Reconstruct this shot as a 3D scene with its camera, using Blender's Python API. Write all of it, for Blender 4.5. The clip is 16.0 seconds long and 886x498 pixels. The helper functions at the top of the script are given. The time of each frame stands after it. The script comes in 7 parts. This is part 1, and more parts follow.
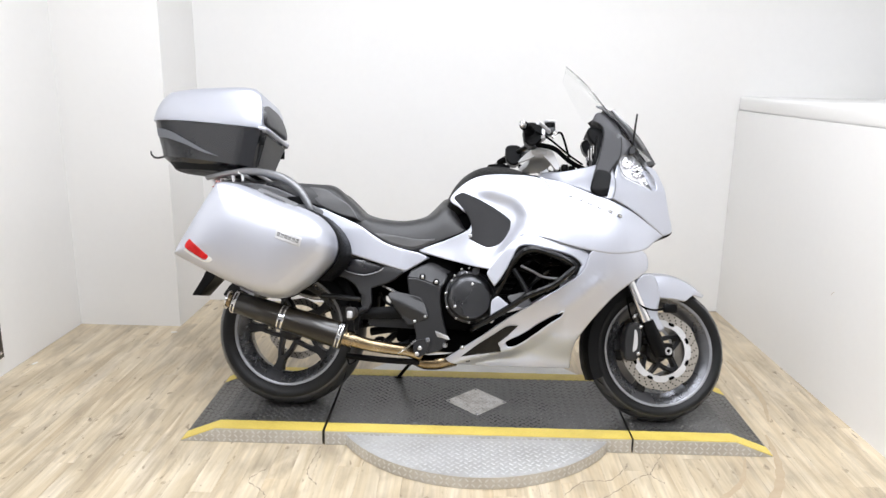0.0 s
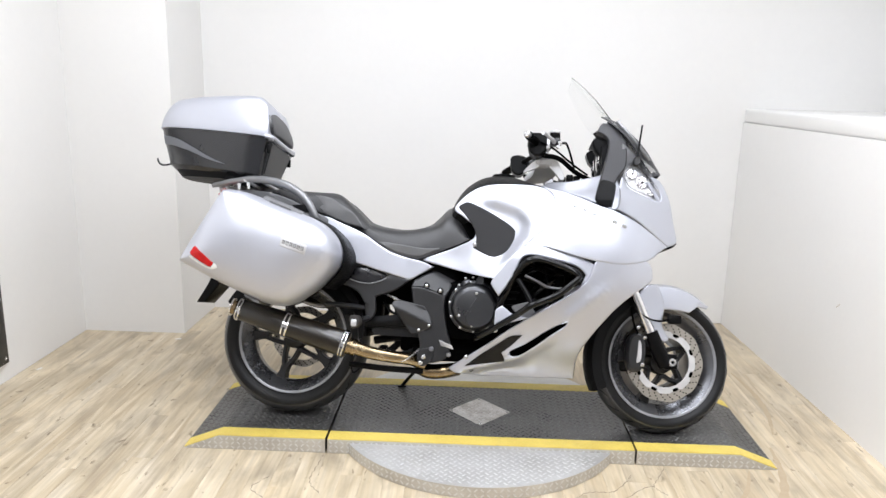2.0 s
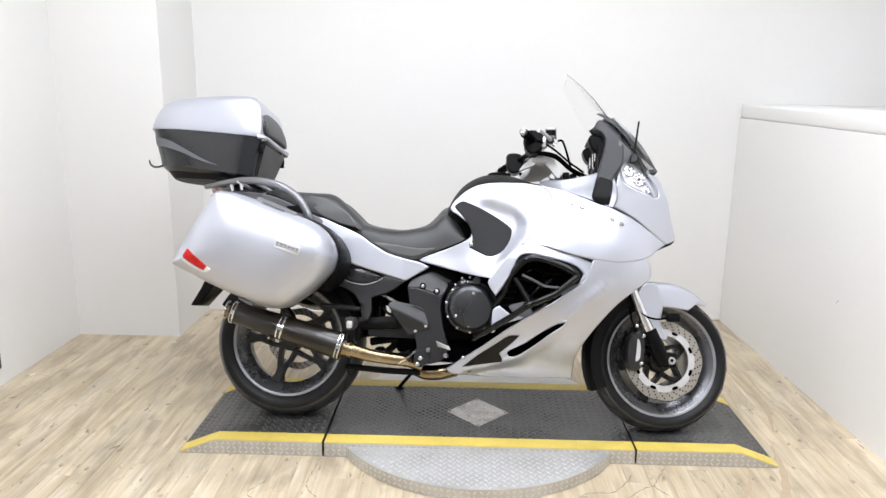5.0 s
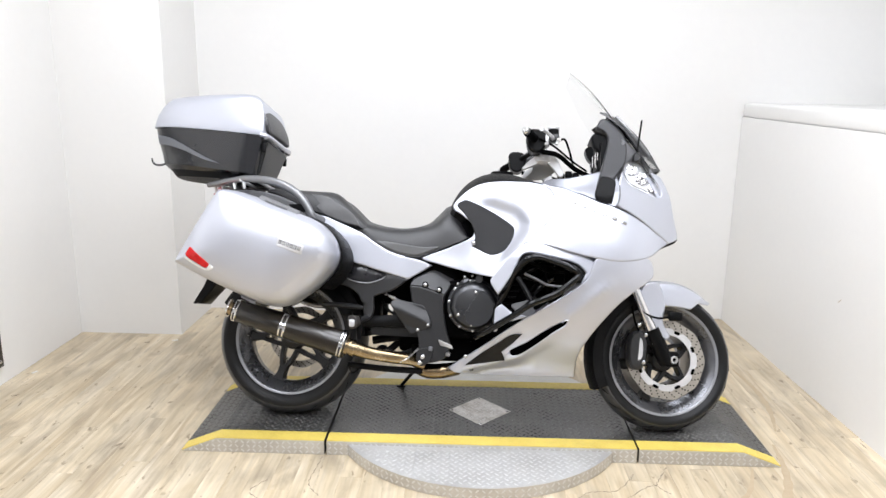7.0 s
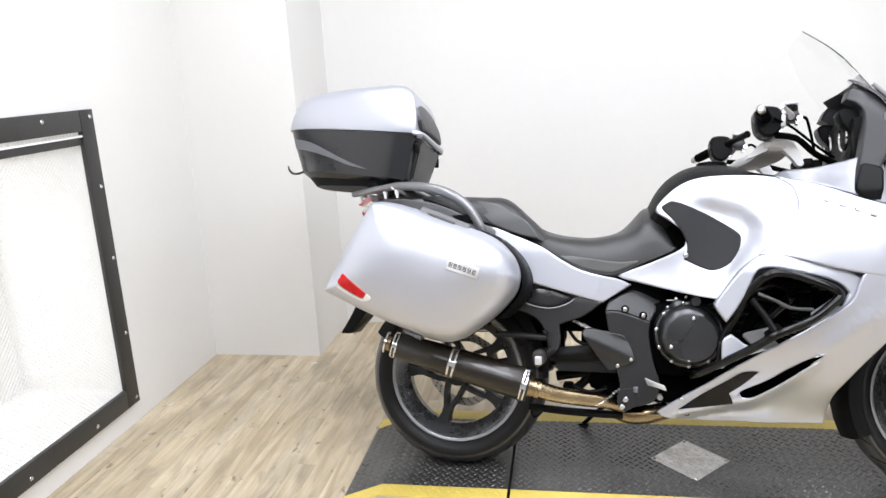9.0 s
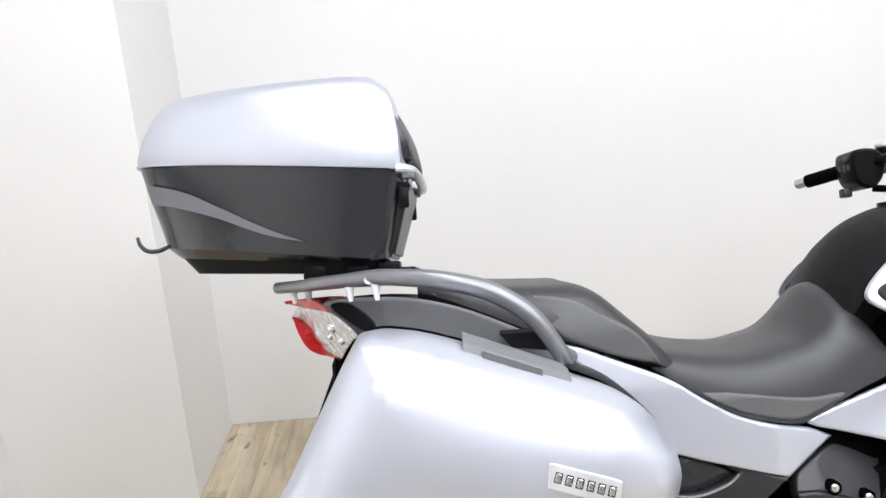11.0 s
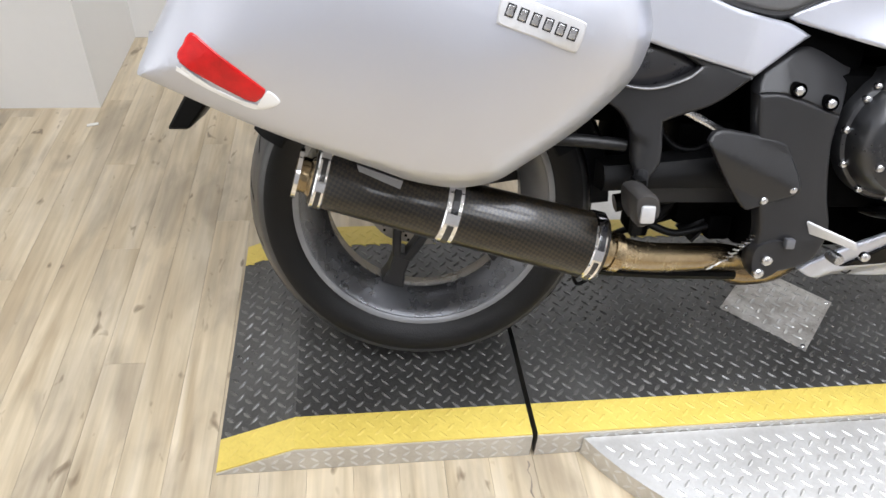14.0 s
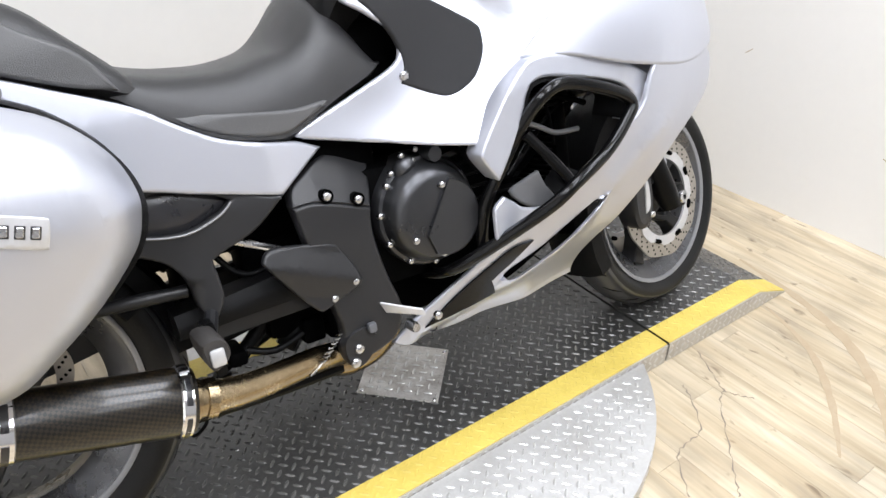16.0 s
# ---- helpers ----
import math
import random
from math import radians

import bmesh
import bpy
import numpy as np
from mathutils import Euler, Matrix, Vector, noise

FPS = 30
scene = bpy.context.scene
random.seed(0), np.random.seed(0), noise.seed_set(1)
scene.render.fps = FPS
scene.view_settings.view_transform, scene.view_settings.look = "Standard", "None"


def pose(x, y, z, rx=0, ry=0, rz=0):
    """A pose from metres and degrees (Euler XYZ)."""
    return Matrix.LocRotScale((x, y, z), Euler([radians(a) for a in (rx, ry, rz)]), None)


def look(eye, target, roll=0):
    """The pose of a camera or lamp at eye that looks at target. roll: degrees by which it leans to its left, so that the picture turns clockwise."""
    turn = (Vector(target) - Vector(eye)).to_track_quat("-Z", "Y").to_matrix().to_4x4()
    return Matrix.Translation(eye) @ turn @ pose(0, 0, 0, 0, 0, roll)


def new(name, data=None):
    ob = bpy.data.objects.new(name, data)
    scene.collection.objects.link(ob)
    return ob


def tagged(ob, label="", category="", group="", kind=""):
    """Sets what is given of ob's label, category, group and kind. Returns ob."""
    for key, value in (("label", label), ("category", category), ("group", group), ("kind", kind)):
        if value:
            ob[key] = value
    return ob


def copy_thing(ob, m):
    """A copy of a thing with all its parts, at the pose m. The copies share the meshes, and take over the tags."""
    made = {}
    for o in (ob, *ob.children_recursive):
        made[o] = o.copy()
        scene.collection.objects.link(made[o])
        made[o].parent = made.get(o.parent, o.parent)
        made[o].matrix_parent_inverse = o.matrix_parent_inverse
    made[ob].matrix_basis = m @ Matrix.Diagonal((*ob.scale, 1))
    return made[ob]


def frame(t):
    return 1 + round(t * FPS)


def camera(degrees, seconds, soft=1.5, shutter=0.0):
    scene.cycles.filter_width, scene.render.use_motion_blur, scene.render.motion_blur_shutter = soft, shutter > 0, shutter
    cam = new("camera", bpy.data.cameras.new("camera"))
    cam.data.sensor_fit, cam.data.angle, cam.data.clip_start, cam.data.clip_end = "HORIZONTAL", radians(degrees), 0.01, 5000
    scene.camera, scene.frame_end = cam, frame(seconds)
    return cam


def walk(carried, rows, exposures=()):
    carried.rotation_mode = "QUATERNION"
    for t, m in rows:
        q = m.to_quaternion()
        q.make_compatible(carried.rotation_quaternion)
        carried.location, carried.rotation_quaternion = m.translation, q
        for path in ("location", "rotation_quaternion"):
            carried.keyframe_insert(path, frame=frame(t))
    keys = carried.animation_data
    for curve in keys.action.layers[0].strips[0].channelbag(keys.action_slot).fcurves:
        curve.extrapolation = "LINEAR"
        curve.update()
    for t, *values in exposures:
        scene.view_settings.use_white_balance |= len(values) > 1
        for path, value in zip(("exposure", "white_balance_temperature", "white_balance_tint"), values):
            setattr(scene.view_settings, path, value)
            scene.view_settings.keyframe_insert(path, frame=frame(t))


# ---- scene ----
cam = camera(62.5, 16.0)
PATH = [
    (0, (0.735, -2.771, 1.467), (0.687, -0.828, 0.997), 0.9),
    (0.5, (0.737, -2.783, 1.466), (0.677, -0.837, 1.007), 1.0),
    (1, (0.741, -2.785, 1.472), (0.678, -0.839, 1.016), 1.3),
    (1.5, (0.74, -2.785, 1.476), (0.678, -0.837, 1.026), 1.3),
    (2, (0.737, -2.776, 1.465), (0.675, -0.827, 1.021), 1.3),
    (2.5, (0.741, -2.765, 1.468), (0.682, -0.816, 1.023), 1.3),
    (3, (0.739, -2.751, 1.461), (0.683, -0.806, 1.0), 0.8),
    (3.5, (0.74, -2.749, 1.473), (0.68, -0.797, 1.04), 0.5),
    (4, (0.74, -2.744, 1.466), (0.685, -0.793, 1.028), 0.6),
    (6.5, (0.736, -2.745, 1.463), (0.681, -0.798, 1.011), 0.8),
    (7, (0.732, -2.744, 1.464), (0.677, -0.796, 1.012), 0.8),
    (7.5, (0.73, -2.729, 1.465), (0.676, -0.785, 0.999), 0.4),
    (8, (0.684, -2.686, 1.459), (0.631, -0.748, 0.968), 0.8),
    (8.5, (0.548, -2.546, 1.443), (0.502, -0.622, 0.901), -2.3),
    (9, (0.403, -2.213, 1.449), (0.066, -0.302, 0.964), -3.1),
    (9.2, (0.348, -2.053, 1.449), (0.028, -0.129, 1.003), -4.5),
    (11.3, (-0.135, -0.912, 1.432), (-0.009, 0.997, 0.846), -2.6),
    (11.5, (-0.13, -0.89, 1.404), (0.0, 0.988, 0.728), -1.7),
    (12, (-0.112, -0.858, 1.319), (0.078, 0.914, 0.412), -0.7),
    (12.5, (-0.114, -0.844, 1.278), (0.079, 0.85, 0.233), 0.8),
    (13, (-0.117, -0.853, 1.229), (0.092, 0.754, 0.057), 2.5),
    (13.5, (-0.122, -0.869, 1.195), (0.094, 0.675, -0.057), 4.0),
    (14, (-0.116, -0.885, 1.177), (0.118, 0.63, -0.108), 3.9),
    (14.5, (-0.066, -0.894, 1.183), (0.318, 0.624, -0.06), 3.2),
    (15, (-0.013, -0.893, 1.192), (0.566, 0.596, -0.012), 2.8),
    (15.5, (0.018, -0.907, 1.203), (0.782, 0.532, 0.043), 2.5),
    (16, (0.07, -0.919, 1.254), (1.1, 0.426, 0.192), 1.7),
]
# the clip's camera darkens a little from 2.5 to 5 s
EXPOSURES = [(0, -0.02), (2.4, -0.04), (3.0, -0.11), (4.2, -0.10), (6.3, 0.06), (9.2, 0.04), (11.3, 0.04), (16, 0.04)]
walk(cam, [(t, look(eye, target, roll)) for t, eye, target, roll in PATH], EXPOSURES)
# ---------------------------------------------------------------- light
world = bpy.data.worlds.new("room_air")
world.use_nodes = True
world.node_tree.nodes["Background"].inputs[0].default_value = (0.9, 0.93, 1.0, 1)
world.node_tree.nodes["Background"].inputs[1].default_value = 0.05
scene.world = world
CEIL = 3.1


def ceiling_lamp(x, y, sx, sy, power):
    lamp = bpy.data.lights.new("panel_light", "AREA")
    lamp.shape, lamp.size, lamp.size_y, lamp.energy = "RECTANGLE", sx, sy, power
    lamp.color = (0.93, 0.962, 1.047)
    ob = new("panel_light", lamp)
    ob.matrix_world = pose(x, y, CEIL - 0.055, 0, 0, 0)
    return ob


LAMPS = [(lx, ly) for lx in (-0.35, 0.75, 1.85) for ly in (-2.9, -1.5, -0.1)]
for lx, ly in LAMPS:
    ceiling_lamp(lx, ly, 0.58, 1.15, {-2.9: 12.0, -1.5: 29.0, -0.1: 24.0}[ly])

# ---------------------------------------------------------------- materials


def mat(name, base, rough=0.5, metal=0.0, coat=0.0, spread=0.06, scale=18.0, bump=0.0, bump_scale=60.0, rand=0.0,
        rough_spread=0.08, spec=0.5, dark=None, fine=140.0, coat_rough=0.15):
    """A node material: base colour broken by a coarse and a fine noise, roughness broken by the coarse one, fine bump."""
    m = bpy.data.materials.new(name)
    m.use_nodes = True
    nt = m.node_tree
    b = nt.nodes["Principled BSDF"]
    co = nt.nodes.new("ShaderNodeTexCoord")
    n1 = nt.nodes.new("ShaderNodeTexNoise")
    n1.inputs["Scale"].default_value, n1.inputs["Detail"].default_value = scale, 5
    n2 = nt.nodes.new("ShaderNodeTexNoise")
    n2.inputs["Scale"].default_value, n2.inputs["Detail"].default_value = fine, 3
    nt.links.new(co.outputs["Object"], n1.inputs["Vector"])
    nt.links.new(co.outputs["Object"], n2.inputs["Vector"])
    add = nt.nodes.new("ShaderNodeMath")
    add.operation = "MULTIPLY_ADD"
    add.inputs[1].default_value = 0.7
    nt.links.new(n1.outputs["Fac"], add.inputs[0])
    mul = nt.nodes.new("ShaderNodeMath")
    mul.operation = "MULTIPLY"
    mul.inputs[1].default_value = 0.3
    nt.links.new(n2.outputs["Fac"], mul.inputs[0])
    nt.links.new(mul.outputs[0], add.inputs[2])
    ramp = nt.nodes.new("ShaderNodeMapRange")
    ramp.inputs["From Min"].default_value, ramp.inputs["From Max"].default_value = 0.25, 0.75
    nt.links.new(add.outputs[0], ramp.inputs["Value"])
    mix = nt.nodes.new("ShaderNodeMix")
    mix.data_type = "RGBA"
    lo = dark or tuple(c * (1 - spread) for c in base)
    hi = tuple(min(1, c * (1 + spread)) for c in base)
    mix.inputs["A"].default_value, mix.inputs["B"].default_value = (*lo, 1), (*hi, 1)
    nt.links.new(ramp.outputs["Result"], mix.inputs["Factor"])
    out = mix.outputs["Result"]
    if rand:
        info = nt.nodes.new("ShaderNodeObjectInfo")
        hsv = nt.nodes.new("ShaderNodeHueSaturation")
        val = nt.nodes.new("ShaderNodeMapRange")
        val.inputs["To Min"].default_value, val.inputs["To Max"].default_value = 1 - rand, 1 + rand
        nt.links.new(info.outputs["Random"], val.inputs["Value"])
        nt.links.new(val.outputs["Result"], hsv.inputs["Value"])
        nt.links.new(out, hsv.inputs["Color"])
        out = hsv.outputs["Color"]
    nt.links.new(out, b.inputs["Base Color"])
    rr = nt.nodes.new("ShaderNodeMapRange")
    rr.inputs["To Min"].default_value, rr.inputs["To Max"].default_value = max(0.02, rough - rough_spread), min(1, rough + rough_spread)
    nt.links.new(ramp.outputs["Result"], rr.inputs["Value"])
    nt.links.new(rr.outputs["Result"], b.inputs["Roughness"])
    b.inputs["Metallic"].default_value = metal
    b.inputs["Coat Weight"].default_value = coat
    b.inputs["Coat Roughness"].default_value = coat_rough
    b.inputs["Specular IOR Level"].default_value = spec
    if bump:
        n3 = nt.nodes.new("ShaderNodeTexNoise")
        n3.inputs["Scale"].default_value, n3.inputs["Detail"].default_value = bump_scale, 4
        nt.links.new(co.outputs["Object"], n3.inputs["Vector"])
        bp = nt.nodes.new("ShaderNodeBump")
        bp.inputs["Strength"].default_value, bp.inputs["Distance"].default_value = bump, 0.002
        nt.links.new(n3.outputs["Fac"], bp.inputs["Height"])
        nt.links.new(bp.outputs["Normal"], b.inputs["Normal"])
    return m


def glass(name, tint, rough=0.03, alpha=0.0):
    m = bpy.data.materials.new(name)
    m.use_nodes = True
    b = m.node_tree.nodes["Principled BSDF"]
    b.inputs["Base Color"].default_value = (*tint, 1)
    b.inputs["Roughness"].default_value = rough
    b.inputs["Transmission Weight"].default_value = 1.0
    b.inputs["IOR"].default_value = 1.2 if alpha == 0 else 1.45
    return m


SILVER = mat("silver_paint", (0.545, 0.562, 0.625), 0.40, 0.72, 0.22, 0.03, 4.0, 0.03, 900.0, rough_spread=0.04, fine=1200.0, coat_rough=0.10)
CLUTCH = mat("graphite_engine_cover", (0.070, 0.071, 0.075), 0.30, 0.85, 0, 0.06, 6.0, 0.025, 700.0, rough_spread=0.04)
FLASH = mat("pale_case_flash", (0.16, 0.165, 0.18), 0.4, 0.5, 0, 0.05, 9.0)
TAILGREY = mat("grey_tail_plastic", (0.15, 0.151, 0.156), 0.5, 0, 0, 0.1, 10.0, 0.3, 600.0, spec=0.3)
HOOD = mat("dark_grey_hood_plastic", (0.028, 0.028, 0.030), 0.42, 0, 0, 0.1, 10.0, 0.2, 600.0, spec=0.28)
RISER = mat("pale_painted_casting", (0.56, 0.56, 0.57), 0.5, 0, 0, 0.06, 14.0, 0.1, 300.0, spec=0.3)
# darker copy of the silver paint, with shade put into its colour
SHADE = mat("shaded_silver_paint", (0.24, 0.245, 0.27), 0.34, 0.5, 0.3, 0.03, 4.0, 0.03, 900.0, rough_spread=0.04)
SATIN = mat("satin_black_plastic", (0.0035, 0.0035, 0.0037), 0.34, 0, 0, 0.2, 14.0, 0.12, 500.0, spec=0.10)
BARBLK = mat("gloss_black_tube", (0.003, 0.003, 0.0032), 0.14, 0, 0, 0.2, 14.0, 0.03, 500.0, spec=0.28)
CASEBLK = mat("sheen_black_case", (0.010, 0.0105, 0.013), 0.26, 0.1, 0.4, 0.04, 3.0, 0, 700.0, rough_spread=0.02, spec=0.6, fine=20.0)
MATTE = mat("grained_black_plastic", (0.006, 0.006, 0.0063), 0.46, 0, 0, 0.2, 10.0, 0.35, 600.0, spec=0.11)
GREY = mat("dark_grey_painted_metal", (0.016, 0.016, 0.0172), 0.36, 0, 0, 0.12, 9.0, 0.10, 700.0, spec=0.45)
PEGRUB = mat("worn_brown_rubber", (0.034, 0.031, 0.029), 0.6, 0, 0, 0.15, 30.0, 0.3, 200.0)
LENSGREY = mat("clear_lamp_facets", (0.72, 0.72, 0.73), 0.26, 0.3, 0.4, 0.12, 60.0, 0.25, 90.0)
# near-black puts the shade of deep gaps into the colour; hoses share it
INKY = mat("black_parts_gap_shade", (0.0015, 0.0015, 0.0016), 0.6, 0, 0, 0.3, 20.0, 0.3, 90.0, spec=0.02)
VINYL = mat("black_seat_vinyl", (0.085, 0.085, 0.086), 0.44, 0, 0, 0.15, 8.0, 0.4, 520.0, spec=0.5)
VINYL_TOP = mat("smooth_seat_vinyl", (0.026, 0.026, 0.027), 0.40, 0, 0, 0.15, 8.0, 0.3, 620.0, spec=0.5)
PADGREY = mat("grey_pad_vinyl", (0.085, 0.085, 0.087), 0.5, 0, 0, 0.1, 9.0, 0.4, 420.0, spec=0.3)
KNEE = mat("knee_pad_rubber", (0.023, 0.023, 0.0245), 0.62, 0, 0, 0.12, 12.0, 0.6, 900.0, spec=0.25)
TYRE = mat("tyre_rubber", (0.007, 0.007, 0.0073), 0.44, 0, 0, 0.25, 16.0, 0.25, 300.0, spec=0.25)
# grey of the dusty tread also holds the wall's sheen, put into the colour
TREAD = mat("dusty_sheen_tyre_tread", (0.042, 0.042, 0.045), 0.36, 0, 0, 0.25, 9.0, 0.2, 260.0, spec=0.8, dark=(0.018, 0.018, 0.019))
BARREL = mat("grey_wheel_barrel", (0.125, 0.127, 0.135), 0.28, 0.8, 0, 0.25, 7.0, 0.08, 300.0, spec=0.3, fine=60.0)
RIM = mat("graphite_wheel", (0.028, 0.028, 0.030), 0.44, 0.2, 0, 0.12, 12.0, 0.05, 300.0, spec=0.25)
LIP = mat("worn_rim_lip", (0.27, 0.275, 0.29), 0.34, 0.6, 0, 0.15, 14.0, 0.05, 300.0)
STEEL = mat("brushed_steel", (0.56, 0.56, 0.57), 0.26, 1.0, 0, 0.08, 30.0, 0.05, 200.0)
DISC = mat("brake_disc_steel", (0.38, 0.355, 0.32), 0.36, 0.9, 0, 0.12, 40.0, 0.08, 250.0)
CHROME = mat("bright_chrome", (0.82, 0.82, 0.83), 0.09, 1.0, 0, 0.03, 8.0)
TITAN = mat("heat_tinted_steel", (0.38, 0.305, 0.195), 0.24, 1.0, 0, 0.15, 9.0, 0.02, 200.0, dark=(0.16, 0.105, 0.052))
BRACKET = mat("cast_aluminium", (0.60, 0.60, 0.61), 0.42, 0.5, 0, 0.1, 25.0, 0.2, 200.0)
RAILGREY = mat("satin_graphite_rail", (0.21, 0.212, 0.22), 0.36, 0.6, 0.1, 0.06, 12.0, 0.08, 500.0)
RED = mat("red_reflector", (0.50, 0.006, 0.008), 0.2, 0, 0.15, 0.3, 45.0, 0.4, 120.0, spec=0.3)
WHITEP = mat("white_plastic", (0.78, 0.78, 0.77), 0.35, 0, 0, 0.05, 20.0)
BADGE = mat("badge_enamel", (0.015, 0.015, 0.018), 0.3, 0, 0.4, 0.1, 20.0)
CLEAR = glass("clear_lens", (0.98, 0.98, 0.99))
SCREEN = glass("windscreen_acrylic", (0.985, 0.99, 0.99), 0.02)
WALL = mat("white_wall_paint", (0.78, 0.772, 0.752), 0.62, 0, 0, 0.025, 1.3, 0.06, 220.0, fine=30.0)
DIMWALL = mat("unseen_wall_grey", (0.36, 0.36, 0.365), 0.7, 0, 0, 0.08, 1.5, 0.06, 220.0)
CEILING = mat("ceiling_paint", (0.78, 0.78, 0.77), 0.8, 0, 0, 0.03, 2.0)
FRAMEBLK = mat("painted_black_timber", (0.030, 0.029, 0.028), 0.45, 0, 0, 0.5, 6.0, 0.5, 60.0)
PLATBLK = mat("black_tread_plate", (0.074, 0.073, 0.070), 0.36, 0.2, 0.25, 0.3, 5.0, 0.35, 150.0, dark=(0.013, 0.0125, 0.0115), spec=0.7, fine=160.0, coat_rough=0.30)
YELLOW = mat("worn_yellow_paint", (0.72, 0.57, 0.13), 0.46, 0, 0, 0.1, 8.0, 0.25, 160.0, dark=(0.56, 0.42, 0.085))
# dull metal of the platform skirt; on the turntable rim it paints shade
SKIRT = mat("dull_shaded_aluminium_edge", (0.60, 0.585, 0.55), 0.48, 0.5, 0, 0.1, 9.0, 0.25, 110.0, dark=(0.42, 0.395, 0.355))
PLATEDIRT = mat("grimy_aluminium_plate", (0.74, 0.73, 0.71), 0.42, 0.6, 0, 0.1, 26.0, 0.25, 120.0, dark=(0.30, 0.27, 0.235), fine=140.0)
DECKLUG = mat("worn_deck_lug", (0.16, 0.157, 0.152), 0.30, 0.45, 0.2, 0.3, 7.0, 0.2, 150.0, dark=(0.028, 0.0275, 0.0265), fine=160.0, coat_rough=0.25)
ALU = mat("aluminium_tread_plate", (0.62, 0.62, 0.61), 0.44, 0.55, 0, 0.1, 6.0, 0.2, 90.0, dark=(0.47, 0.46, 0.44))
ALULUG = mat("polished_tread_lug", (0.66, 0.66, 0.65), 0.36, 0.65, 0, 0.05, 20.0)
CRACK = mat("floor_crack_dirt", (0.24, 0.20, 0.16), 0.8)
SMEAR = mat("worn_brown_smear", (0.34, 0.26, 0.17), 0.6, 0, 0, 0.2, 25.0, dark=(0.46, 0.37, 0.25))
CHIP = mat("paper_scrap", (0.75, 0.74, 0.70), 0.8)


def carbon():
    m = bpy.data.materials.new("carbon_weave")
    m.use_nodes = True
    nt = m.node_tree
    b = nt.nodes["Principled BSDF"]
    co = nt.nodes.new("ShaderNodeTexCoord")
    mp = nt.nodes.new("ShaderNodeMapping")
    mp.inputs["Rotation"].default_value = (0.0, 0.27, 0.0)
    mp.inputs["Scale"].default_value = (1, 0.6, 1)
    ch = nt.nodes.new("ShaderNodeTexChecker")
    ch.inputs["Scale"].default_value = 210
    ch.inputs["Color1"].default_value, ch.inputs["Color2"].default_value = (0.0012, 0.0010, 0.0007, 1), (0.0220, 0.0155, 0.0080, 1)
    nt.links.new(co.outputs["Object"], mp.inputs["Vector"])
    nt.links.new(mp.outputs["Vector"], ch.inputs["Vector"])
    nt.links.new(ch.outputs["Color"], b.inputs["Base Color"])
    b.inputs["Roughness"].default_value, b.inputs["Metallic"].default_value = 0.30, 0.15
    b.inputs["Coat Weight"].default_value, b.inputs["Coat Roughness"].default_value = 0.35, 0.07
    return m


CARBON = carbon()


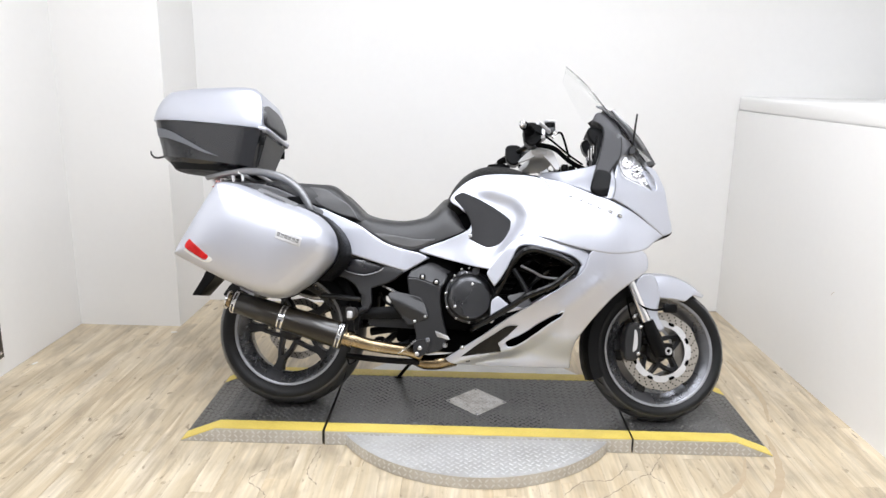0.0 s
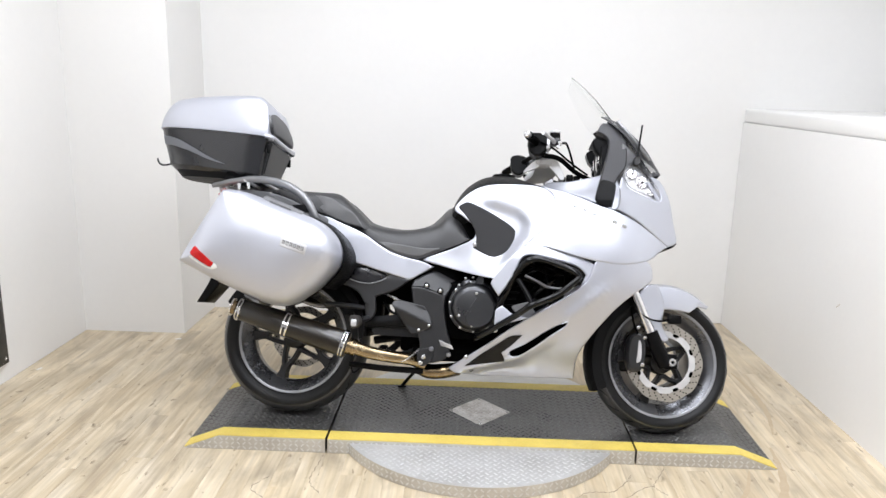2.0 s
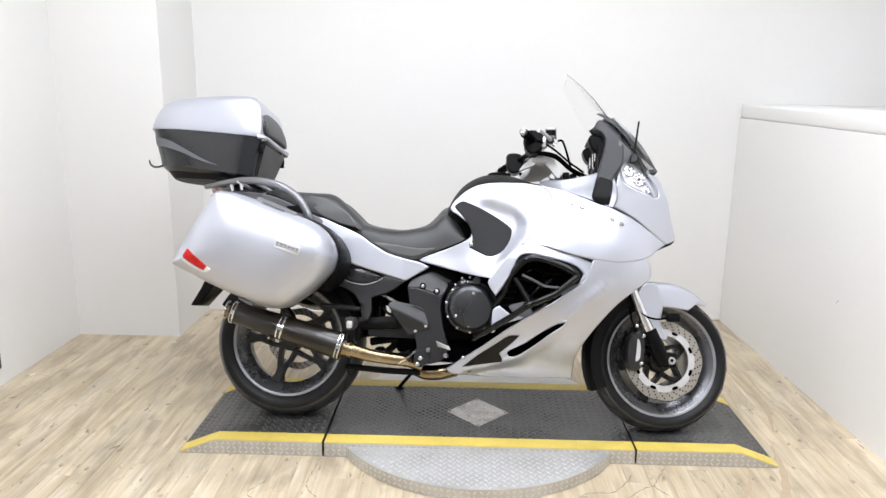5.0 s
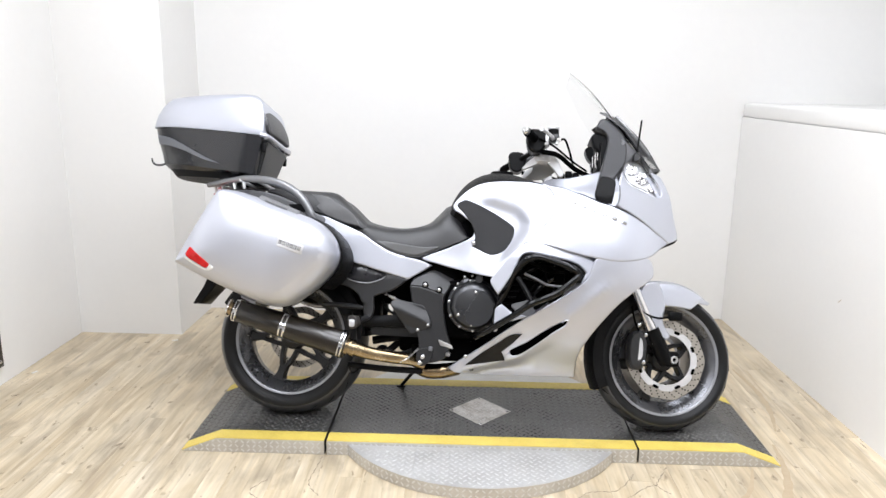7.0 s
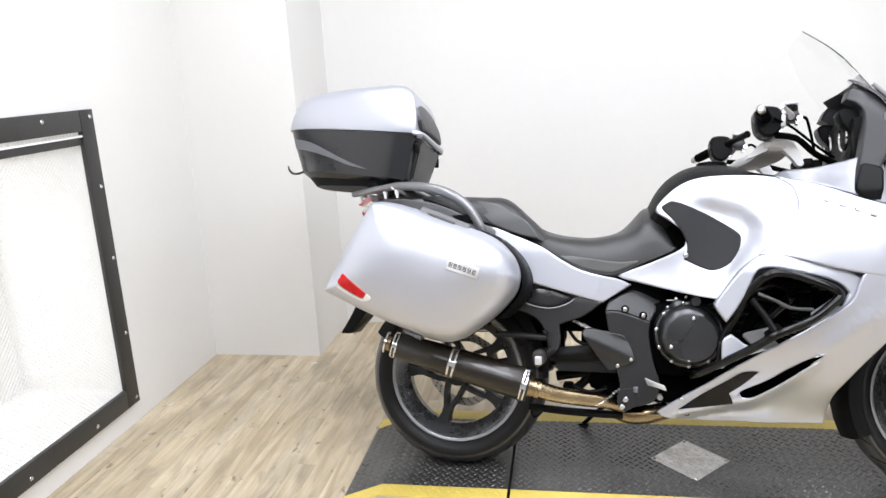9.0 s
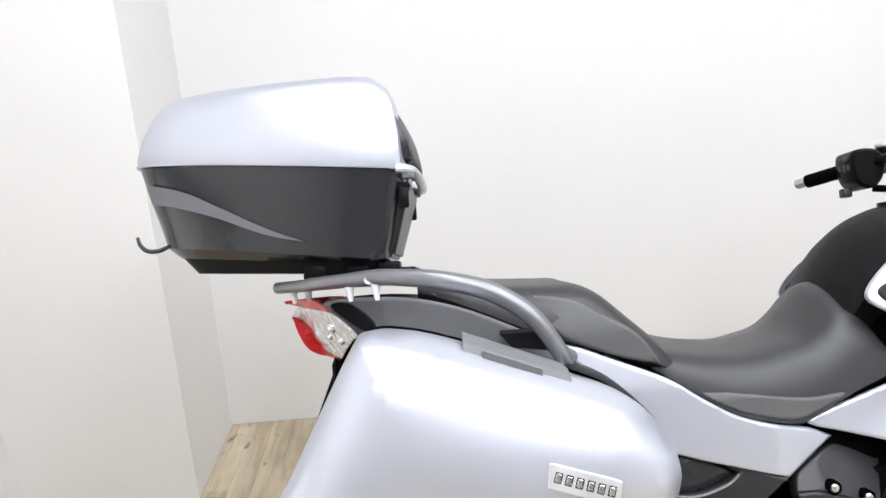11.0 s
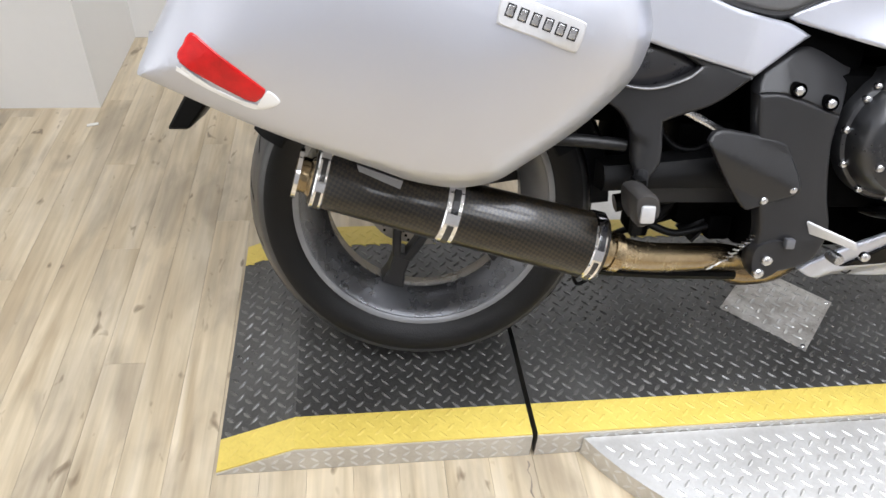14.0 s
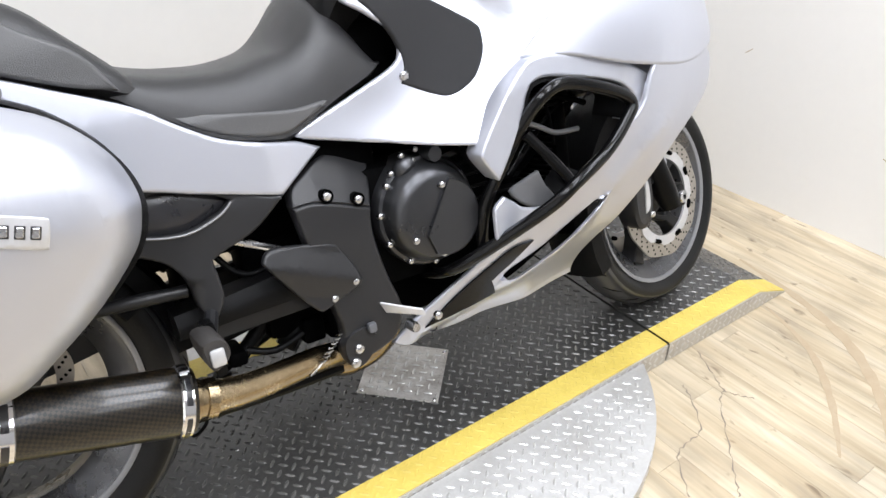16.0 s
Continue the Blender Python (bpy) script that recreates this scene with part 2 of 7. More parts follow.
def planks():
    """Printed oak boards: long streaks along the board, narrow strips of differing tone, a tone of its own for each board."""
    m = bpy.data.materials.new("oak_vinyl_board")
    m.use_nodes = True
    nt = m.node_tree
    b = nt.nodes["Principled BSDF"]
    co = nt.nodes.new("ShaderNodeTexCoord")
    info = nt.nodes.new("ShaderNodeObjectInfo")
    sc = nt.nodes.new("ShaderNodeVectorMath")
    sc.operation = "MULTIPLY_ADD"
    sc.inputs[1].default_value = (1, 1, 1)
    nt.links.new(co.outputs["Object"], sc.inputs[0])
    sh = nt.nodes.new("ShaderNodeCombineXYZ")
    k = nt.nodes.new("ShaderNodeMath")
    k.operation = "MULTIPLY"
    k.inputs[1].default_value = 37.0
    nt.links.new(info.outputs["Random"], k.inputs[0])
    for i in range(3):
        nt.links.new(k.outputs[0], sh.inputs[i])
    nt.links.new(sh.outputs[0], sc.inputs[2])

    def streak(sx, sy, detail, dist=0.6):
        mp = nt.nodes.new("ShaderNodeMapping")
        mp.inputs["Scale"].default_value = (sx, sy, 1)
        nz = nt.nodes.new("ShaderNodeTexNoise")
        nz.inputs["Scale"].default_value, nz.inputs["Detail"].default_value, nz.inputs["Distortion"].default_value = 1.0, detail, dist
        nt.links.new(sc.outputs[0], mp.inputs["Vector"])
        nt.links.new(mp.outputs["Vector"], nz.inputs["Vector"])
        return nz.outputs["Fac"]

    wide, grain, knot = streak(17, 1.9, 3, 0.7), streak(80, 3.0, 4, 0.3), streak(10, 3.2, 4, 1.0)
    ramp = nt.nodes.new("ShaderNodeValToRGB")
    e = ramp.color_ramp.elements
    e[0].position, e[0].color = 0.30, (0.46, 0.37, 0.25, 1)
    e[1].position, e[1].color = 0.72, (0.68, 0.595, 0.46, 1)
    mid = e.new(0.5)
    mid.color = (0.585, 0.495, 0.355, 1)
    nt.links.new(wide, ramp.inputs["Fac"])
    grey = nt.nodes.new("ShaderNodeMix")
    grey.data_type = "RGBA"
    grey.inputs["B"].default_value = (0.36, 0.30, 0.22, 1)
    kr = nt.nodes.new("ShaderNodeMapRange")
    kr.inputs["From Min"].default_value, kr.inputs["From Max"].default_value, kr.inputs["To Max"].default_value = 0.48, 0.72, 0.80
    nt.links.new(knot, kr.inputs["Value"])
    nt.links.new(kr.outputs["Result"], grey.inputs["Factor"])
    nt.links.new(ramp.outputs["Color"], grey.inputs["A"])
    fine = nt.nodes.new("ShaderNodeMix")
    fine.data_type, fine.blend_type = "RGBA", "MULTIPLY"
    gr = nt.nodes.new("ShaderNodeMapRange")
    gr.inputs["From Min"].default_value, gr.inputs["From Max"].default_value = 0.3, 0.7
    gr.inputs["To Min"].default_value, gr.inputs["To Max"].default_value = 0.84, 1.07
    nt.links.new(grain, gr.inputs["Value"])
    fine.inputs["Factor"].default_value = 1.0
    nt.links.new(grey.outputs["Result"], fine.inputs["A"])
    nt.links.new(gr.outputs["Result"], fine.inputs["B"])
    eye = nt.nodes.new("ShaderNodeMix")
    eye.data_type = "RGBA"
    eye.inputs["B"].default_value = (0.17, 0.125, 0.080, 1)
    er = nt.nodes.new("ShaderNodeMapRange")
    er.inputs["From Min"].default_value, er.inputs["From Max"].default_value, er.inputs["To Max"].default_value = 0.66, 0.76, 0.8
    nt.links.new(streak(34, 14, 2, 0.5), er.inputs["Value"])
    nt.links.new(er.outputs["Result"], eye.inputs["Factor"])
    nt.links.new(fine.outputs["Result"], eye.inputs["A"])
    hsv = nt.nodes.new("ShaderNodeHueSaturation")
    hsv.inputs["Saturation"].default_value = 1.06
    v = nt.nodes.new("ShaderNodeMapRange")
    v.inputs["To Min"].default_value, v.inputs["To Max"].default_value = 0.95, 1.05
    nt.links.new(info.outputs["Random"], v.inputs["Value"])
    nt.links.new(v.outputs["Result"], hsv.inputs["Value"])
    nt.links.new(eye.outputs["Result"], hsv.inputs["Color"])
    geo = nt.nodes.new("ShaderNodeNewGeometry")
    st = nt.nodes.new("ShaderNodeTexNoise")
    st.inputs["Scale"].default_value, st.inputs["Detail"].default_value, st.inputs["Distortion"].default_value = 2.2, 4, 1.2
    nt.links.new(geo.outputs["Position"], st.inputs["Vector"])
    sr = nt.nodes.new("ShaderNodeMapRange")
    sr.inputs["From Min"].default_value, sr.inputs["From Max"].default_value = 0.3, 0.7
    sr.inputs["To Min"].default_value, sr.inputs["To Max"].default_value = 0.84, 1.06
    nt.links.new(st.outputs["Fac"], sr.inputs["Value"])
    dirt = nt.nodes.new("ShaderNodeMix")
    dirt.data_type, dirt.blend_type = "RGBA", "MULTIPLY"
    dirt.inputs["Factor"].default_value = 1.0
    nt.links.new(hsv.outputs["Color"], dirt.inputs["A"])
    nt.links.new(sr.outputs["Result"], dirt.inputs["B"])
    nt.links.new(dirt.outputs["Result"], b.inputs["Base Color"])
    rg = nt.nodes.new("ShaderNodeMapRange")
    rg.inputs["To Min"].default_value, rg.inputs["To Max"].default_value = 0.30, 0.46
    nt.links.new(grain, rg.inputs["Value"])
    nt.links.new(rg.outputs["Result"], b.inputs["Roughness"])
    bp = nt.nodes.new("ShaderNodeBump")
    bp.inputs["Strength"].default_value, bp.inputs["Distance"].default_value = 0.15, 0.001
    nt.links.new(grain, bp.inputs["Height"])
    nt.links.new(bp.outputs["Normal"], b.inputs["Normal"])
    return m


PLANK = planks()

# ---------------------------------------------------------------- mesh helpers


def solid(name, bm, material, parent=None, label="", smooth=True, angle=35, kind="", category="", shape=None):
    """Links a bmesh as one mesh object; more than one material may be given for faces that carry an index."""
    bmesh.ops.recalc_face_normals(bm, faces=bm.faces[:])
    if shape is not None:
        for v in bm.verts:
            v.co = shape(*v.co)
    me = bpy.data.meshes.new(name)
    bm.to_mesh(me)
    bm.free()
    for m in (material if isinstance(material, (list, tuple)) else (material,)):
        me.materials.append(m)
    if smooth:
        me.shade_smooth()
        me.set_sharp_from_angle(angle=radians(angle))
    ob = new(name, me)
    if parent is not None:
        ob.parent = parent
    return tagged(ob, label, category, "", kind)


def part(name, bm, material, parent, label=""):
    return solid(name, bm, material, parent, label)


def thing(name, label, category, m=None, group=""):
    ob = new(name)
    ob.empty_display_size = 0.05
    if m is not None:
        ob.matrix_world = m
    return tagged(ob, label, category, group)


def box(bm, x0, x1, y0, y1, z0, z1, bevel=0.0, seg=2, m=None):
    r = bmesh.ops.create_cube(bm, size=1)
    vs = r["verts"]
    for v in vs:
        v.co = Vector(((x0 + x1) / 2 + v.co.x * (x1 - x0), (y0 + y1) / 2 + v.co.y * (y1 - y0), (z0 + z1) / 2 + v.co.z * (z1 - z0)))
    if bevel:
        es = list({e for v in vs for e in v.link_edges})
        vs = list({v for f in bmesh.ops.bevel(bm, geom=es, offset=bevel, segments=seg, affect="EDGES", profile=0.5)["faces"] for v in f.verts} | {v for v in vs if v.is_valid})
    if m is not None:
        bmesh.ops.transform(bm, matrix=m, verts=vs)
    return vs


def curve(pts, n=5, closed=True):
    """Catmull-Rom line through 2D or 3D points; a point with a trailing "c" is a corner."""
    sharp = [p[-1] == "c" for p in pts]
    q = [Vector(p[:-1] if s else p) for p, s in zip(pts, sharp)]
    out, k = [], len(q)
    for i in range(k if closed else k - 1):
        p1, p2 = q[i], q[(i + 1) % k]
        p0 = q[i - 1] if (closed or i) else p1
        p3 = q[(i + 2) % k] if (closed or i + 2 < k) else p2
        if sharp[i]:
            p0 = p1 - (p2 - p1) * 0.5
        if sharp[(i + 1) % k]:
            p3 = p2 + (p2 - p1) * 0.5
        for j in range(n):
            t = j / n
            out.append(0.5 * (2 * p1 + (p2 - p0) * t + (2 * p0 - 5 * p1 + 4 * p2 - p3) * t * t + (3 * p1 - p0 - 3 * p2 + p3) * t ** 3))
    if not closed:
        out.append(q[-1])
    return out


def loft(bm, rings, closed=True, caps=True):
    rows = [[bm.verts.new(p) for p in r] for r in rings]
    n = len(rows[0])
    for a, b in zip(rows, rows[1:]):
        for i in range(n if closed else n - 1):
            j = (i + 1) % n
            bm.faces.new((a[i], a[j], b[j], b[i]))
    if caps and closed:
        bm.faces.new(rows[0][::-1])
        bm.faces.new(rows[-1])
    return rows


def pillow(bm, outline, layers, n=5, pivot=None):
    """An outline of (x, z) carried through layers (y, scale about its middle): a domed, rounded body."""
    pts = curve(outline, n)
    cx = pivot[0] if pivot else sum(p[0] for p in pts) / len(pts)
    cz = pivot[1] if pivot else sum(p[1] for p in pts) / len(pts)
    return loft(bm, [[(cx + (p[0] - cx) * s, y, cz + (p[1] - cz) * s) for p in pts] for y, s in layers])


def tube(bm, path, r, seg=10, caps=True, n=5):
    """A round bar along 3D points; r is one radius or one for each point."""
    pts = curve(path, n, False) if n > 1 else [Vector(p) for p in path]
    if isinstance(r, (list, tuple)):
        rs = [r[min(len(r) - 1, i // n)] * (1 - (i % n) / n) + r[min(len(r) - 1, i // n + 1)] * ((i % n) / n) for i in range(len(pts))]
    else:
        rs = [r] * len(pts)
    rings, up = [], None
    for i, p in enumerate(pts):
        d = (pts[min(i + 1, len(pts) - 1)] - pts[max(i - 1, 0)]).normalized()
        if up is None:
            up = d.orthogonal().normalized()
        up = (up - d * up.dot(d)).normalized()
        side = d.cross(up)
        rings.append([p + (up * math.cos(a) + side * math.sin(a)) * rs[i] for a in (2 * math.pi * k / seg for k in range(seg))])
    loft(bm, rings, True, caps)


def lathe(bm, profile, seg=48, centre=(0, 0, 0), closed=False):
    """A profile of (radius, y) turned about the y axis."""
    rings = []
    for k in range(seg):
        a = 2 * math.pi * k / seg
        rings.append([bm.verts.new((centre[0] + r * math.cos(a), centre[1] + y, centre[2] + r * math.sin(a))) for r, y in profile])
    m = len(profile)
    for k in range(seg):
        a, b = rings[k], rings[(k + 1) % seg]
        for i in range(m if closed else m - 1):
            j = (i + 1) % m
            if profile[i][0] < 1e-6 and profile[j][0] < 1e-6:
                continue
            bm.faces.new((a[i], a[j], b[j], b[i]))
    bmesh.ops.remove_doubles(bm, verts=bm.verts[:], dist=1e-6)


def cylinder(bm, a, b, r, seg=12, r2=None):
    tube(bm, [a, b], [r, r if r2 is None else r2], seg, True, 1)


def bolt(bm, x, y, z, r=0.008, h=0.006):
    """A domed screw head that faces -y."""
    lathe_at = [(0, -h), (r * 0.55, -h), (r * 0.9, -h * 0.65), (r, -h * 0.15), (r, 0.004)]
    rings = []
    for rr, yy in lathe_at[1:]:
        rings.append([(x + rr * math.cos(k * math.pi / 5), y + yy, z + rr * math.sin(k * math.pi / 5)) for k in range(10)])
    loft(bm, rings)


# ---------------------------------------------------------------- the room
WX0, WY = -1.48, 1.747
FRONT = -4.6


def wall(name, x0, x1, y0, y1, z0, z1, label):
    bm = bmesh.new()
    box(bm, x0, x1, y0, y1, z0, z1)
    return solid(name, bm, WALL, None, label, smooth=False, kind="structure", category="wall")


wall("wall_north", -0.893, 3.6, WY, WY + 0.12, 0, CEIL, "white painted back wall of the photo bay")
wall("wall_column", WX0 - 0.12, -0.893, 1.232, WY + 0.12, 0, CEIL, "white boxed-out column beside the back wall")
# unseen wall; its grey is chosen to darken what the bodywork reflects
bm = bmesh.new()
box(bm, WX0 - 0.12, 3.6, FRONT - 0.12, FRONT, 0, CEIL)
solid("wall_south", bm, DIMWALL, None, "unseen wall closing the bay, toned grey to dim reflections", smooth=False, kind="structure", category="wall")
bm = bmesh.new()
box(bm, WX0 - 0.6, 3.6, FRONT - 0.12, WY + 0.12, CEIL, CEIL + 0.1)
solid("ceiling", bm, CEILING, None, "plain white ceiling", smooth=False, kind="structure", category="ceiling")

# west wall, with the opening of the lit niche in it
NY0, NY1, NZ0, NZ1 = -0.72, 0.40, 0.175, 1.28
bm = bmesh.new()
for a in ((FRONT, NY0, 0, CEIL), (NY1, 1.232, 0, CEIL), (NY0, NY1, 0, NZ0), (NY0, NY1, NZ1, CEIL)):
    box(bm, WX0 - 0.12, WX0, *a)
solid("wall_west", bm, WALL, None, "white painted side wall with a framed opening", smooth=False, kind="structure", category="wall")
bm = bmesh.new()
loft(bm, [[(x, a, c), (x, b, c), (x, b, d), (x, a, d)] for x, a, b, c, d in (
    (WX0 - 0.48, NY0 - 0.002, NY1 + 0.002, NZ0 - 0.002, NZ1 + 0.002), (WX0 - 0.121, NY0 - 0.002, NY1 + 0.002, NZ0 - 0.002, NZ1 + 0.002),
    (WX0 - 0.121, NY0 - 0.02, NY1 + 0.02, NZ0 - 0.02, NZ1 + 0.02), (WX0 - 0.50, NY0 - 0.02, NY1 + 0.02, NZ0 - 0.02, NZ1 + 0.02))])
solid("wall_niche", bm, WALL, None, "white lined niche behind the mesh grille", smooth=False, kind="structure", category="wall")
lamp = bpy.data.lights.new("niche_light", "AREA")
lamp.shape, lamp.size, lamp.size_y, lamp.energy = "RECTANGLE", 1.0, 1.0, 5.0
new("niche_light", lamp).matrix_world = pose(WX0 - 0.47, (NY0 + NY1) / 2, (NZ0 + NZ1) / 2, 0, -90, 0)

# east wall: a thick lower wall with a cap, the upper wall set back
EAST = pose(2.385, WY, 0, 0, 0, 1.9)
bm = bmesh.new()
box(bm, 0, 1.05, -6.5, -0.004, 0, 1.272)
solid("wall_east", bm, WALL, None, "white painted half-height side wall", smooth=False, kind="structure", category="wall").matrix_world = EAST
bm = bmesh.new()
box(bm, 0.002, 0.926, -6.5, -0.006, 1.2725, 1.352, 0.014, 4)
solid("trim_cap", bm, WALL, None, "white rounded cap on the half-height wall", kind="structure", category="trim").matrix_world = EAST
bm = bmesh.new()
box(bm, 0.93, 1.05, -6.5, -0.004, 1.354, CEIL)
solid("wall_east_upper", bm, WALL, None, "white wall set back above the cap", smooth=False, kind="structure", category="wall").matrix_world = EAST

# floor boards
bm = bmesh.new()
box(bm, WX0 - 0.12, 3.6, FRONT - 0.12, WY + 0.1, -0.08, -0.006)
floor = solid("floor", bm, SMEAR, None, "floor of pale grey-brown oak vinyl boards", smooth=False, kind="structure", category="floor")
BW, BL = 0.084, 1.21


def board_mesh(length):
    b = bmesh.new()
    box(b, 0.0003, BW - 0.0003, 0.0003, length - 0.0003, -0.006, 0.0)
    me = bpy.data.meshes.new("board")
    b.to_mesh(me)
    b.free()
    me.materials.append(PLANK)
    return me


BOARDS = {}
x, col = WX0 + 0.001, 0
while x < 2.62:
    y = FRONT - (col * 0.37) % BL
    while y < WY:
        ya, yb = max(y, FRONT + 0.001), min(y + BL, WY - 0.001)
        if yb - ya > 0.01:
            key = round(yb - ya, 3)
            if key not in BOARDS:
                BOARDS[key] = board_mesh(yb - ya)
            ob = new("board", BOARDS[key])
            ob.parent = floor
            ob.location = (x, ya, 0)
        y += BL
    x += BW
    col += 1

# ceiling fittings
fit0 = thing("ceiling_light", "flat white ceiling light with a bright diffuser", "light", pose(*LAMPS[0], CEIL), "ceiling lights")
bm = bmesh.new()
box(bm, -0.31, 0.31, -0.61, 0.61, -0.05, -0.001, 0.008)
part("housing", bm, WHITEP, fit0)
for lx, ly in LAMPS[1:]:
    copy_thing(fit0, pose(lx, ly, CEIL))

# the framed grille in the west wall
grille = thing("wall_grille", "black painted timber frame holding a white diagonal wire mesh", "grille", pose(WX0, 0, 0))
FR = 0.078
rails = {"frame_side": ((NY1 - 0.004, NY1 + FR, NZ0 - FR, NZ1 + FR), (NY0 - FR, NY0 + 0.004, NZ0 - FR, NZ1 + FR)),
         "frame_rail": ((NY0 + 0.006, NY1 - 0.006, NZ1 - 0.004, NZ1 + FR), (NY0 + 0.006, NY1 - 0.006, NZ0 - FR, NZ0 + 0.004))}
for nm, sides in rails.items():
    for y0, y1, z0, z1 in sides:
        bm = bmesh.new()
        box(bm, 0.001, 0.022, y0, y1, z0, z1, 0.003)
        part(nm, bm, FRAMEBLK, grille)
for y, z in [(NY1 + 0.055, z) for z in (NZ0 - 0.05, 0.42, 0.75, 1.05, NZ1 + 0.05)] + [(y, zz) for y in (0.18, -0.2, -0.55) for zz in (NZ0 - 0.05, NZ1 + 0.05)]:
    bm = bmesh.new()
    lathe(bm, [(0, -0.003), (0.006, -0.003), (0.009, 0)], 10)
    ob = part("screw", bm, STEEL, grille)
    ob.matrix_local = pose(0.0225, y, z, 0, 0, 90)
bm = bmesh.new()
box(bm, 0.004, 0.020, NY0 + 0.006, NY1 - 0.006, NZ1 - 0.026, NZ1 - 0.018)
part("bead", bm, WHITEP, grille, "thin white bead under the top rail")
bm = bmesh.new()
box(bm, 0.000, 0.014, NY0 + 0.006, NY1 - 0.006, NZ1 - 0.056, NZ1 - 0.0265, 0.002)
part("frame_stop", bm, FRAMEBLK, grille, "dark stop under the white bead")
bm = bmesh.new()
W, H = NY1 - NY0, NZ1 - NZ0
step = 0.020
for s in (1, -1):
    c = -H if s > 0 else 0
    while c < W if s > 0 else c < W + H:
        # y - NY0 = c + s * (z - NZ0), clipped to the opening
        ends = []
        for zz in (0, H):
            yy = c + s * zz
            if 0 <= yy <= W:
                ends.append((yy, zz))
        for yy in (0, W):
            zz = (yy - c) / s
            if 0 < zz < H:
                ends.append((yy, zz))
        if len(ends) >= 2:
            (ya, za), (yb, zb) = ends[0], ends[1]
            tube(bm, [(-0.006 + s * 0.001, NY0 + ya, NZ0 + za), (-0.006 + s * 0.001, NY0 + yb, NZ0 + zb)], 0.0016, 4, False, 1)
        c += step
part("wire_mesh", bm, WHITEP, grille, "white diagonal wire mesh")

# ---------------------------------------------------------------- display platform and turntable
PX0, PX1, PY0, PY1, PZ = -0.38, 1.995, -0.103, 0.525, 0.06
RL, RR, S1, S2 = -0.238, 1.845, 0.2, 1.436


def height(x):
    if x < RL:
        return 0.004 + (PZ - 0.004) * (x - PX0) / (RL - PX0)
    if x > RR:
        return 0.004 + (PZ - 0.004) * (PX1 - x) / (PX1 - RR)
    return PZ


def lug(bm, x, y, z, ang, ln=0.0150, wd=0.0044, h=0.0026, nrm=None, idx=0):
    """One raised tread lug: a low hipped bar."""
    c, s = math.cos(ang), math.sin(ang)
    base = [(-ln, 0), (-ln * 0.4, -wd), (ln * 0.4, -wd), (ln, 0), (ln * 0.4, wd), (-ln * 0.4, wd)]
    top = [(-ln * 0.55, 0), (ln * 0.55, 0)]
    if nrm is None:
        f = lambda u, v, k: (x + u * c - v * s, y + u * s + v * c, (z if not callable(z) else z(x + u * c - v * s)) + k)
    else:
        f = nrm
    b = [bm.verts.new(f(u, v, 0)) for u, v in base]
    t = [bm.verts.new(f(u, v, h)) for u, v in top]
    fs = [bm.faces.new((b[0], b[1], t[0])), bm.faces.new((b[1], b[2], t[1], t[0])), bm.faces.new((b[2], b[3], t[1])),
          bm.faces.new((b[3], b[4], t[1])), bm.faces.new((b[4], b[5], t[0], t[1])), bm.faces.new((b[5], b[0], t[0]))]
    for q in fs:
        q.material_index = idx


platform = thing("display_platform", "low black tread-plate platform with yellow edges and ramped ends", "platform")
YB = 0.068
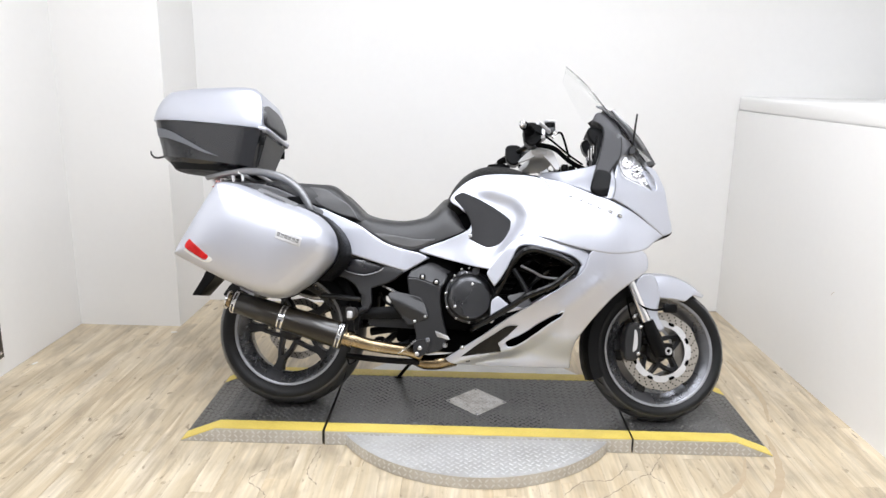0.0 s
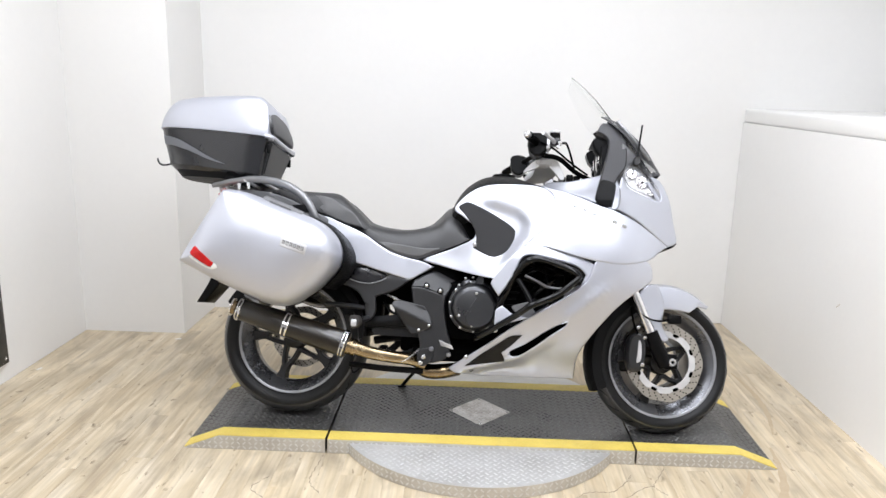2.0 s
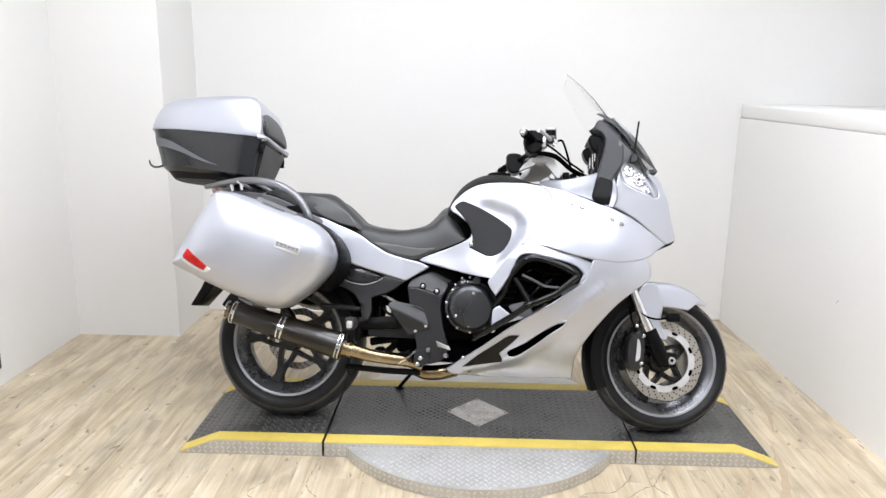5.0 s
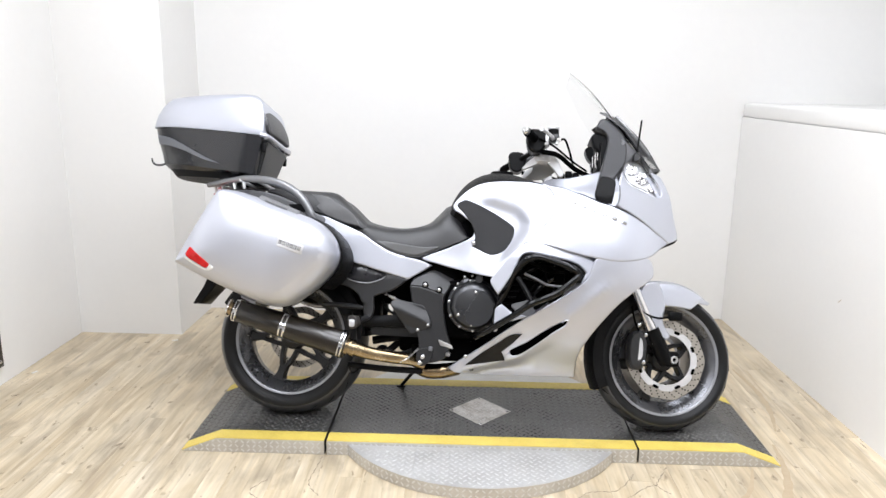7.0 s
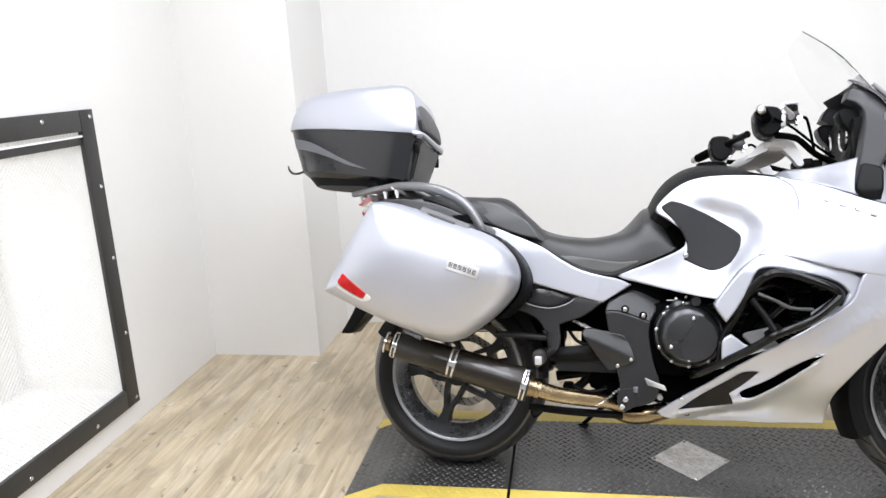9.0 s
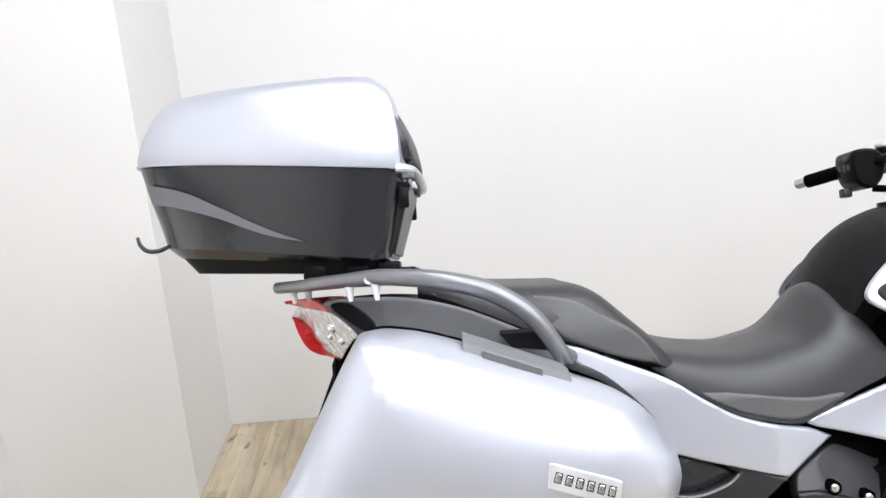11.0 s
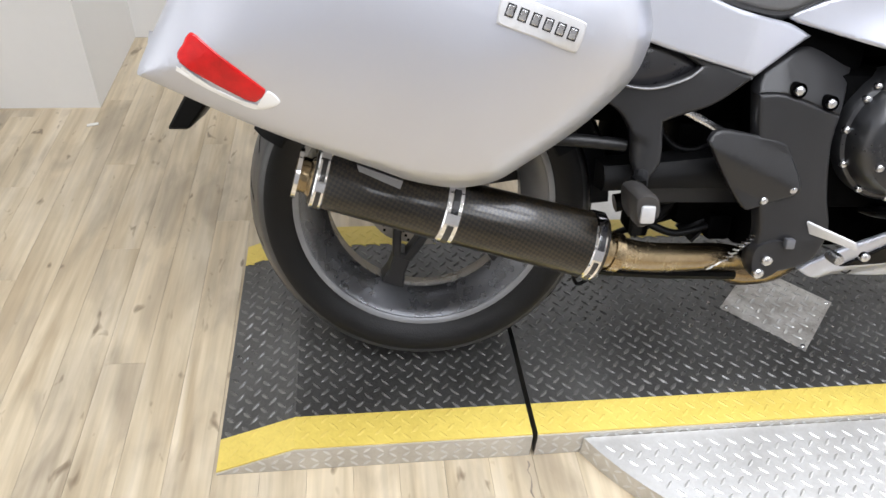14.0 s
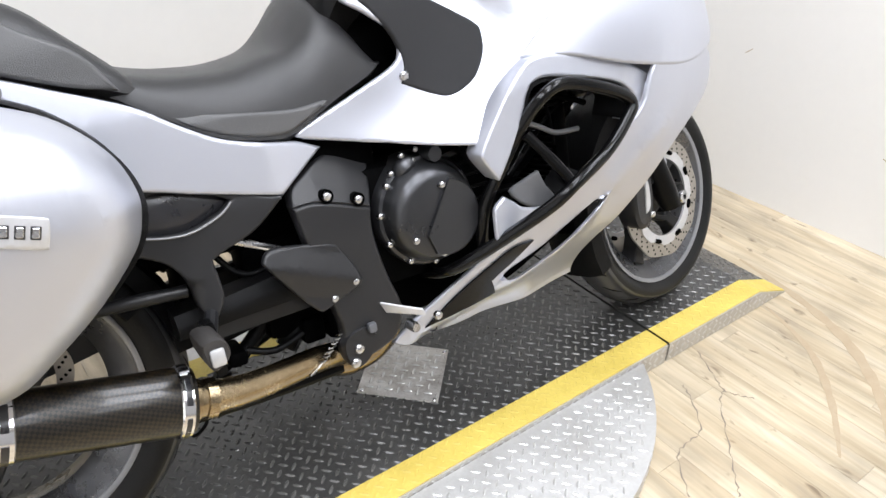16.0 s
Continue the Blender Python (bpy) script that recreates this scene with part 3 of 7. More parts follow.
for nm, xa, xb in (("ramp_section", PX0, S1 - 0.005), ("deck_section", S1 + 0.005, S2 - 0.004), ("ramp_section", S2 + 0.004, PX1)):
    xs = sorted({xa, xb, *[v for v in (RL, RR) if xa < v < xb]})
    bm = bmesh.new()
    rings = [[(q, PY0, 0.001), (q, PY0, height(q)), (q, PY1, height(q)), (q, PY1, 0.001)] for q in xs]
    loft(bm, rings)
    sect = solid(nm, bm, PLATBLK, platform, smooth=False)
    for ya, yb in ((PY0 - 0.001, PY0 + YB), (PY1 - YB, PY1 + 0.001)):
        bm = bmesh.new()
        loft(bm, [[(q, ya, height(q) - 0.003), (q, ya, height(q) + 0.0012), (q, yb, height(q) + 0.0012), (q, yb, height(q) - 0.003)] for q in xs])
        solid("yellow_edge", bm, YELLOW, sect, "scuffed yellow painted edge strip", smooth=False)
    bm = bmesh.new()
    loft(bm, [[(q, PY0 - 0.0045, 0.0005), (q, PY0 - 0.0045, height(q) - 0.002), (q, PY0 - 0.0005, height(q) - 0.002), (q, PY0 - 0.0005, 0.0005)] for q in xs])
    i = 0
    q = xa + 0.012
    while q < xb - 0.012:
        for r in range(3):
            zz = 0.010 + r * 0.0185
            if zz < height(q) - 0.008:
                a = radians(45 if (i + r) % 2 else -45)
                ca, sa = math.cos(a), math.sin(a)
                lug(bm, 0, 0, 0, 0, 0.0105, 0.003, 0.0014, lambda u, v, k, q=q, zz=zz, ca=ca, sa=sa: (q + u * ca - v * sa, PY0 - 0.0045 - k, zz + u * sa + v * ca), 1)
        q += 0.0235
        i += 1
    solid("skirt", bm, [SKIRT, ALULUG], sect, "bare aluminium tread-plate skirt", smooth=False)
    bm = bmesh.new()
    i, q = 0, xa + 0.014
    while q < xb - 0.012:
        w = PY0 + 0.010 + (0.0162 if i % 2 else 0)
        while w < PY1 - 0.01:
            yel = w < PY0 + YB or w > PY1 - YB
            z0 = height(q) + (0.0012 if yel else 0.0)
            sl = (height(min(q + 0.01, PX1)) - height(max(q - 0.01, PX0))) / 0.02
            lug(bm, q, w, lambda xx, z0=z0, q=q, sl=sl: z0 + (xx - q) * sl, radians(45 if i % 2 else -45), 0.0122, 0.0038, 0.0011 if yel else 0.0024, idx=1 if yel else 0)
            w += 0.0324
        q += 0.0165
        i += 1
    tagged(solid("tread_lug", bm, [DECKLUG, YELLOW], sect, "raised diagonal tread lugs", smooth=False), kind="stuff")
# bright plate let into the deck
DC = (0.819, 0.199)
dia = bmesh.new()
pts = [(DC[0], DC[1] - 0.137), (DC[0] + 0.134, DC[1]), (DC[0], DC[1] + 0.137), (DC[0] - 0.134, DC[1])]
lo, hi = [dia.verts.new((*p, PZ - 0.002)) for p in pts], [dia.verts.new((*p, PZ + 0.0022)) for p in pts]
dia.faces.new(hi)
for i in range(4):
    dia.faces.new((lo[i], lo[(i + 1) % 4], hi[(i + 1) % 4], hi[i]))
for i in range(-8, 9):
    for j in range(-8, 9):
        u, v = i * 0.0165, j * 0.0162
        if (i + j) % 2 == 0 and abs(u) + abs(v) < 0.122:
            lug(dia, DC[0] + u, DC[1] + v, PZ + 0.0022, radians(45 if i % 2 else -45), 0.011, 0.003, 0.0015, idx=1)
plate = solid("diamond_plate", dia, [PLATEDIRT, ALULUG], platform, "square aluminium tread plate screwed to the deck at an angle", smooth=False)
for px, py in pts:
    bm = bmesh.new()
    lathe(bm, [(0, 0.002), (0.004, 0.002), (0.006, 0)], 8)
    ob = part("screw", bm, STEEL, plate)
    ob.matrix_local = pose(DC[0] + (px - DC[0]) * 0.9, DC[1] + (py - DC[1]) * 0.9, PZ + 0.0025, 90, 0, 0)

turntable = thing("turntable", "round aluminium tread-plate turntable half under the platform", "turntable")
TC, TR, TZ = (0.814, 0.212), 0.612, 0.047
bm = bmesh.new()
n = 96
# only the part in front of the platform shows; a full disc would run through the platform
arc = []
a0 = math.asin((PY0 - 0.006 - TC[1]) / TR)
for k in range(n + 1):
    t = k / n
    a = (math.pi - a0) + t * (2 * math.pi + a0 - (math.pi - a0))
    arc.append((TC[0] + TR * math.cos(a), TC[1] + TR * math.sin(a)))
lo, hi = [bm.verts.new((*p, 0.0005)) for p in arc], [bm.verts.new((*p, TZ)) for p in arc]
bm.faces.new(hi)
for i in range(len(arc)):
    j = (i + 1) % len(arc)
    bm.faces.new((lo[i], lo[j], hi[j], hi[i]))
# rim faces take the darker edge metal: their shade put into colour
for f in bm.faces:
    f.material_index = 0 if len(f.verts) > 4 else 1
solid("disc", bm, [ALU, SKIRT], turntable, smooth=True, angle=40)
if TC[1] + TR > PY1 + 0.02:
    bm = bmesh.new()
    a1 = math.asin((PY1 + 0.006 - TC[1]) / TR)
    arc = [(TC[0] + TR * math.cos(a1 + (math.pi - 2 * a1) * k / 48), TC[1] + TR * math.sin(a1 + (math.pi - 2 * a1) * k / 48)) for k in range(49)]
    lo, hi = [bm.verts.new((*p, 0.0005)) for p in arc], [bm.verts.new((*p, TZ)) for p in arc]
    bm.faces.new(hi)
    for i in range(len(arc)):
        j = (i + 1) % len(arc)
        bm.faces.new((lo[i], lo[j], hi[j], hi[i]))
    solid("disc", bm, ALU, turntable, smooth=True, angle=40)
bm = bmesh.new()
i = 0
q = TC[0] - TR
while q < TC[0] + TR:
    w = TC[1] - TR + (0.0165 if i % 2 else 0)
    while w < PY0 - 0.018:
        if math.hypot(q - TC[0], w - TC[1]) < TR - 0.014:
            lug(bm, q, w, TZ, radians(45 if i % 2 else -45), 0.0115, 0.0032, 0.0015)
        w += 0.0330
    q += 0.0168
    i += 1
a = math.pi - a0 + 0.02
while a < 2 * math.pi + a0 - 0.02:
    for r in range(2):
        zz = 0.013 + r * 0.021
        sg = radians(45 if (int(a * 1000 / 39) + r) % 2 else -45)
        def on_rim(u, v, k, a=a, zz=zz, sg=sg):
            uu, vv = u * math.cos(sg) - v * math.sin(sg), u * math.sin(sg) + v * math.cos(sg)
            aa = a + uu / TR
            return (TC[0] + (TR + k) * math.cos(aa), TC[1] + (TR + k) * math.sin(aa), zz + vv)
        lug(bm, 0, 0, 0, 0, 0.0105, 0.003, 0.0014, on_rim)
    a += 0.039
tagged(solid("tread_lug", bm, ALULUG, turntable, "bright raised tread lugs", smooth=False), kind="stuff")
# ---------------------------------------------------------------- the motorcycle
# Built upright in its own frame (x ahead, y to its left, z up from the contact line), then leaned on its side stand.
bike = thing("motorcycle", "silver touring motorcycle with panniers leaning on its side stand", "motorcycle",
             pose(0.0, 0.137, PZ, 0, 0, -3.2) @ pose(0, 0, 0, -18.0, 0, 0))

WIDTHS_X = (0.55, 0.70, 0.85, 1.00, 1.15, 1.30, 1.45, 1.60)
WIDTHS_Z = (0.23, 0.40, 0.55, 0.70, 0.85, 1.00)
WIDTHS = ((0.13, 0.145, 0.165, 0.138, 0.100, 0.080, 0.07, 0.06),
          (0.14, 0.17, 0.22, 0.25, 0.25, 0.235, 0.19, 0.11),
          (0.17, 0.20, 0.295, 0.310, 0.315, 0.315, 0.27, 0.15),
          (0.17, 0.18, 0.238, 0.298, 0.328, 0.345, 0.30, 0.17),
          (0.15, 0.185, 0.205, 0.262, 0.315, 0.33, 0.27, 0.14),
          (0.11, 0.16, 0.18, 0.21, 0.25, 0.26, 0.21, 0.08))
FIT = [True]


def fitted(x, y, z):
    """Body coordinates of the flat side view, brought to their place on the machine: the flanks hang lower as they stand out."""
    s = abs(y)
    return (x + (x - 0.7) * (0.0247 * z - 0.0034), y, z + 0.0035 - 0.0178 * z + 0.0248 * z * z - 0.0721 * s + 0.0056 * s * z)



def cubic(a, b, c, d, t):
    return b + 0.5 * t * (c - a + t * (2 * a - 5 * b + 4 * c - d + t * (3 * (b - c) + d - a)))


def halfwidth(x, z):
    """Half the width of the bodywork at a place of the side view."""
    u = min(max((x - WIDTHS_X[0]) / 0.15, 0), 6.999)
    k = 0
    zz = min(max(z, WIDTHS_Z[0]), WIDTHS_Z[-1] - 1e-4)
    while k < 4 and zz > WIDTHS_Z[k + 1]:
        k += 1
    v = (zz - WIDTHS_Z[k]) / (WIDTHS_Z[k + 1] - WIDTHS_Z[k])
    i, fu = int(u), u - int(u)
    rows = []
    for r in (k - 1, k, k + 1, k + 2):
        w = WIDTHS[min(max(r, 0), 5)]
        rows.append(cubic(w[max(i - 1, 0)], w[i], w[min(i + 1, 7)], w[min(i + 2, 7)], fu))
    return cubic(*rows, v)


def bsolid(name, bm, material, parent, label="", smooth=True, angle=35, kind=""):
    return solid(name, bm, material, parent, label, smooth, angle, kind, "", fitted if FIT[0] else None)


def bpart(name, bm, material, parent, label=""):
    return bsolid(name, bm, material, parent, label)


BOLTS = {}


def bolts(name, places, r, h, material, parent):
    """One bolt object for each place; alike heads share a mesh."""
    if (r, h) not in BOLTS:
        bm = bmesh.new()
        bolt(bm, 0, 0, 0, r, h)
        bmesh.ops.recalc_face_normals(bm, faces=bm.faces[:])
        BOLTS[r, h] = bpy.data.meshes.new("bolt")
        bm.to_mesh(BOLTS[r, h])
        bm.free()
        BOLTS[r, h].materials.append(material)
        BOLTS[r, h].shade_smooth()
    for p in places:
        ob = new(name, BOLTS[r, h])
        ob.parent = parent
        ob.location = fitted(*p) if FIT[0] else p


def ring_in(pts, w):
    """The same closed line moved inwards (to its left) by w, corners mitred."""
    out, k = [], len(pts)
    for i in range(k):
        a, b, c = Vector(pts[i - 1]), Vector(pts[i]), Vector(pts[(i + 1) % k])
        d1, d2 = (b - a).normalized(), (c - b).normalized()
        n1, n2 = Vector((-d1.y, d1.x)), Vector((-d2.y, d2.x))
        m = n1 + n2
        m = n1 if m.length < 0.2 else m.normalized()
        out.append(b + m * (w / max(0.5, m.dot(n1))))
    return out


def panel_mesh(outline, yf, thick=0.006, roll=0.003, cell=0.03, n=5, holes=(), rings=None):
    """A curved body panel: the outline, less its holes, cut into a grid, laid on y = -yf(x, z), its rims rolled in, given a thickness."""
    bm = bmesh.new()
    loops, rim = [], []
    roll = roll if rings is None else 0
    for k, line in enumerate((outline, *holes)):
        pts = []
        for p in curve(line, n):
            if not pts or (Vector(p) - Vector(pts[-1])).length > 0.0012:
                pts.append((p[0], p[1]))
        area = sum(p[0] * q[1] - q[0] * p[1] for p, q in zip(pts, pts[1:] + pts[:1]))
        if (area < 0) == (k == 0):
            pts = pts[::-1]
        loops.append(pts)
        offs = [0.0] + list(rings or ((roll, roll + 0.004) if roll else ()))
        rows = [[bm.verts.new((p[0], 0, p[1])) for p in (ring_in(pts, w) if w else pts)] for w in offs]
        for va, vb in zip(rows, rows[1:]):
            for i in range(len(va)):
                j = (i + 1) % len(va)
                bm.faces.new((va[i], va[j], vb[j], vb[i]))
        rim += [bm.edges.get(e) or bm.edges.new(e) for e in ((rows[-1][i], rows[-1][(i + 1) % len(pts)]) for i in range(len(pts)))]
    bmesh.ops.triangle_fill(bm, use_beauty=True, use_dissolve=False, edges=rim, normal=(0, -1, 0))
    xs, zs = [p[0] for p in loops[0]], [p[1] for p in loops[0]]
    for axis, lo, hi in ((0, min(xs), max(xs)), (2, min(zs), max(zs))):
        k = max(1, int((hi - lo) / cell))
        for i in range(1, k):
            co, no = [0, 0, 0], [0, 0, 0]
            co[axis], no[axis] = lo + (hi - lo) * i / k, 1
            bmesh.ops.bisect_plane(bm, geom=bm.verts[:] + bm.edges[:] + bm.faces[:], plane_co=co, plane_no=no, dist=1e-5)
    a = np.array([p for line in loops for p in line])
    b = np.array([q for line in loops for q in line[1:] + line[:1]])
    ab = b - a
    den = (ab ** 2).sum(1) + 1e-12
    for v in bm.verts:
        q = np.array((v.co.x, v.co.z))
        drop = 0.0
        if roll:
            t = np.clip(((q - a) * ab).sum(1) / den, 0, 1)
            d = float(np.sqrt((((a + ab * t[:, None]) - q) ** 2).sum(1)).min())
            if d < roll * 0.98:
                drop = roll * (1 - math.sqrt(max(0, 1 - (1 - d / roll) ** 2)))
        v.co.y = -yf(v.co.x, v.co.z) + drop
    faces = bm.faces[:]
    ring = [e for e in bm.edges if e.is_boundary]
    twin = {v: bm.verts.new((v.co.x, v.co.y + thick, v.co.z)) for v in bm.verts[:]}
    for f in faces:
        bm.faces.new([twin[v] for v in reversed(f.verts)])
    for e in ring:
        u, w = e.verts
        bm.faces.new((u, w, twin[w], twin[u]))
    return bm


def smooth(t):
    t = min(max(t, 0), 1)
    return t * t * (3 - 2 * t)


def flipped(bm):
    b = bm.copy()
    for v in b.verts:
        v.co.y = -v.co.y
    return b


def panel(name, outline, yf, material, label="", parent=None, mirror=True, **k):
    bm = panel_mesh(outline, yf, **k)
    other = flipped(bm) if mirror else None
    ob = bsolid(name, bm, material, parent or bike, label, angle=50)
    if mirror:
        bsolid(name, other, material, parent or bike, label, angle=50)
    return ob


def both(name, bm, material, label="", parent=None, angle=35):
    """The part and its mirror image on the other side."""
    other = flipped(bm)
    a = bsolid(name, bm, material, parent or bike, label, angle=angle)
    b = bsolid(name, other, material, parent or bike, label, angle=angle)
    return a, b


# ---- wheels
FIT[0] = False
def tyre_profile(R, lip, w):
    """Closed section of a road tyre, (radius, y)."""
    pts = [(lip - 0.004, -w * 0.36), (lip + 0.012, -w * 0.44), (lip + (R - lip) * 0.42, -w * 0.5), (lip + (R - lip) * 0.66, -w * 0.475),
           (R - 0.018, -w * 0.36), (R - 0.005, -w * 0.2), (R, 0)]
    crown = [(p[0], p[1]) for p in curve(pts + [(r, -y) for r, y in pts[-2::-1]], 3, False)]
    return crown + [(lip - 0.012, w * 0.3), (lip - 0.012, -w * 0.3)]


def grooves(bm, R, w, k, skew):
    """Dark sipes cut across the tread, as thin blades let into it."""
    for i in range(k):
        a0 = 2 * math.pi * i / k
        for s in (1, -1):
            pts = []
            for j in range(6):
                t = j / 5
                y = s * (0.12 + 0.33 * t) * w
                u = abs(y) / w
                rr = R - 0.0016 - (0.005 * (u / 0.2) ** 2 if u < 0.2 else 0.005 + 0.0135 * ((u - 0.2) / 0.16) ** 1.25)
                a = a0 + skew * t * 1.4 + (0.5 * math.pi / k if s < 0 else 0)
                pts.append((rr * math.cos(a), y, rr * math.sin(a)))
            tube(bm, pts, [0.0012, 0.0022, 0.0026, 0.0024, 0.0018, 0.0008], 5, True, 1)


def wheel(name, x, z, R, lip, w, hub_y, spokes_at, fork, label):
    bm = bmesh.new()
    h = w * 0.40
    lathe(bm, [(lip, -h), (lip + 0.008, -h - 0.003), (lip + 0.008, -h + 0.006), (lip - 0.004, -h + 0.012), (lip - 0.022, -h * 0.62), (lip - 0.034, -h * 0.35),
               (lip - 0.036, h * 0.35), (lip - 0.022, h * 0.62), (lip - 0.004, h - 0.012), (lip + 0.008, h - 0.006), (lip + 0.008, h + 0.003), (lip, h),
               (lip - 0.014, h * 0.8), (lip - 0.030, h * 0.6), (lip - 0.044, h * 0.3), (lip - 0.046, -h * 0.3), (lip - 0.030, -h * 0.6), (lip - 0.014, -h * 0.8)], 72, closed=True)
    root = bsolid(name, bm, BARREL, bike, label)
    root.location = (x, 0, z)
    for s in (-1, 1):
        bm = bmesh.new()
        lathe(bm, [(lip + 0.0085, s * (h + 0.0036)), (lip + 0.004, s * (h + 0.0032)), (lip - 0.0015, s * (h + 0.0004)), (lip - 0.0035, s * (h - 0.006)), (lip + 0.0085, s * (h - 0.001))], 72, closed=True)
        bpart("rim_lip", bm, LIP, root, "scuffed lighter rim lip")
    bm = bmesh.new()
    lathe(bm, tyre_profile(R, lip + 0.004, w), 84, closed=True)
    for f in bm.faces:
        c = f.calc_center_median()
        f.material_index = 1 if math.hypot(c.x, c.z) > lip + 0.62 * (R - lip) else 0
    bpart("tyre", bm, [TYRE, TREAD], root, "black road tyre, tread greyed by dust and painted wall sheen")
    bm = bmesh.new()
    grooves(bm, R, w, 22, 0.22)
    tagged(bpart("tread_sipe", bm, INKY, root), kind="stuff")
    # hub
    bm = bmesh.new()
    lathe(bm, [(0.0, -hub_y), (0.022, -hub_y), (0.030, -hub_y + 0.006), (0.046, -hub_y + 0.02), (0.052, 0), (0.046, hub_y - 0.02), (0.030, hub_y - 0.006), (0.022, hub_y), (0.0, hub_y)], 32)
    bpart("hub", bm, RIM, root)
    for a in spokes_at:
        bm = bmesh.new()
        ca, sa = math.cos(radians(a)), math.sin(radians(a))

        def at(r, t, y):
            return (r * ca - t * sa, y, r * sa + t * ca)
        r0, r1, rm = 0.040, lip - 0.040, 0.040 + (lip - 0.080) * fork
        for s in (-1, 1):
            loft(bm, [[at(r0, s * 0.032 + dt, y) for dt, y in ((-0.010, -0.022), (0.010, -0.022), (0.010, 0.022), (-0.010, 0.022))],
                      [at((r0 + rm) / 2, s * 0.024 + dt, y) for dt, y in ((-0.008, -0.024), (0.008, -0.024), (0.009, 0.02), (-0.009, 0.02))],
                      [at(rm, s * 0.009 + dt, y) for dt, y in ((-0.009, -0.026), (0.009, -0.026), (0.010, 0.02), (-0.010, 0.02))]])
        loft(bm, [[at(rm - 0.012, dt, y) for dt, y in ((-0.017, -0.024), (0.017, -0.024), (0.018, 0.02), (-0.018, 0.02))],
                  [at((rm + r1) / 2, dt, y) for dt, y in ((-0.015, -0.026), (0.015, -0.026), (0.019, 0.018), (-0.019, 0.018))],
                  [at(r1, dt, y) for dt, y in ((-0.023, -0.030), (0.023, -0.030), (0.028, 0.022), (-0.028, 0.022))]])
        bmesh.ops.bevel(bm, geom=bm.edges[:], offset=0.003, segments=1, affect="EDGES")
        bpart("spoke", bm, RIM, root)
    return root


def brake_disc(parent, y, ro, ri, holes=True):
    bm = bmesh.new()
    k = 120
    rings = []
    for i in range(k):
        a = 2 * math.pi * i / k
        wob = 0.0022 * math.cos(9 * a)
        rings.append([((r) * math.cos(a), y + d, (r) * math.sin(a)) for r, d in ((ri, -0.0026), (ro + wob, -0.0026), (ro + wob, 0.0026), (ri, 0.0026))])
    rings.append(rings[0])
    loft(bm, rings, True, False)
    bmesh.ops.remove_doubles(bm, verts=bm.verts[:], dist=1e-6)
    d = bpart("brake_disc", bm, DISC, parent, "drilled steel brake disc")
    return d


def disc_holes(parent, y, ro, ri, s):
    bm = bmesh.new()
    for i in range(30):
        for j in range(3):
            a = 2 * math.pi * (i + 0.28 * j) / 30
            r = ri + (ro - ri) * (0.25 + 0.27 * j)
            p = (r * math.cos(a), y + s * 0.0028, r * math.sin(a))
            cylinder(bm, p, (p[0], y + s * 0.0022, p[2]), 0.0032, 8)
    tagged(bpart("drill_hole", bm, INKY, parent), kind="stuff")


def carrier(parent, y, ro, ri):
    """The bright inner ring that carries a front disc: scalloped, with slots and buttons."""
    bm = bmesh.new()
    k = 160
    rings = []
    for i in range(k):
        a = 2 * math.pi * i / k
        t = 0.5 + 0.5 * math.cos(8 * a)
        o = ro - 0.010 * (1 - min(1, t * 1.8))
        rings.append([(r * math.cos(a), y + d, r * math.sin(a)) for r, d in ((ri, -0.004), (o, -0.004), (o, 0.002), (ri, 0.002))])
    rings.append(rings[0])
    loft(bm, rings, True, False)
    bmesh.ops.remove_doubles(bm, verts=bm.verts[:], dist=1e-6)
    bpart("disc_carrier", bm, BRACKET, parent, "bright scalloped disc carrier")
    for i in range(8):
        a = 2 * math.pi * (i + 0.5) / 8
        c = Vector((math.cos(a), 0, math.sin(a)))
        t = Vector((-math.sin(a), 0, math.cos(a)))
        p = c * (ri + (ro - ri) * 0.62)
        bm = bmesh.new()
        tube(bm, [p + t * d + Vector((0, y - 0.0042, 0)) for d in (-0.0125, -0.0105, -0.006, 0.006, 0.0105, 0.0125)], [0.002, 0.0048, 0.0064, 0.0064, 0.0048, 0.002], 10, True, 1)
        bpart("carrier_slot", bm, INKY, parent)


RW = wheel("rear_wheel", 0.007, 0.321, 0.321, 0.228, 0.185, 0.075, [252, 324, 36, 108, 180], 0.62, "graphite five-spoke rear wheel")
brake_disc(RW, 0.085, 0.135, 0.105)
disc_holes(RW, 0.085, 0.135, 0.105, -1)

# front end, turned to the left about the steering axis
AX, AZ = 1.553, 0.290
RAKE = Vector((-0.407, 0, 0.914))
STEER = Matrix.Translation((1.544, 0, AZ)) @ Matrix.Rotation(radians(9), 4, RAKE) @ Matrix.Translation((-1.544, 0, -AZ))
front = []
FW = wheel("front_wheel", AX, AZ, 0.292, 0.221, 0.122, 0.06, [30, 102, 174, 246, 318], 0.5, "graphite five-spoke front wheel with twin discs")
for s in (-1, 1):
    brake_disc(FW, s * 0.070, 0.160, 0.116)
    disc_holes(FW, s * 0.070, 0.160, 0.124, s)
    carrier(FW, s * 0.072, 0.128, 0.102)
front.append(FW)


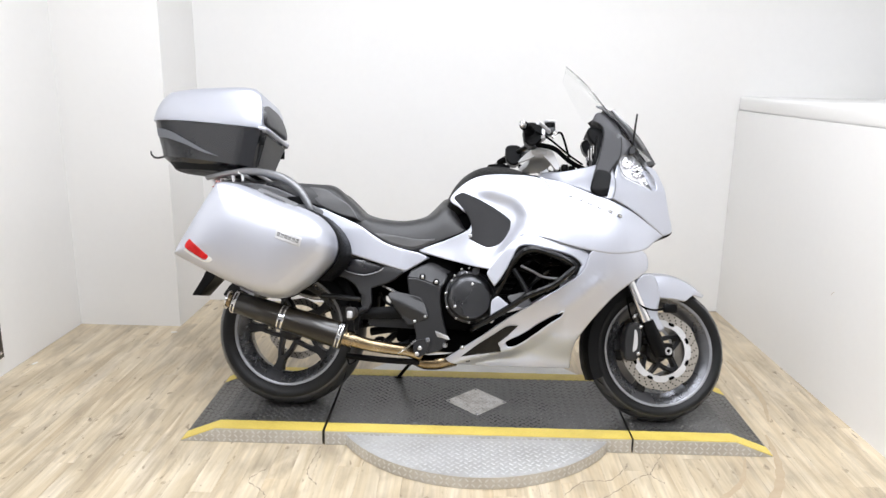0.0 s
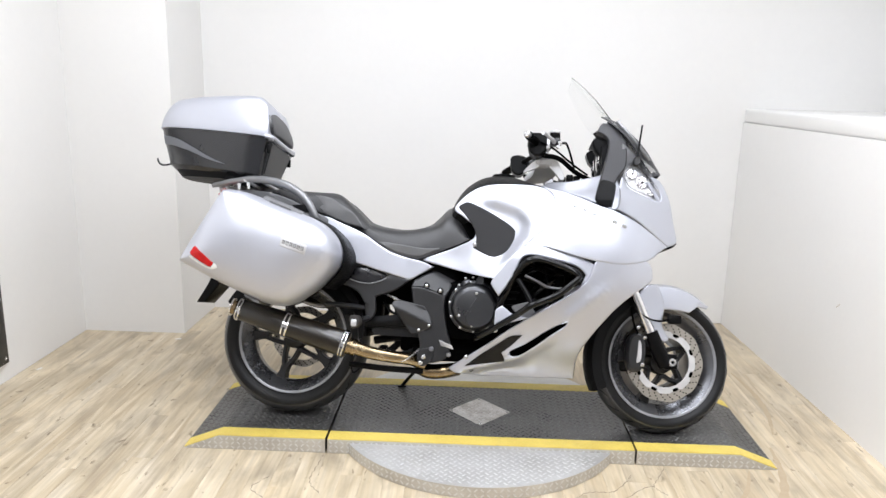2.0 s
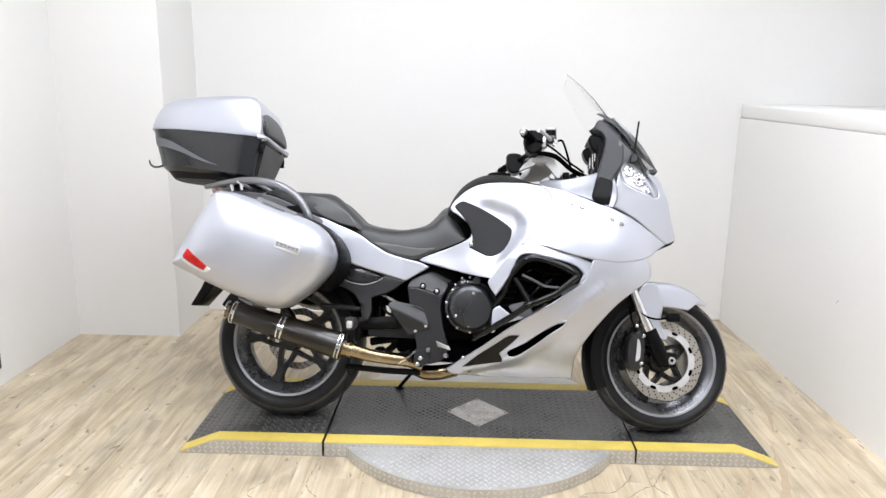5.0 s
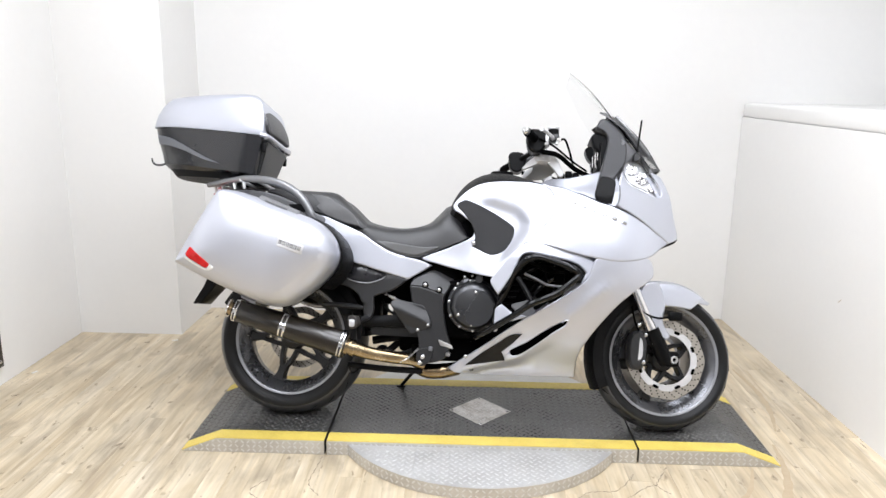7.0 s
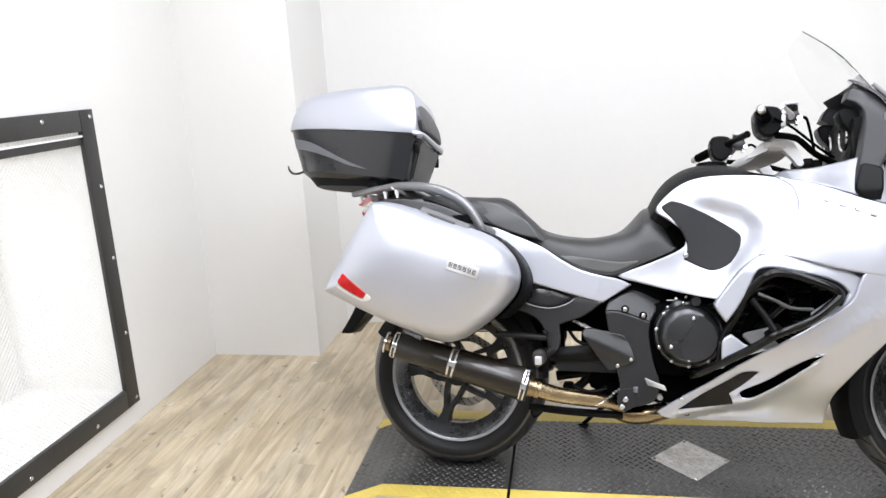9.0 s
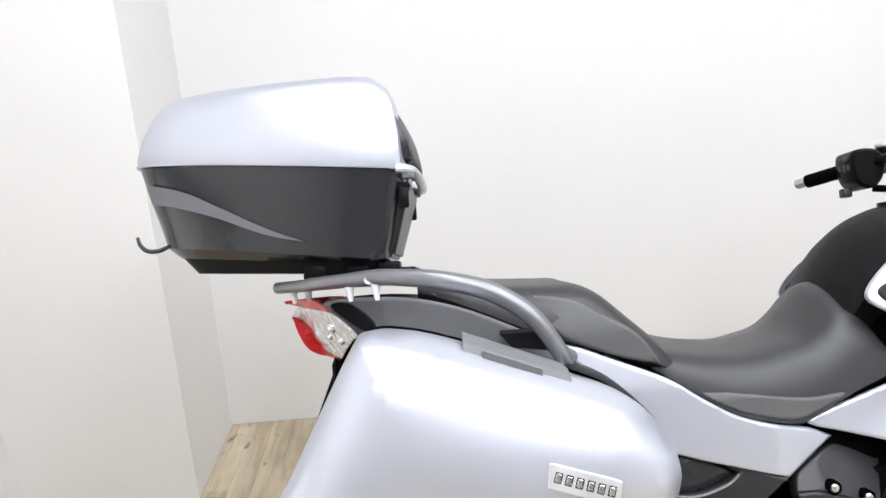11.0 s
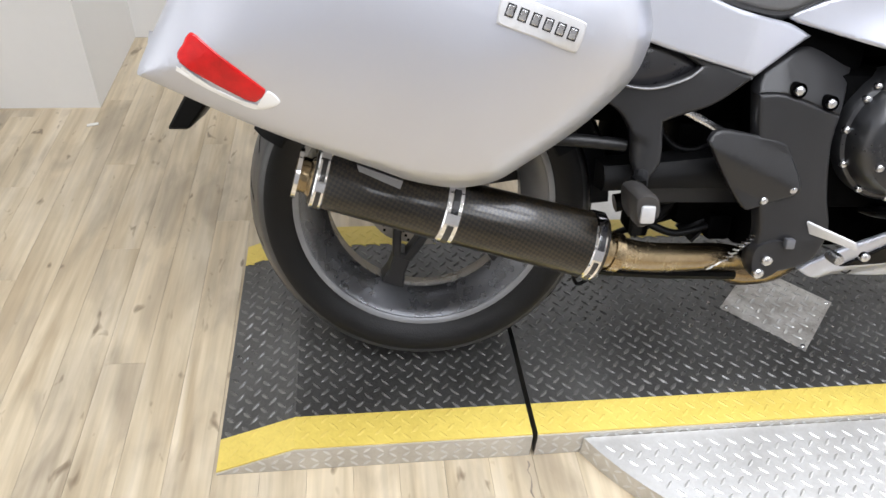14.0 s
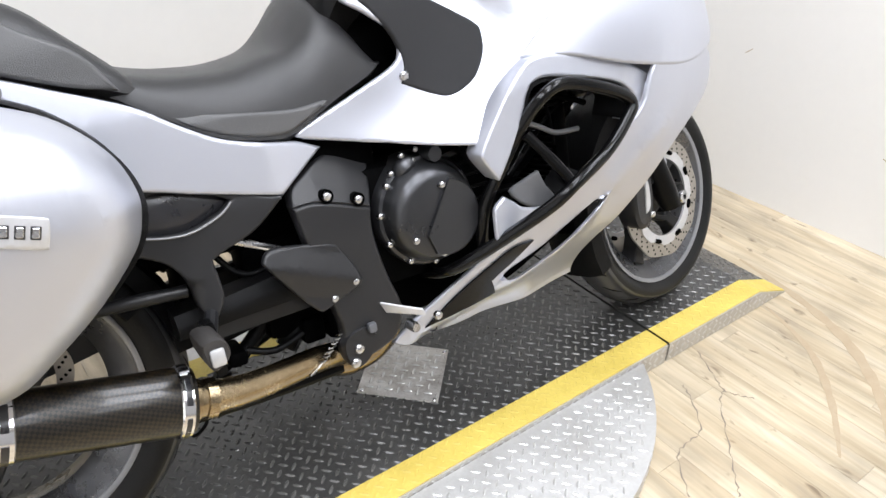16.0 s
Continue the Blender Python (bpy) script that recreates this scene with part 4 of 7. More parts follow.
def fork_leg(s):
    bm = bmesh.new()
    foot = Vector((AX + 0.012, s * 0.102, AZ))
    up = RAKE
    a = foot + Vector((-0.030, 0, 0.0))
    tube(bm, [a + up * -0.02, a + up * 0.03, a + up * 0.13], [0.026, 0.031, 0.029], 16, True, 2)
    box(bm, foot.x - 0.030, foot.x + 0.026, foot.y - 0.018, foot.y + 0.018, foot.z - 0.030, foot.z + 0.034, 0.010)
    leg = bpart("fork_lower", bm, SATIN, bike)
    bm = bmesh.new()
    tube(bm, [a + up * 0.11, a + up * 0.34], 0.0215, 16, True, 1)
    bpart("fork_tube", bm, CHROME, leg, "bright fork stanchion")
    bm = bmesh.new()
    tube(bm, [a + up * 0.33, a + up * 0.74], 0.027, 16, True, 1)
    bpart("fork_upper", bm, SATIN, leg)
    bm = bmesh.new()
    lathe(bm, [(0.0075, -0.012), (0.015, -0.012), (0.017, -0.008), (0.017, 0.0), (0.0075, 0.0)], 20, (foot.x, foot.y + (-0.018 if s < 0 else 0.030), foot.z), closed=True)
    bpart("axle_nut", bm, STEEL, leg)
    # caliper behind the leg
    bm = bmesh.new()
    cx, cz = AX - 0.128, AZ + 0.035
    pts = [(cx - 0.030, cz - 0.070), (cx + 0.012, cz - 0.078), (cx + 0.034, cz - 0.030), (cx + 0.036, cz + 0.045), (cx + 0.012, cz + 0.078), (cx - 0.024, cz + 0.060), (cx - 0.038, cz)]
    y0 = s * 0.050
    pillow(bm, pts, [(y0, 0.9), (s * 0.058, 1.0), (s * 0.104, 1.0), (s * 0.112, 0.86)], 4)
    bpart("brake_caliper", bm, GREY, leg, "dark grey brake caliper")
    bolts("caliper_bolt", [(bx, s * 0.113 if s < 0 else s * 0.106, bz) for bx, bz in ((cx + 0.030, cz + 0.060), (cx + 0.062, cz + 0.030), (cx + 0.020, cz - 0.050), (cx + 0.002, cz + 0.100))], 0.009, 0.007, STEEL, leg)
    bm = bmesh.new()
    pillow(bm, [(cx - 0.004, cz - 0.045), (cx + 0.016, cz - 0.030), (cx + 0.018, cz + 0.030), (cx + 0.006, cz + 0.050), (cx, cz)], [(s * 0.110, 1), (s * 0.1155, 0.85)], 4)
    bpart("caliper_bridge", bm, BRACKET, leg)
    bm = bmesh.new()
    box(bm, cx + 0.03, cx + 0.11, s * 0.1 - 0.008, s * 0.1 + 0.008, cz + 0.02, cz + 0.055, 0.006)
    bpart("caliper_lug", bm, SATIN, leg)
    return leg


for s in (-1, 1):
    front.append(fork_leg(s))
bm = bmesh.new()
cylinder(bm, (AX + 0.012, -0.09, AZ), (AX + 0.012, 0.09, AZ), 0.012, 14)
front.append(bpart("front_axle", bm, STEEL, bike))

# front mudguard: a hood over the tyre with cheeks reaching down to the fork legs
bm = bmesh.new()
rings = []
for k in range(15):
    a = radians(52 + (107 - 52) * k / 14)
    r = 0.312 + 0.014 * math.sin(math.pi * k / 22)
    wd = 0.070 + 0.016 * math.sin(math.pi * min(0.55, k / 18))
    dr = 0.05 + 0.055 * math.sin(math.pi * min(k, 10) / 20) ** 0.7
    if k < 3:
        dr *= 0.35 + 0.3 * k / 3
    row = []
    sec = [(-1.0, -dr), (-1.02, -dr * 0.5), (-0.9, -0.014), (-0.55, 0.0), (0, 0.006), (0.55, 0.0), (0.9, -0.014), (1.02, -dr * 0.5), (1.0, -dr)]
    for u, d in sec:
        row.append((AX + (r + d) * math.cos(a), u * wd, AZ + (r + d) * math.sin(a)))
    for u, d in sec[::-1]:
        row.append((AX + (r + d - 0.004) * math.cos(a), u * (wd - 0.004), AZ + (r + d - 0.004) * math.sin(a)))
    rings.append(row)
loft(bm, rings)
mud = bpart("front_mudguard", bm, SILVER, bike, "silver painted front mudguard")
front.append(mud)
cheek = [(1.438, 0.540), (1.458, 0.595), (1.485, 0.607), (1.52, 0.60), (1.545, 0.52), (1.535, 0.44), (1.562, 0.385), (1.535, 0.37), (1.49, 0.42)]
for s in (-1, 1):
    bm = panel_mesh(cheek, lambda x, z: 0.094 + 0.02 * max(0, 0.5 - z), 0.005, 0.006, 0.02)
    if s > 0:
        bm = flipped(bm)
    bsolid("mudguard_cheek", bm, SILVER, mud, angle=50)
# black rear part of the mudguard
bm = bmesh.new()
rings = []
for k in range(11):
    a = radians(106 + (205 - 106) * k / 10)
    r = 0.316
    row = []
    for u, d in ((-1, -0.05), (-0.95, -0.012), (-0.5, 0.0), (0.5, 0.0), (0.95, -0.012), (1, -0.05)):
        row.append((AX + (r + d) * math.cos(a), u * 0.074, AZ + (r + d) * math.sin(a)))
    for u, d in ((1, -0.05), (0.95, -0.012), (0.5, 0.0), (-0.5, 0.0), (-0.95, -0.012), (-1, -0.05)):
        row.append((AX + (r + d - 0.004) * math.cos(a), u * 0.070, AZ + (r + d - 0.004) * math.sin(a)))
    rings.append(row)
loft(bm, rings)
bpart("mudguard_rear", bm, MATTE, mud, "black plastic rear mudguard extension")
# sensor block and hose by the fork leg
bm = bmesh.new()
box(bm, 1.550, 1.606, -0.124, -0.100, 0.446, 0.484, 0.008)
bpart("hose_clamp", bm, SATIN, mud)
bm = bmesh.new()
tube(bm, [(1.425, -0.10, 0.56), (1.435, -0.115, 0.49), (1.47, -0.122, 0.462), (1.52, -0.120, 0.455), (1.565, -0.116, 0.468)], 0.0042, 8)
tube(bm, [(1.405, -0.09, 0.50), (1.410, -0.11, 0.44), (1.425, -0.115, 0.40)], 0.004, 8)
bpart("brake_hose", bm, INKY, mud)
for ob in front:
    ob.matrix_basis = Matrix.Translation((0.009, 0.022, 0.004)) @ STEER @ ob.matrix_basis

FIT[0] = True
# ---- dark core: engine, gearbox, radiator, frame, so gaps see machinery; near-black paints their shade
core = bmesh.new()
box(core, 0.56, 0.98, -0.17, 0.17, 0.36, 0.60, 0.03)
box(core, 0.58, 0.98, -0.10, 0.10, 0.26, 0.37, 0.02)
engine = bpart("engine_block", core, INKY, bike, "engine block, near-black for the shade in the gaps")
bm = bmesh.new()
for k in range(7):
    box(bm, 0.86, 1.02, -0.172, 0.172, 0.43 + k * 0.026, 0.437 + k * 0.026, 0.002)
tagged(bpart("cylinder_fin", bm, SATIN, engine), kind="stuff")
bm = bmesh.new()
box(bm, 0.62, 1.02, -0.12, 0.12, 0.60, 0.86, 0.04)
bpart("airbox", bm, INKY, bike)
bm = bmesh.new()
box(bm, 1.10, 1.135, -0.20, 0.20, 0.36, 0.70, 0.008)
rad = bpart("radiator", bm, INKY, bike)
bm = bmesh.new()
for k in range(26):
    box(bm, 1.094, 1.100, -0.19, 0.19, 0.375 + k * 0.0122, 0.3785 + k * 0.0122)
tagged(bpart("radiator_fin", bm, SATIN, rad), kind="stuff")
bm = bmesh.new()
tube(bm, [(1.06, -0.16, 0.68), (1.00, -0.17, 0.60), (0.95, -0.16, 0.50), (0.93, -0.15, 0.40)], 0.018, 12)
bpart("coolant_hose", bm, INKY, rad)
bm = bmesh.new()
tube(bm, [(1.13, -0.15, 0.72), (1.02, -0.185, 0.66), (0.90, -0.17, 0.60), (0.78, -0.12, 0.56)], 0.016, 10)
tube(bm, [(1.15, -0.16, 0.66), (1.06, -0.19, 0.60), (0.98, -0.18, 0.52)], 0.014, 10)
both("frame_tube", bm, BARBLK)
bm = bmesh.new()
tube(bm, [(1.0, -0.19, 0.68), (1.08, -0.20, 0.645), (1.18, -0.21, 0.655)], 0.008, 8)
tube(bm, [(0.97, -0.19, 0.62), (1.06, -0.2, 0.60)], 0.006, 8)
bpart("wiring_loom", bm, SATIN, rad)
bm = bmesh.new()
lathe(bm, [(0, -0.006), (0.018, -0.006), (0.024, 0.0), (0.024, 0.02), (0, 0.02)], 18, (1.165, -0.215, 0.668))
bpart("horn", bm, GREY, rad)
# subframe and under-seat: near-black blocks fill the gaps with painted shade
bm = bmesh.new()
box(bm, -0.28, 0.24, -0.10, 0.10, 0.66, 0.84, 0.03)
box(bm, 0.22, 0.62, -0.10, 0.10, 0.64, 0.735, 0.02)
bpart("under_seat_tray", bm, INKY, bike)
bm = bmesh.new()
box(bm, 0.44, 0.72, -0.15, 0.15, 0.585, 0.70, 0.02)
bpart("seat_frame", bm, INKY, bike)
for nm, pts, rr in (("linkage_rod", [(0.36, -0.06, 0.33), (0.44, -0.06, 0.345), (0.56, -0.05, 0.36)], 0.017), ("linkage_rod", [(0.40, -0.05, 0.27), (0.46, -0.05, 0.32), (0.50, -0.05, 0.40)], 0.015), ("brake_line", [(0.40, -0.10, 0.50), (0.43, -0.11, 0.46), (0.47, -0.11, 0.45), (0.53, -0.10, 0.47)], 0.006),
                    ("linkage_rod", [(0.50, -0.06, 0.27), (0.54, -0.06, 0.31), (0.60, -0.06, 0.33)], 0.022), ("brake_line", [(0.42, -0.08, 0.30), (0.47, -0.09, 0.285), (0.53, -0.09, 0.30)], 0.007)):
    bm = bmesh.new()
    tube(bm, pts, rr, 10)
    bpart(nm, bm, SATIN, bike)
# added near-black blocks painting the shade between the linkage parts
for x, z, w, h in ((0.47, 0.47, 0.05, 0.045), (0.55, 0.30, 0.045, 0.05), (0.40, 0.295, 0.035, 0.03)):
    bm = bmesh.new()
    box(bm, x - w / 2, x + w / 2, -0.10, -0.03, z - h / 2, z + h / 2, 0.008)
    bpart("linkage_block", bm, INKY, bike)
# boxes round the linkage, near-black to fill its gaps with painted shade
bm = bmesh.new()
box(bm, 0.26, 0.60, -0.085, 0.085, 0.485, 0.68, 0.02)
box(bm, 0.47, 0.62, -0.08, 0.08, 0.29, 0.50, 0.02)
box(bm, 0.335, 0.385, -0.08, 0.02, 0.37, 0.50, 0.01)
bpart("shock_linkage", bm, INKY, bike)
# swinging arm
bm = bmesh.new()
for s in (-1, 1):
    loft(bm, [[(0.62, s * 0.10 + a, 0.39 + b) for a, b in ((-0.02, -0.035), (0.02, -0.035), (0.02, 0.035), (-0.02, 0.035))],
              [(0.36, s * 0.115 + a, 0.385 + b) for a, b in ((-0.022, -0.03), (0.022, -0.03), (0.022, 0.035), (-0.022, 0.035))],
              [(0.0, s * 0.115 + a, 0.315 + b) for a, b in ((-0.015, -0.025), (0.015, -0.025), (0.015, 0.025), (-0.015, 0.025))]] if s > 0 else
         [[(0.62, s * 0.10 + a, 0.39 + b) for a, b in ((-0.02, -0.035), (0.02, -0.035), (0.02, 0.035), (-0.02, 0.035))],
          [(0.36, s * 0.115 + a, 0.39 + b) for a, b in ((-0.022, -0.03), (0.022, -0.03), (0.022, 0.035), (-0.022, 0.035))]])
bmesh.ops.bevel(bm, geom=bm.edges[:], offset=0.008, segments=2, affect="EDGES")
bpart("swinging_arm", bm, GREY, bike)
# inner rear mudguard over the tyre
bm = bmesh.new()
rings = []
for k in range(17):
    a = radians(28 + (150 - 28) * k / 16)
    row = []
    for r0, w0 in ((0.322, 0.105), (0.318, 0.101)):
        sec = ((-1, -0.05), (-0.97, -0.02), (-0.8, 0), (0, 0.004), (0.8, 0), (0.97, -0.02), (1, -0.05))
        row += [((r0 + d) * math.cos(a), u * w0, 0.304 + (r0 + d) * math.sin(a)) for u, d in (sec if r0 > 0.32 else sec[::-1])]
    rings.append(row)
loft(bm, rings)
bpart("rear_hugger", bm, MATTE, bike, "black plastic rear hugger")

# ---- clutch cover
CC = (0.781, 0.500)
bm = bmesh.new()
lathe(bm, [(0.0, -0.246), (0.066, -0.246), (0.078, -0.243), (0.087, -0.233), (0.093, -0.216), (0.096, -0.203), (0.102, -0.201), (0.106, -0.195), (0.106, -0.14), (0.0, -0.14)], 56, (CC[0], 0, CC[1]))
cover = bpart("clutch_cover", bm, CLUTCH, engine, "dark grey round clutch cover")
bm = bmesh.new()
# raised cap on the cover, cut off along a slanting line
pts = []
for k in range(25):
    a = radians(-118 + 196 * k / 24)
    pts.append((CC[0] + 0.012 + 0.070 * math.cos(a), CC[1] - 0.006 + 0.072 * math.sin(a)))
pts.append((CC[0] - 0.034, CC[1] - 0.032))
loft(bm, [[(x, -0.240, z) for x, z in pts], [(x, -0.2505, z) for x, z in pts], [(CC[0] + (x - CC[0]) * 0.96, -0.253, CC[1] + (z - CC[1]) * 0.96) for x, z in pts]])
bpart("cover_cap", bm, CLUTCH, cover)
bolts("cover_bolt", [(0.777, -0.2475, 0.428), (0.843, -0.244, 0.455), (0.844, -0.244, 0.521), (0.790, -0.253, 0.556), (0.724, -0.247, 0.466)], 0.0068, 0.005, STEEL, cover)
bolts("cover_bolt", [(CC[0] + 0.0995 * math.cos(radians(a)), -0.203, CC[1] + 0.0995 * math.sin(radians(a))) for a in (100, 140, 172, 205, 238, 270, 305, 338)], 0.0068, 0.006, STEEL, cover)
bm = bmesh.new()
tube(bm, [(0.735, -0.19, 0.575), (0.742, -0.205, 0.590), (0.760, -0.207, 0.600)], [0.014, 0.017, 0.012], 10)
lathe(bm, [(0, -0.228), (0.014, -0.228), (0.016, -0.222), (0.016, -0.19), (0, -0.19)], 14, (0.800, 0, 0.606))
bpart("oil_filler", bm, CLUTCH, cover)
bolts("filler_bolt", [(0.716, -0.205, 0.585), (0.742, -0.205, 0.612), (0.772, -0.205, 0.618)], 0.006, 0.006, STEEL, cover)
cover.location.y = 0.006

# ---- frame plate and heel guard ahead of the swinging arm
FIT[0] = False
plate_up = [(0.522, 0.556, "c"), (0.529, 0.579), (0.544, 0.594), (0.616, 0.628), (0.690, 0.628), (0.705, 0.610, "c"), (0.676, 0.545), (0.664, 0.524, "c"), (0.571, 0.555)]
plate_low = [(0.522, 0.5555, "c"), (0.571, 0.5545), (0.664, 0.5235, "c"), (0.660, 0.486), (0.664, 0.447), (0.676, 0.387), (0.693, 0.327), (0.682, 0.285), (0.657, 0.263), (0.590, 0.249), (0.567, 0.267), (0.569, 0.321), (0.557, 0.377), (0.548, 0.431), (0.535, 0.485)]
panel("frame_plate", plate_low, lambda x, z: 0.205 - 0.10 * max(0, x - 0.64), GREY, "dark grey cast frame plate", thick=0.03, cell=0.03)
fpu = panel("frame_plate_top", plate_up, lambda x, z: 0.205 - 0.62 * max(0, z - 0.552 + 0.33 * max(0, x - 0.571)) - 0.10 * max(0, x - 0.64), GREY, "dark grey upper frame plate sloping inwards", thick=0.03, cell=0.03)
for x, z in ((0.585, 0.563), (0.642, 0.544)):
    bm = bmesh.new()
    lathe(bm, [(0.0, -0.2010), (0.0105, -0.2010), (0.0115, -0.2055), (0.0125, -0.2055), (0.0125, -0.190)], 18, (x, 0, z))
    bpart("bolt_cup", bm, INKY, fpu)
bolts("frame_bolt", [(0.585, -0.2045, 0.563), (0.642, -0.2045, 0.544)], 0.0085, 0.006, STEEL, fpu)
heel = [(0.449, 0.486), (0.469, 0.500), (0.523, 0.492), (0.576, 0.481), (0.590, 0.469), (0.609, 0.432), (0.616, 0.405), (0.606, 0.392), (0.576, 0.377), (0.550, 0.367), (0.530, 0.368), (0.489, 0.420), (0.453, 0.472)]
hg = panel("heel_guard", heel, lambda x, z: 0.206 + 0.014 * max(0, 1 - abs(z - 0.469 + 0.43 * (x - 0.462)) / 0.045), GREY, "dark grey heel guard", thick=0.008, cell=0.009)
bolts("guard_bolt", [(0.604, -0.214, 0.404), (0.562, -0.206, 0.382)], 0.0075, 0.006, STEEL, hg)
# peg hanger below, rider peg
bm = bmesh.new()
pillow(bm, [(0.566, 0.300), (0.606, 0.312), (0.628, 0.290), (0.612, 0.254), (0.580, 0.238), (0.562, 0.262)], [(-0.17, 0.95), (-0.178, 1), (-0.204, 1), (-0.210, 0.94)], 4)
hang = bpart("peg_hanger", bm, GREY, bike)
bolts("hanger_bolt", [(0.587, -0.211, 0.276), (0.576, -0.211, 0.252)], 0.010, 0.007, STEEL, hang)
bm = bmesh.new()
box(bm, 0.610, 0.626, -0.222, -0.208, 0.300, 0.318, 0.003)
bpart("reflector_tab", bm, FLASH, hang, "pale square tab")
bm = bmesh.new()
loft(bm, [[(0.645, -0.205, 0.345), (0.655, -0.205, 0.322), (0.659, -0.205, 0.324), (0.649, -0.205, 0.347)], [(0.668, -0.232, 0.338), (0.676, -0.232, 0.320), (0.680, -0.232, 0.322), (0.672, -0.232, 0.340)], [(0.700, -0.262, 0.328), (0.706, -0.262, 0.314), (0.710, -0.262, 0.316), (0.704, -0.262, 0.330)]])
bmesh.ops.bevel(bm, geom=bm.edges[:], offset=0.001, segments=1, affect="EDGES")
bpart("brake_pedal", bm, BRACKET, bike, "bare aluminium strip pedal")
bm = bmesh.new()
lathe(bm, [(0, -0.016), (0.008, -0.016), (0.010, -0.010), (0.010, 0.012), (0, 0.012)], 14, (0.690, -0.235, 0.292))
bpart("pedal_pivot", bm, STEEL, hang)
# passenger hanger, scoop and peg
hanger = [(0.216, 0.594), (0.259, 0.657), (0.358, 0.636), (0.426, 0.616), (0.483, 0.590), (0.513, 0.583, "c"), (0.456, 0.539), (0.399, 0.518), (0.375, 0.508, "c"), (0.378, 0.443), (0.354, 0.412), (0.337, 0.438), (0.331, 0.478), (0.308, 0.518), (0.268, 0.543), (0.225, 0.556), (0.206, 0.572)]
oval = [(0.248, 0.593), (0.267, 0.621), (0.302, 0.631), (0.365, 0.627), (0.424, 0.596, "c"), (0.399, 0.579), (0.344, 0.563), (0.280, 0.573)]


def hanger_y(x, z):
    """The hanger's arm folds back behind a ridge that runs down to the peg."""
    ridge = 0.349 - 1.3 * max(0, z - 0.475) - 6.0 * max(0, z - 0.475) ** 2
    return 0.200 + 0.05 * max(0, 0.52 - z) - 0.15 * max(0, z - 0.58) - 0.75 * max(0, min(0.02, ridge - x)) * (1 if z < 0.56 else 0)


ph = panel("passenger_hanger", hanger, hanger_y, GREY, "dark grey passenger peg hanger", thick=0.018, cell=0.012, holes=(oval,))
bm = bmesh.new()
pillow(bm, [(0.240, 0.593), (0.262, 0.628), (0.302, 0.640), (0.365, 0.636), (0.434, 0.597), (0.399, 0.570), (0.344, 0.553), (0.275, 0.564)], [(-0.150, 0.9), (-0.172, 1.0), (-0.182, 0.86), (-0.188, 0.6), (-0.190, 0.25)], 5)
both("side_scoop", bm, BADGE, "glossy black side scoop")
bm = bmesh.new()
tube(bm, [(0.250, -0.201, 0.588), (0.280, -0.203, 0.571), (0.344, -0.204, 0.561), (0.399, -0.203, 0.576), (0.424, -0.201, 0.594)], 0.0022, 8)
bpart("scoop_lip", bm, RAILGREY, ph, "light edge of the scoop")
bm = bmesh.new()
pillow(bm, [(0.301, 0.424), (0.332, 0.426), (0.340, 0.395), (0.311, 0.378)], [(-0.255, 0.85), (-0.26, 1), (-0.326, 1), (-0.332, 0.85)], 4)
pp = bpart("passenger_peg", bm, PEGRUB, bike, "folded brown-grey rubber passenger foot peg")
bm = bmesh.new()
box(bm, 0.309, 0.331, -0.338, -0.331, 0.386, 0.414, 0.004)
bpart("peg_plate", bm, BRACKET, pp, "pale peg end plate")
bm = bmesh.new()
loft(bm, [[(0.322, -0.262, 0.430), (0.338, -0.262, 0.430), (0.338, -0.235, 0.430), (0.322, -0.235, 0.430)], [(0.328, -0.262, 0.385), (0.346, -0.262, 0.388), (0.346, -0.235, 0.388), (0.328, -0.235, 0.385)], [(0.328, -0.255, 0.335), (0.344, -0.255, 0.338), (0.344, -0.24, 0.338), (0.328, -0.24, 0.335)]])
bpart("exhaust_hanger", bm, SATIN, bike)
bm = bmesh.new()
tube(bm, [(0.354, -0.19, 0.424), (0.340, -0.23, 0.414), (0.326, -0.26, 0.406)], 0.012, 10)
bpart("peg_pivot", bm, GREY, pp)
bm = bmesh.new()
loft(bm, [[(x, -0.165, z0 + 0.010), (x, -0.172, z0 + 0.024), (x, -0.172, z1 - 0.018), (x, -0.160, z1), (x, -0.095, z1), (x, -0.090, z0)] for x, z0, z1 in ((0.30, 0.372, 0.424), (0.40, 0.378, 0.432), (0.52, 0.380, 0.446), (0.60, 0.376, 0.452))])
bpart("swinging_arm", bm, MATTE, bike, "black swinging arm")
# inner guard over the front of the rear tyre
bm = bmesh.new()
rows = []
for k in range(12):
    a = radians(4 + 82 * k / 11)
    rows.append([(0.007 + (0.334 + d) * math.cos(a), u * 0.108, 0.321 + (0.334 + d) * math.sin(a)) for u, d in ((-1, -0.040), (-0.96, -0.008), (-0.6, 0.004), (0.6, 0.004), (0.96, -0.008), (1, -0.040), (0.94, -0.040), (0.90, -0.012), (-0.90, -0.012), (-0.94, -0.040))])
loft(bm, rows)
bpart("tyre_guard", bm, SATIN, bike, "black plastic guard over the rear tyre")
bm = bmesh.new()
tube(bm, [(0.16, -0.15, 0.470), (0.24, -0.16, 0.468), (0.33, -0.165, 0.462)], 0.011, 12)
bpart("guard_stay", bm, GREY, bike)
bm = bmesh.new()
tube(bm, [(0.400, -0.15, 0.530), (0.44, -0.155, 0.512), (0.50, -0.155, 0.483)], 0.007, 10)
bpart("stay_bar", bm, STEEL, bike)
FIT[0] = True

# ---- exhaust
FIT[0] = False
bm = bmesh.new()
A, B = Vector((-0.172, -0.270, 0.432)), Vector((0.280, -0.234, 0.307))
ax = (B - A).normalized()
upv = Vector((0, 0, 1))
upv = (upv - ax * upv.dot(ax)).normalized()
sid = ax.cross(upv)


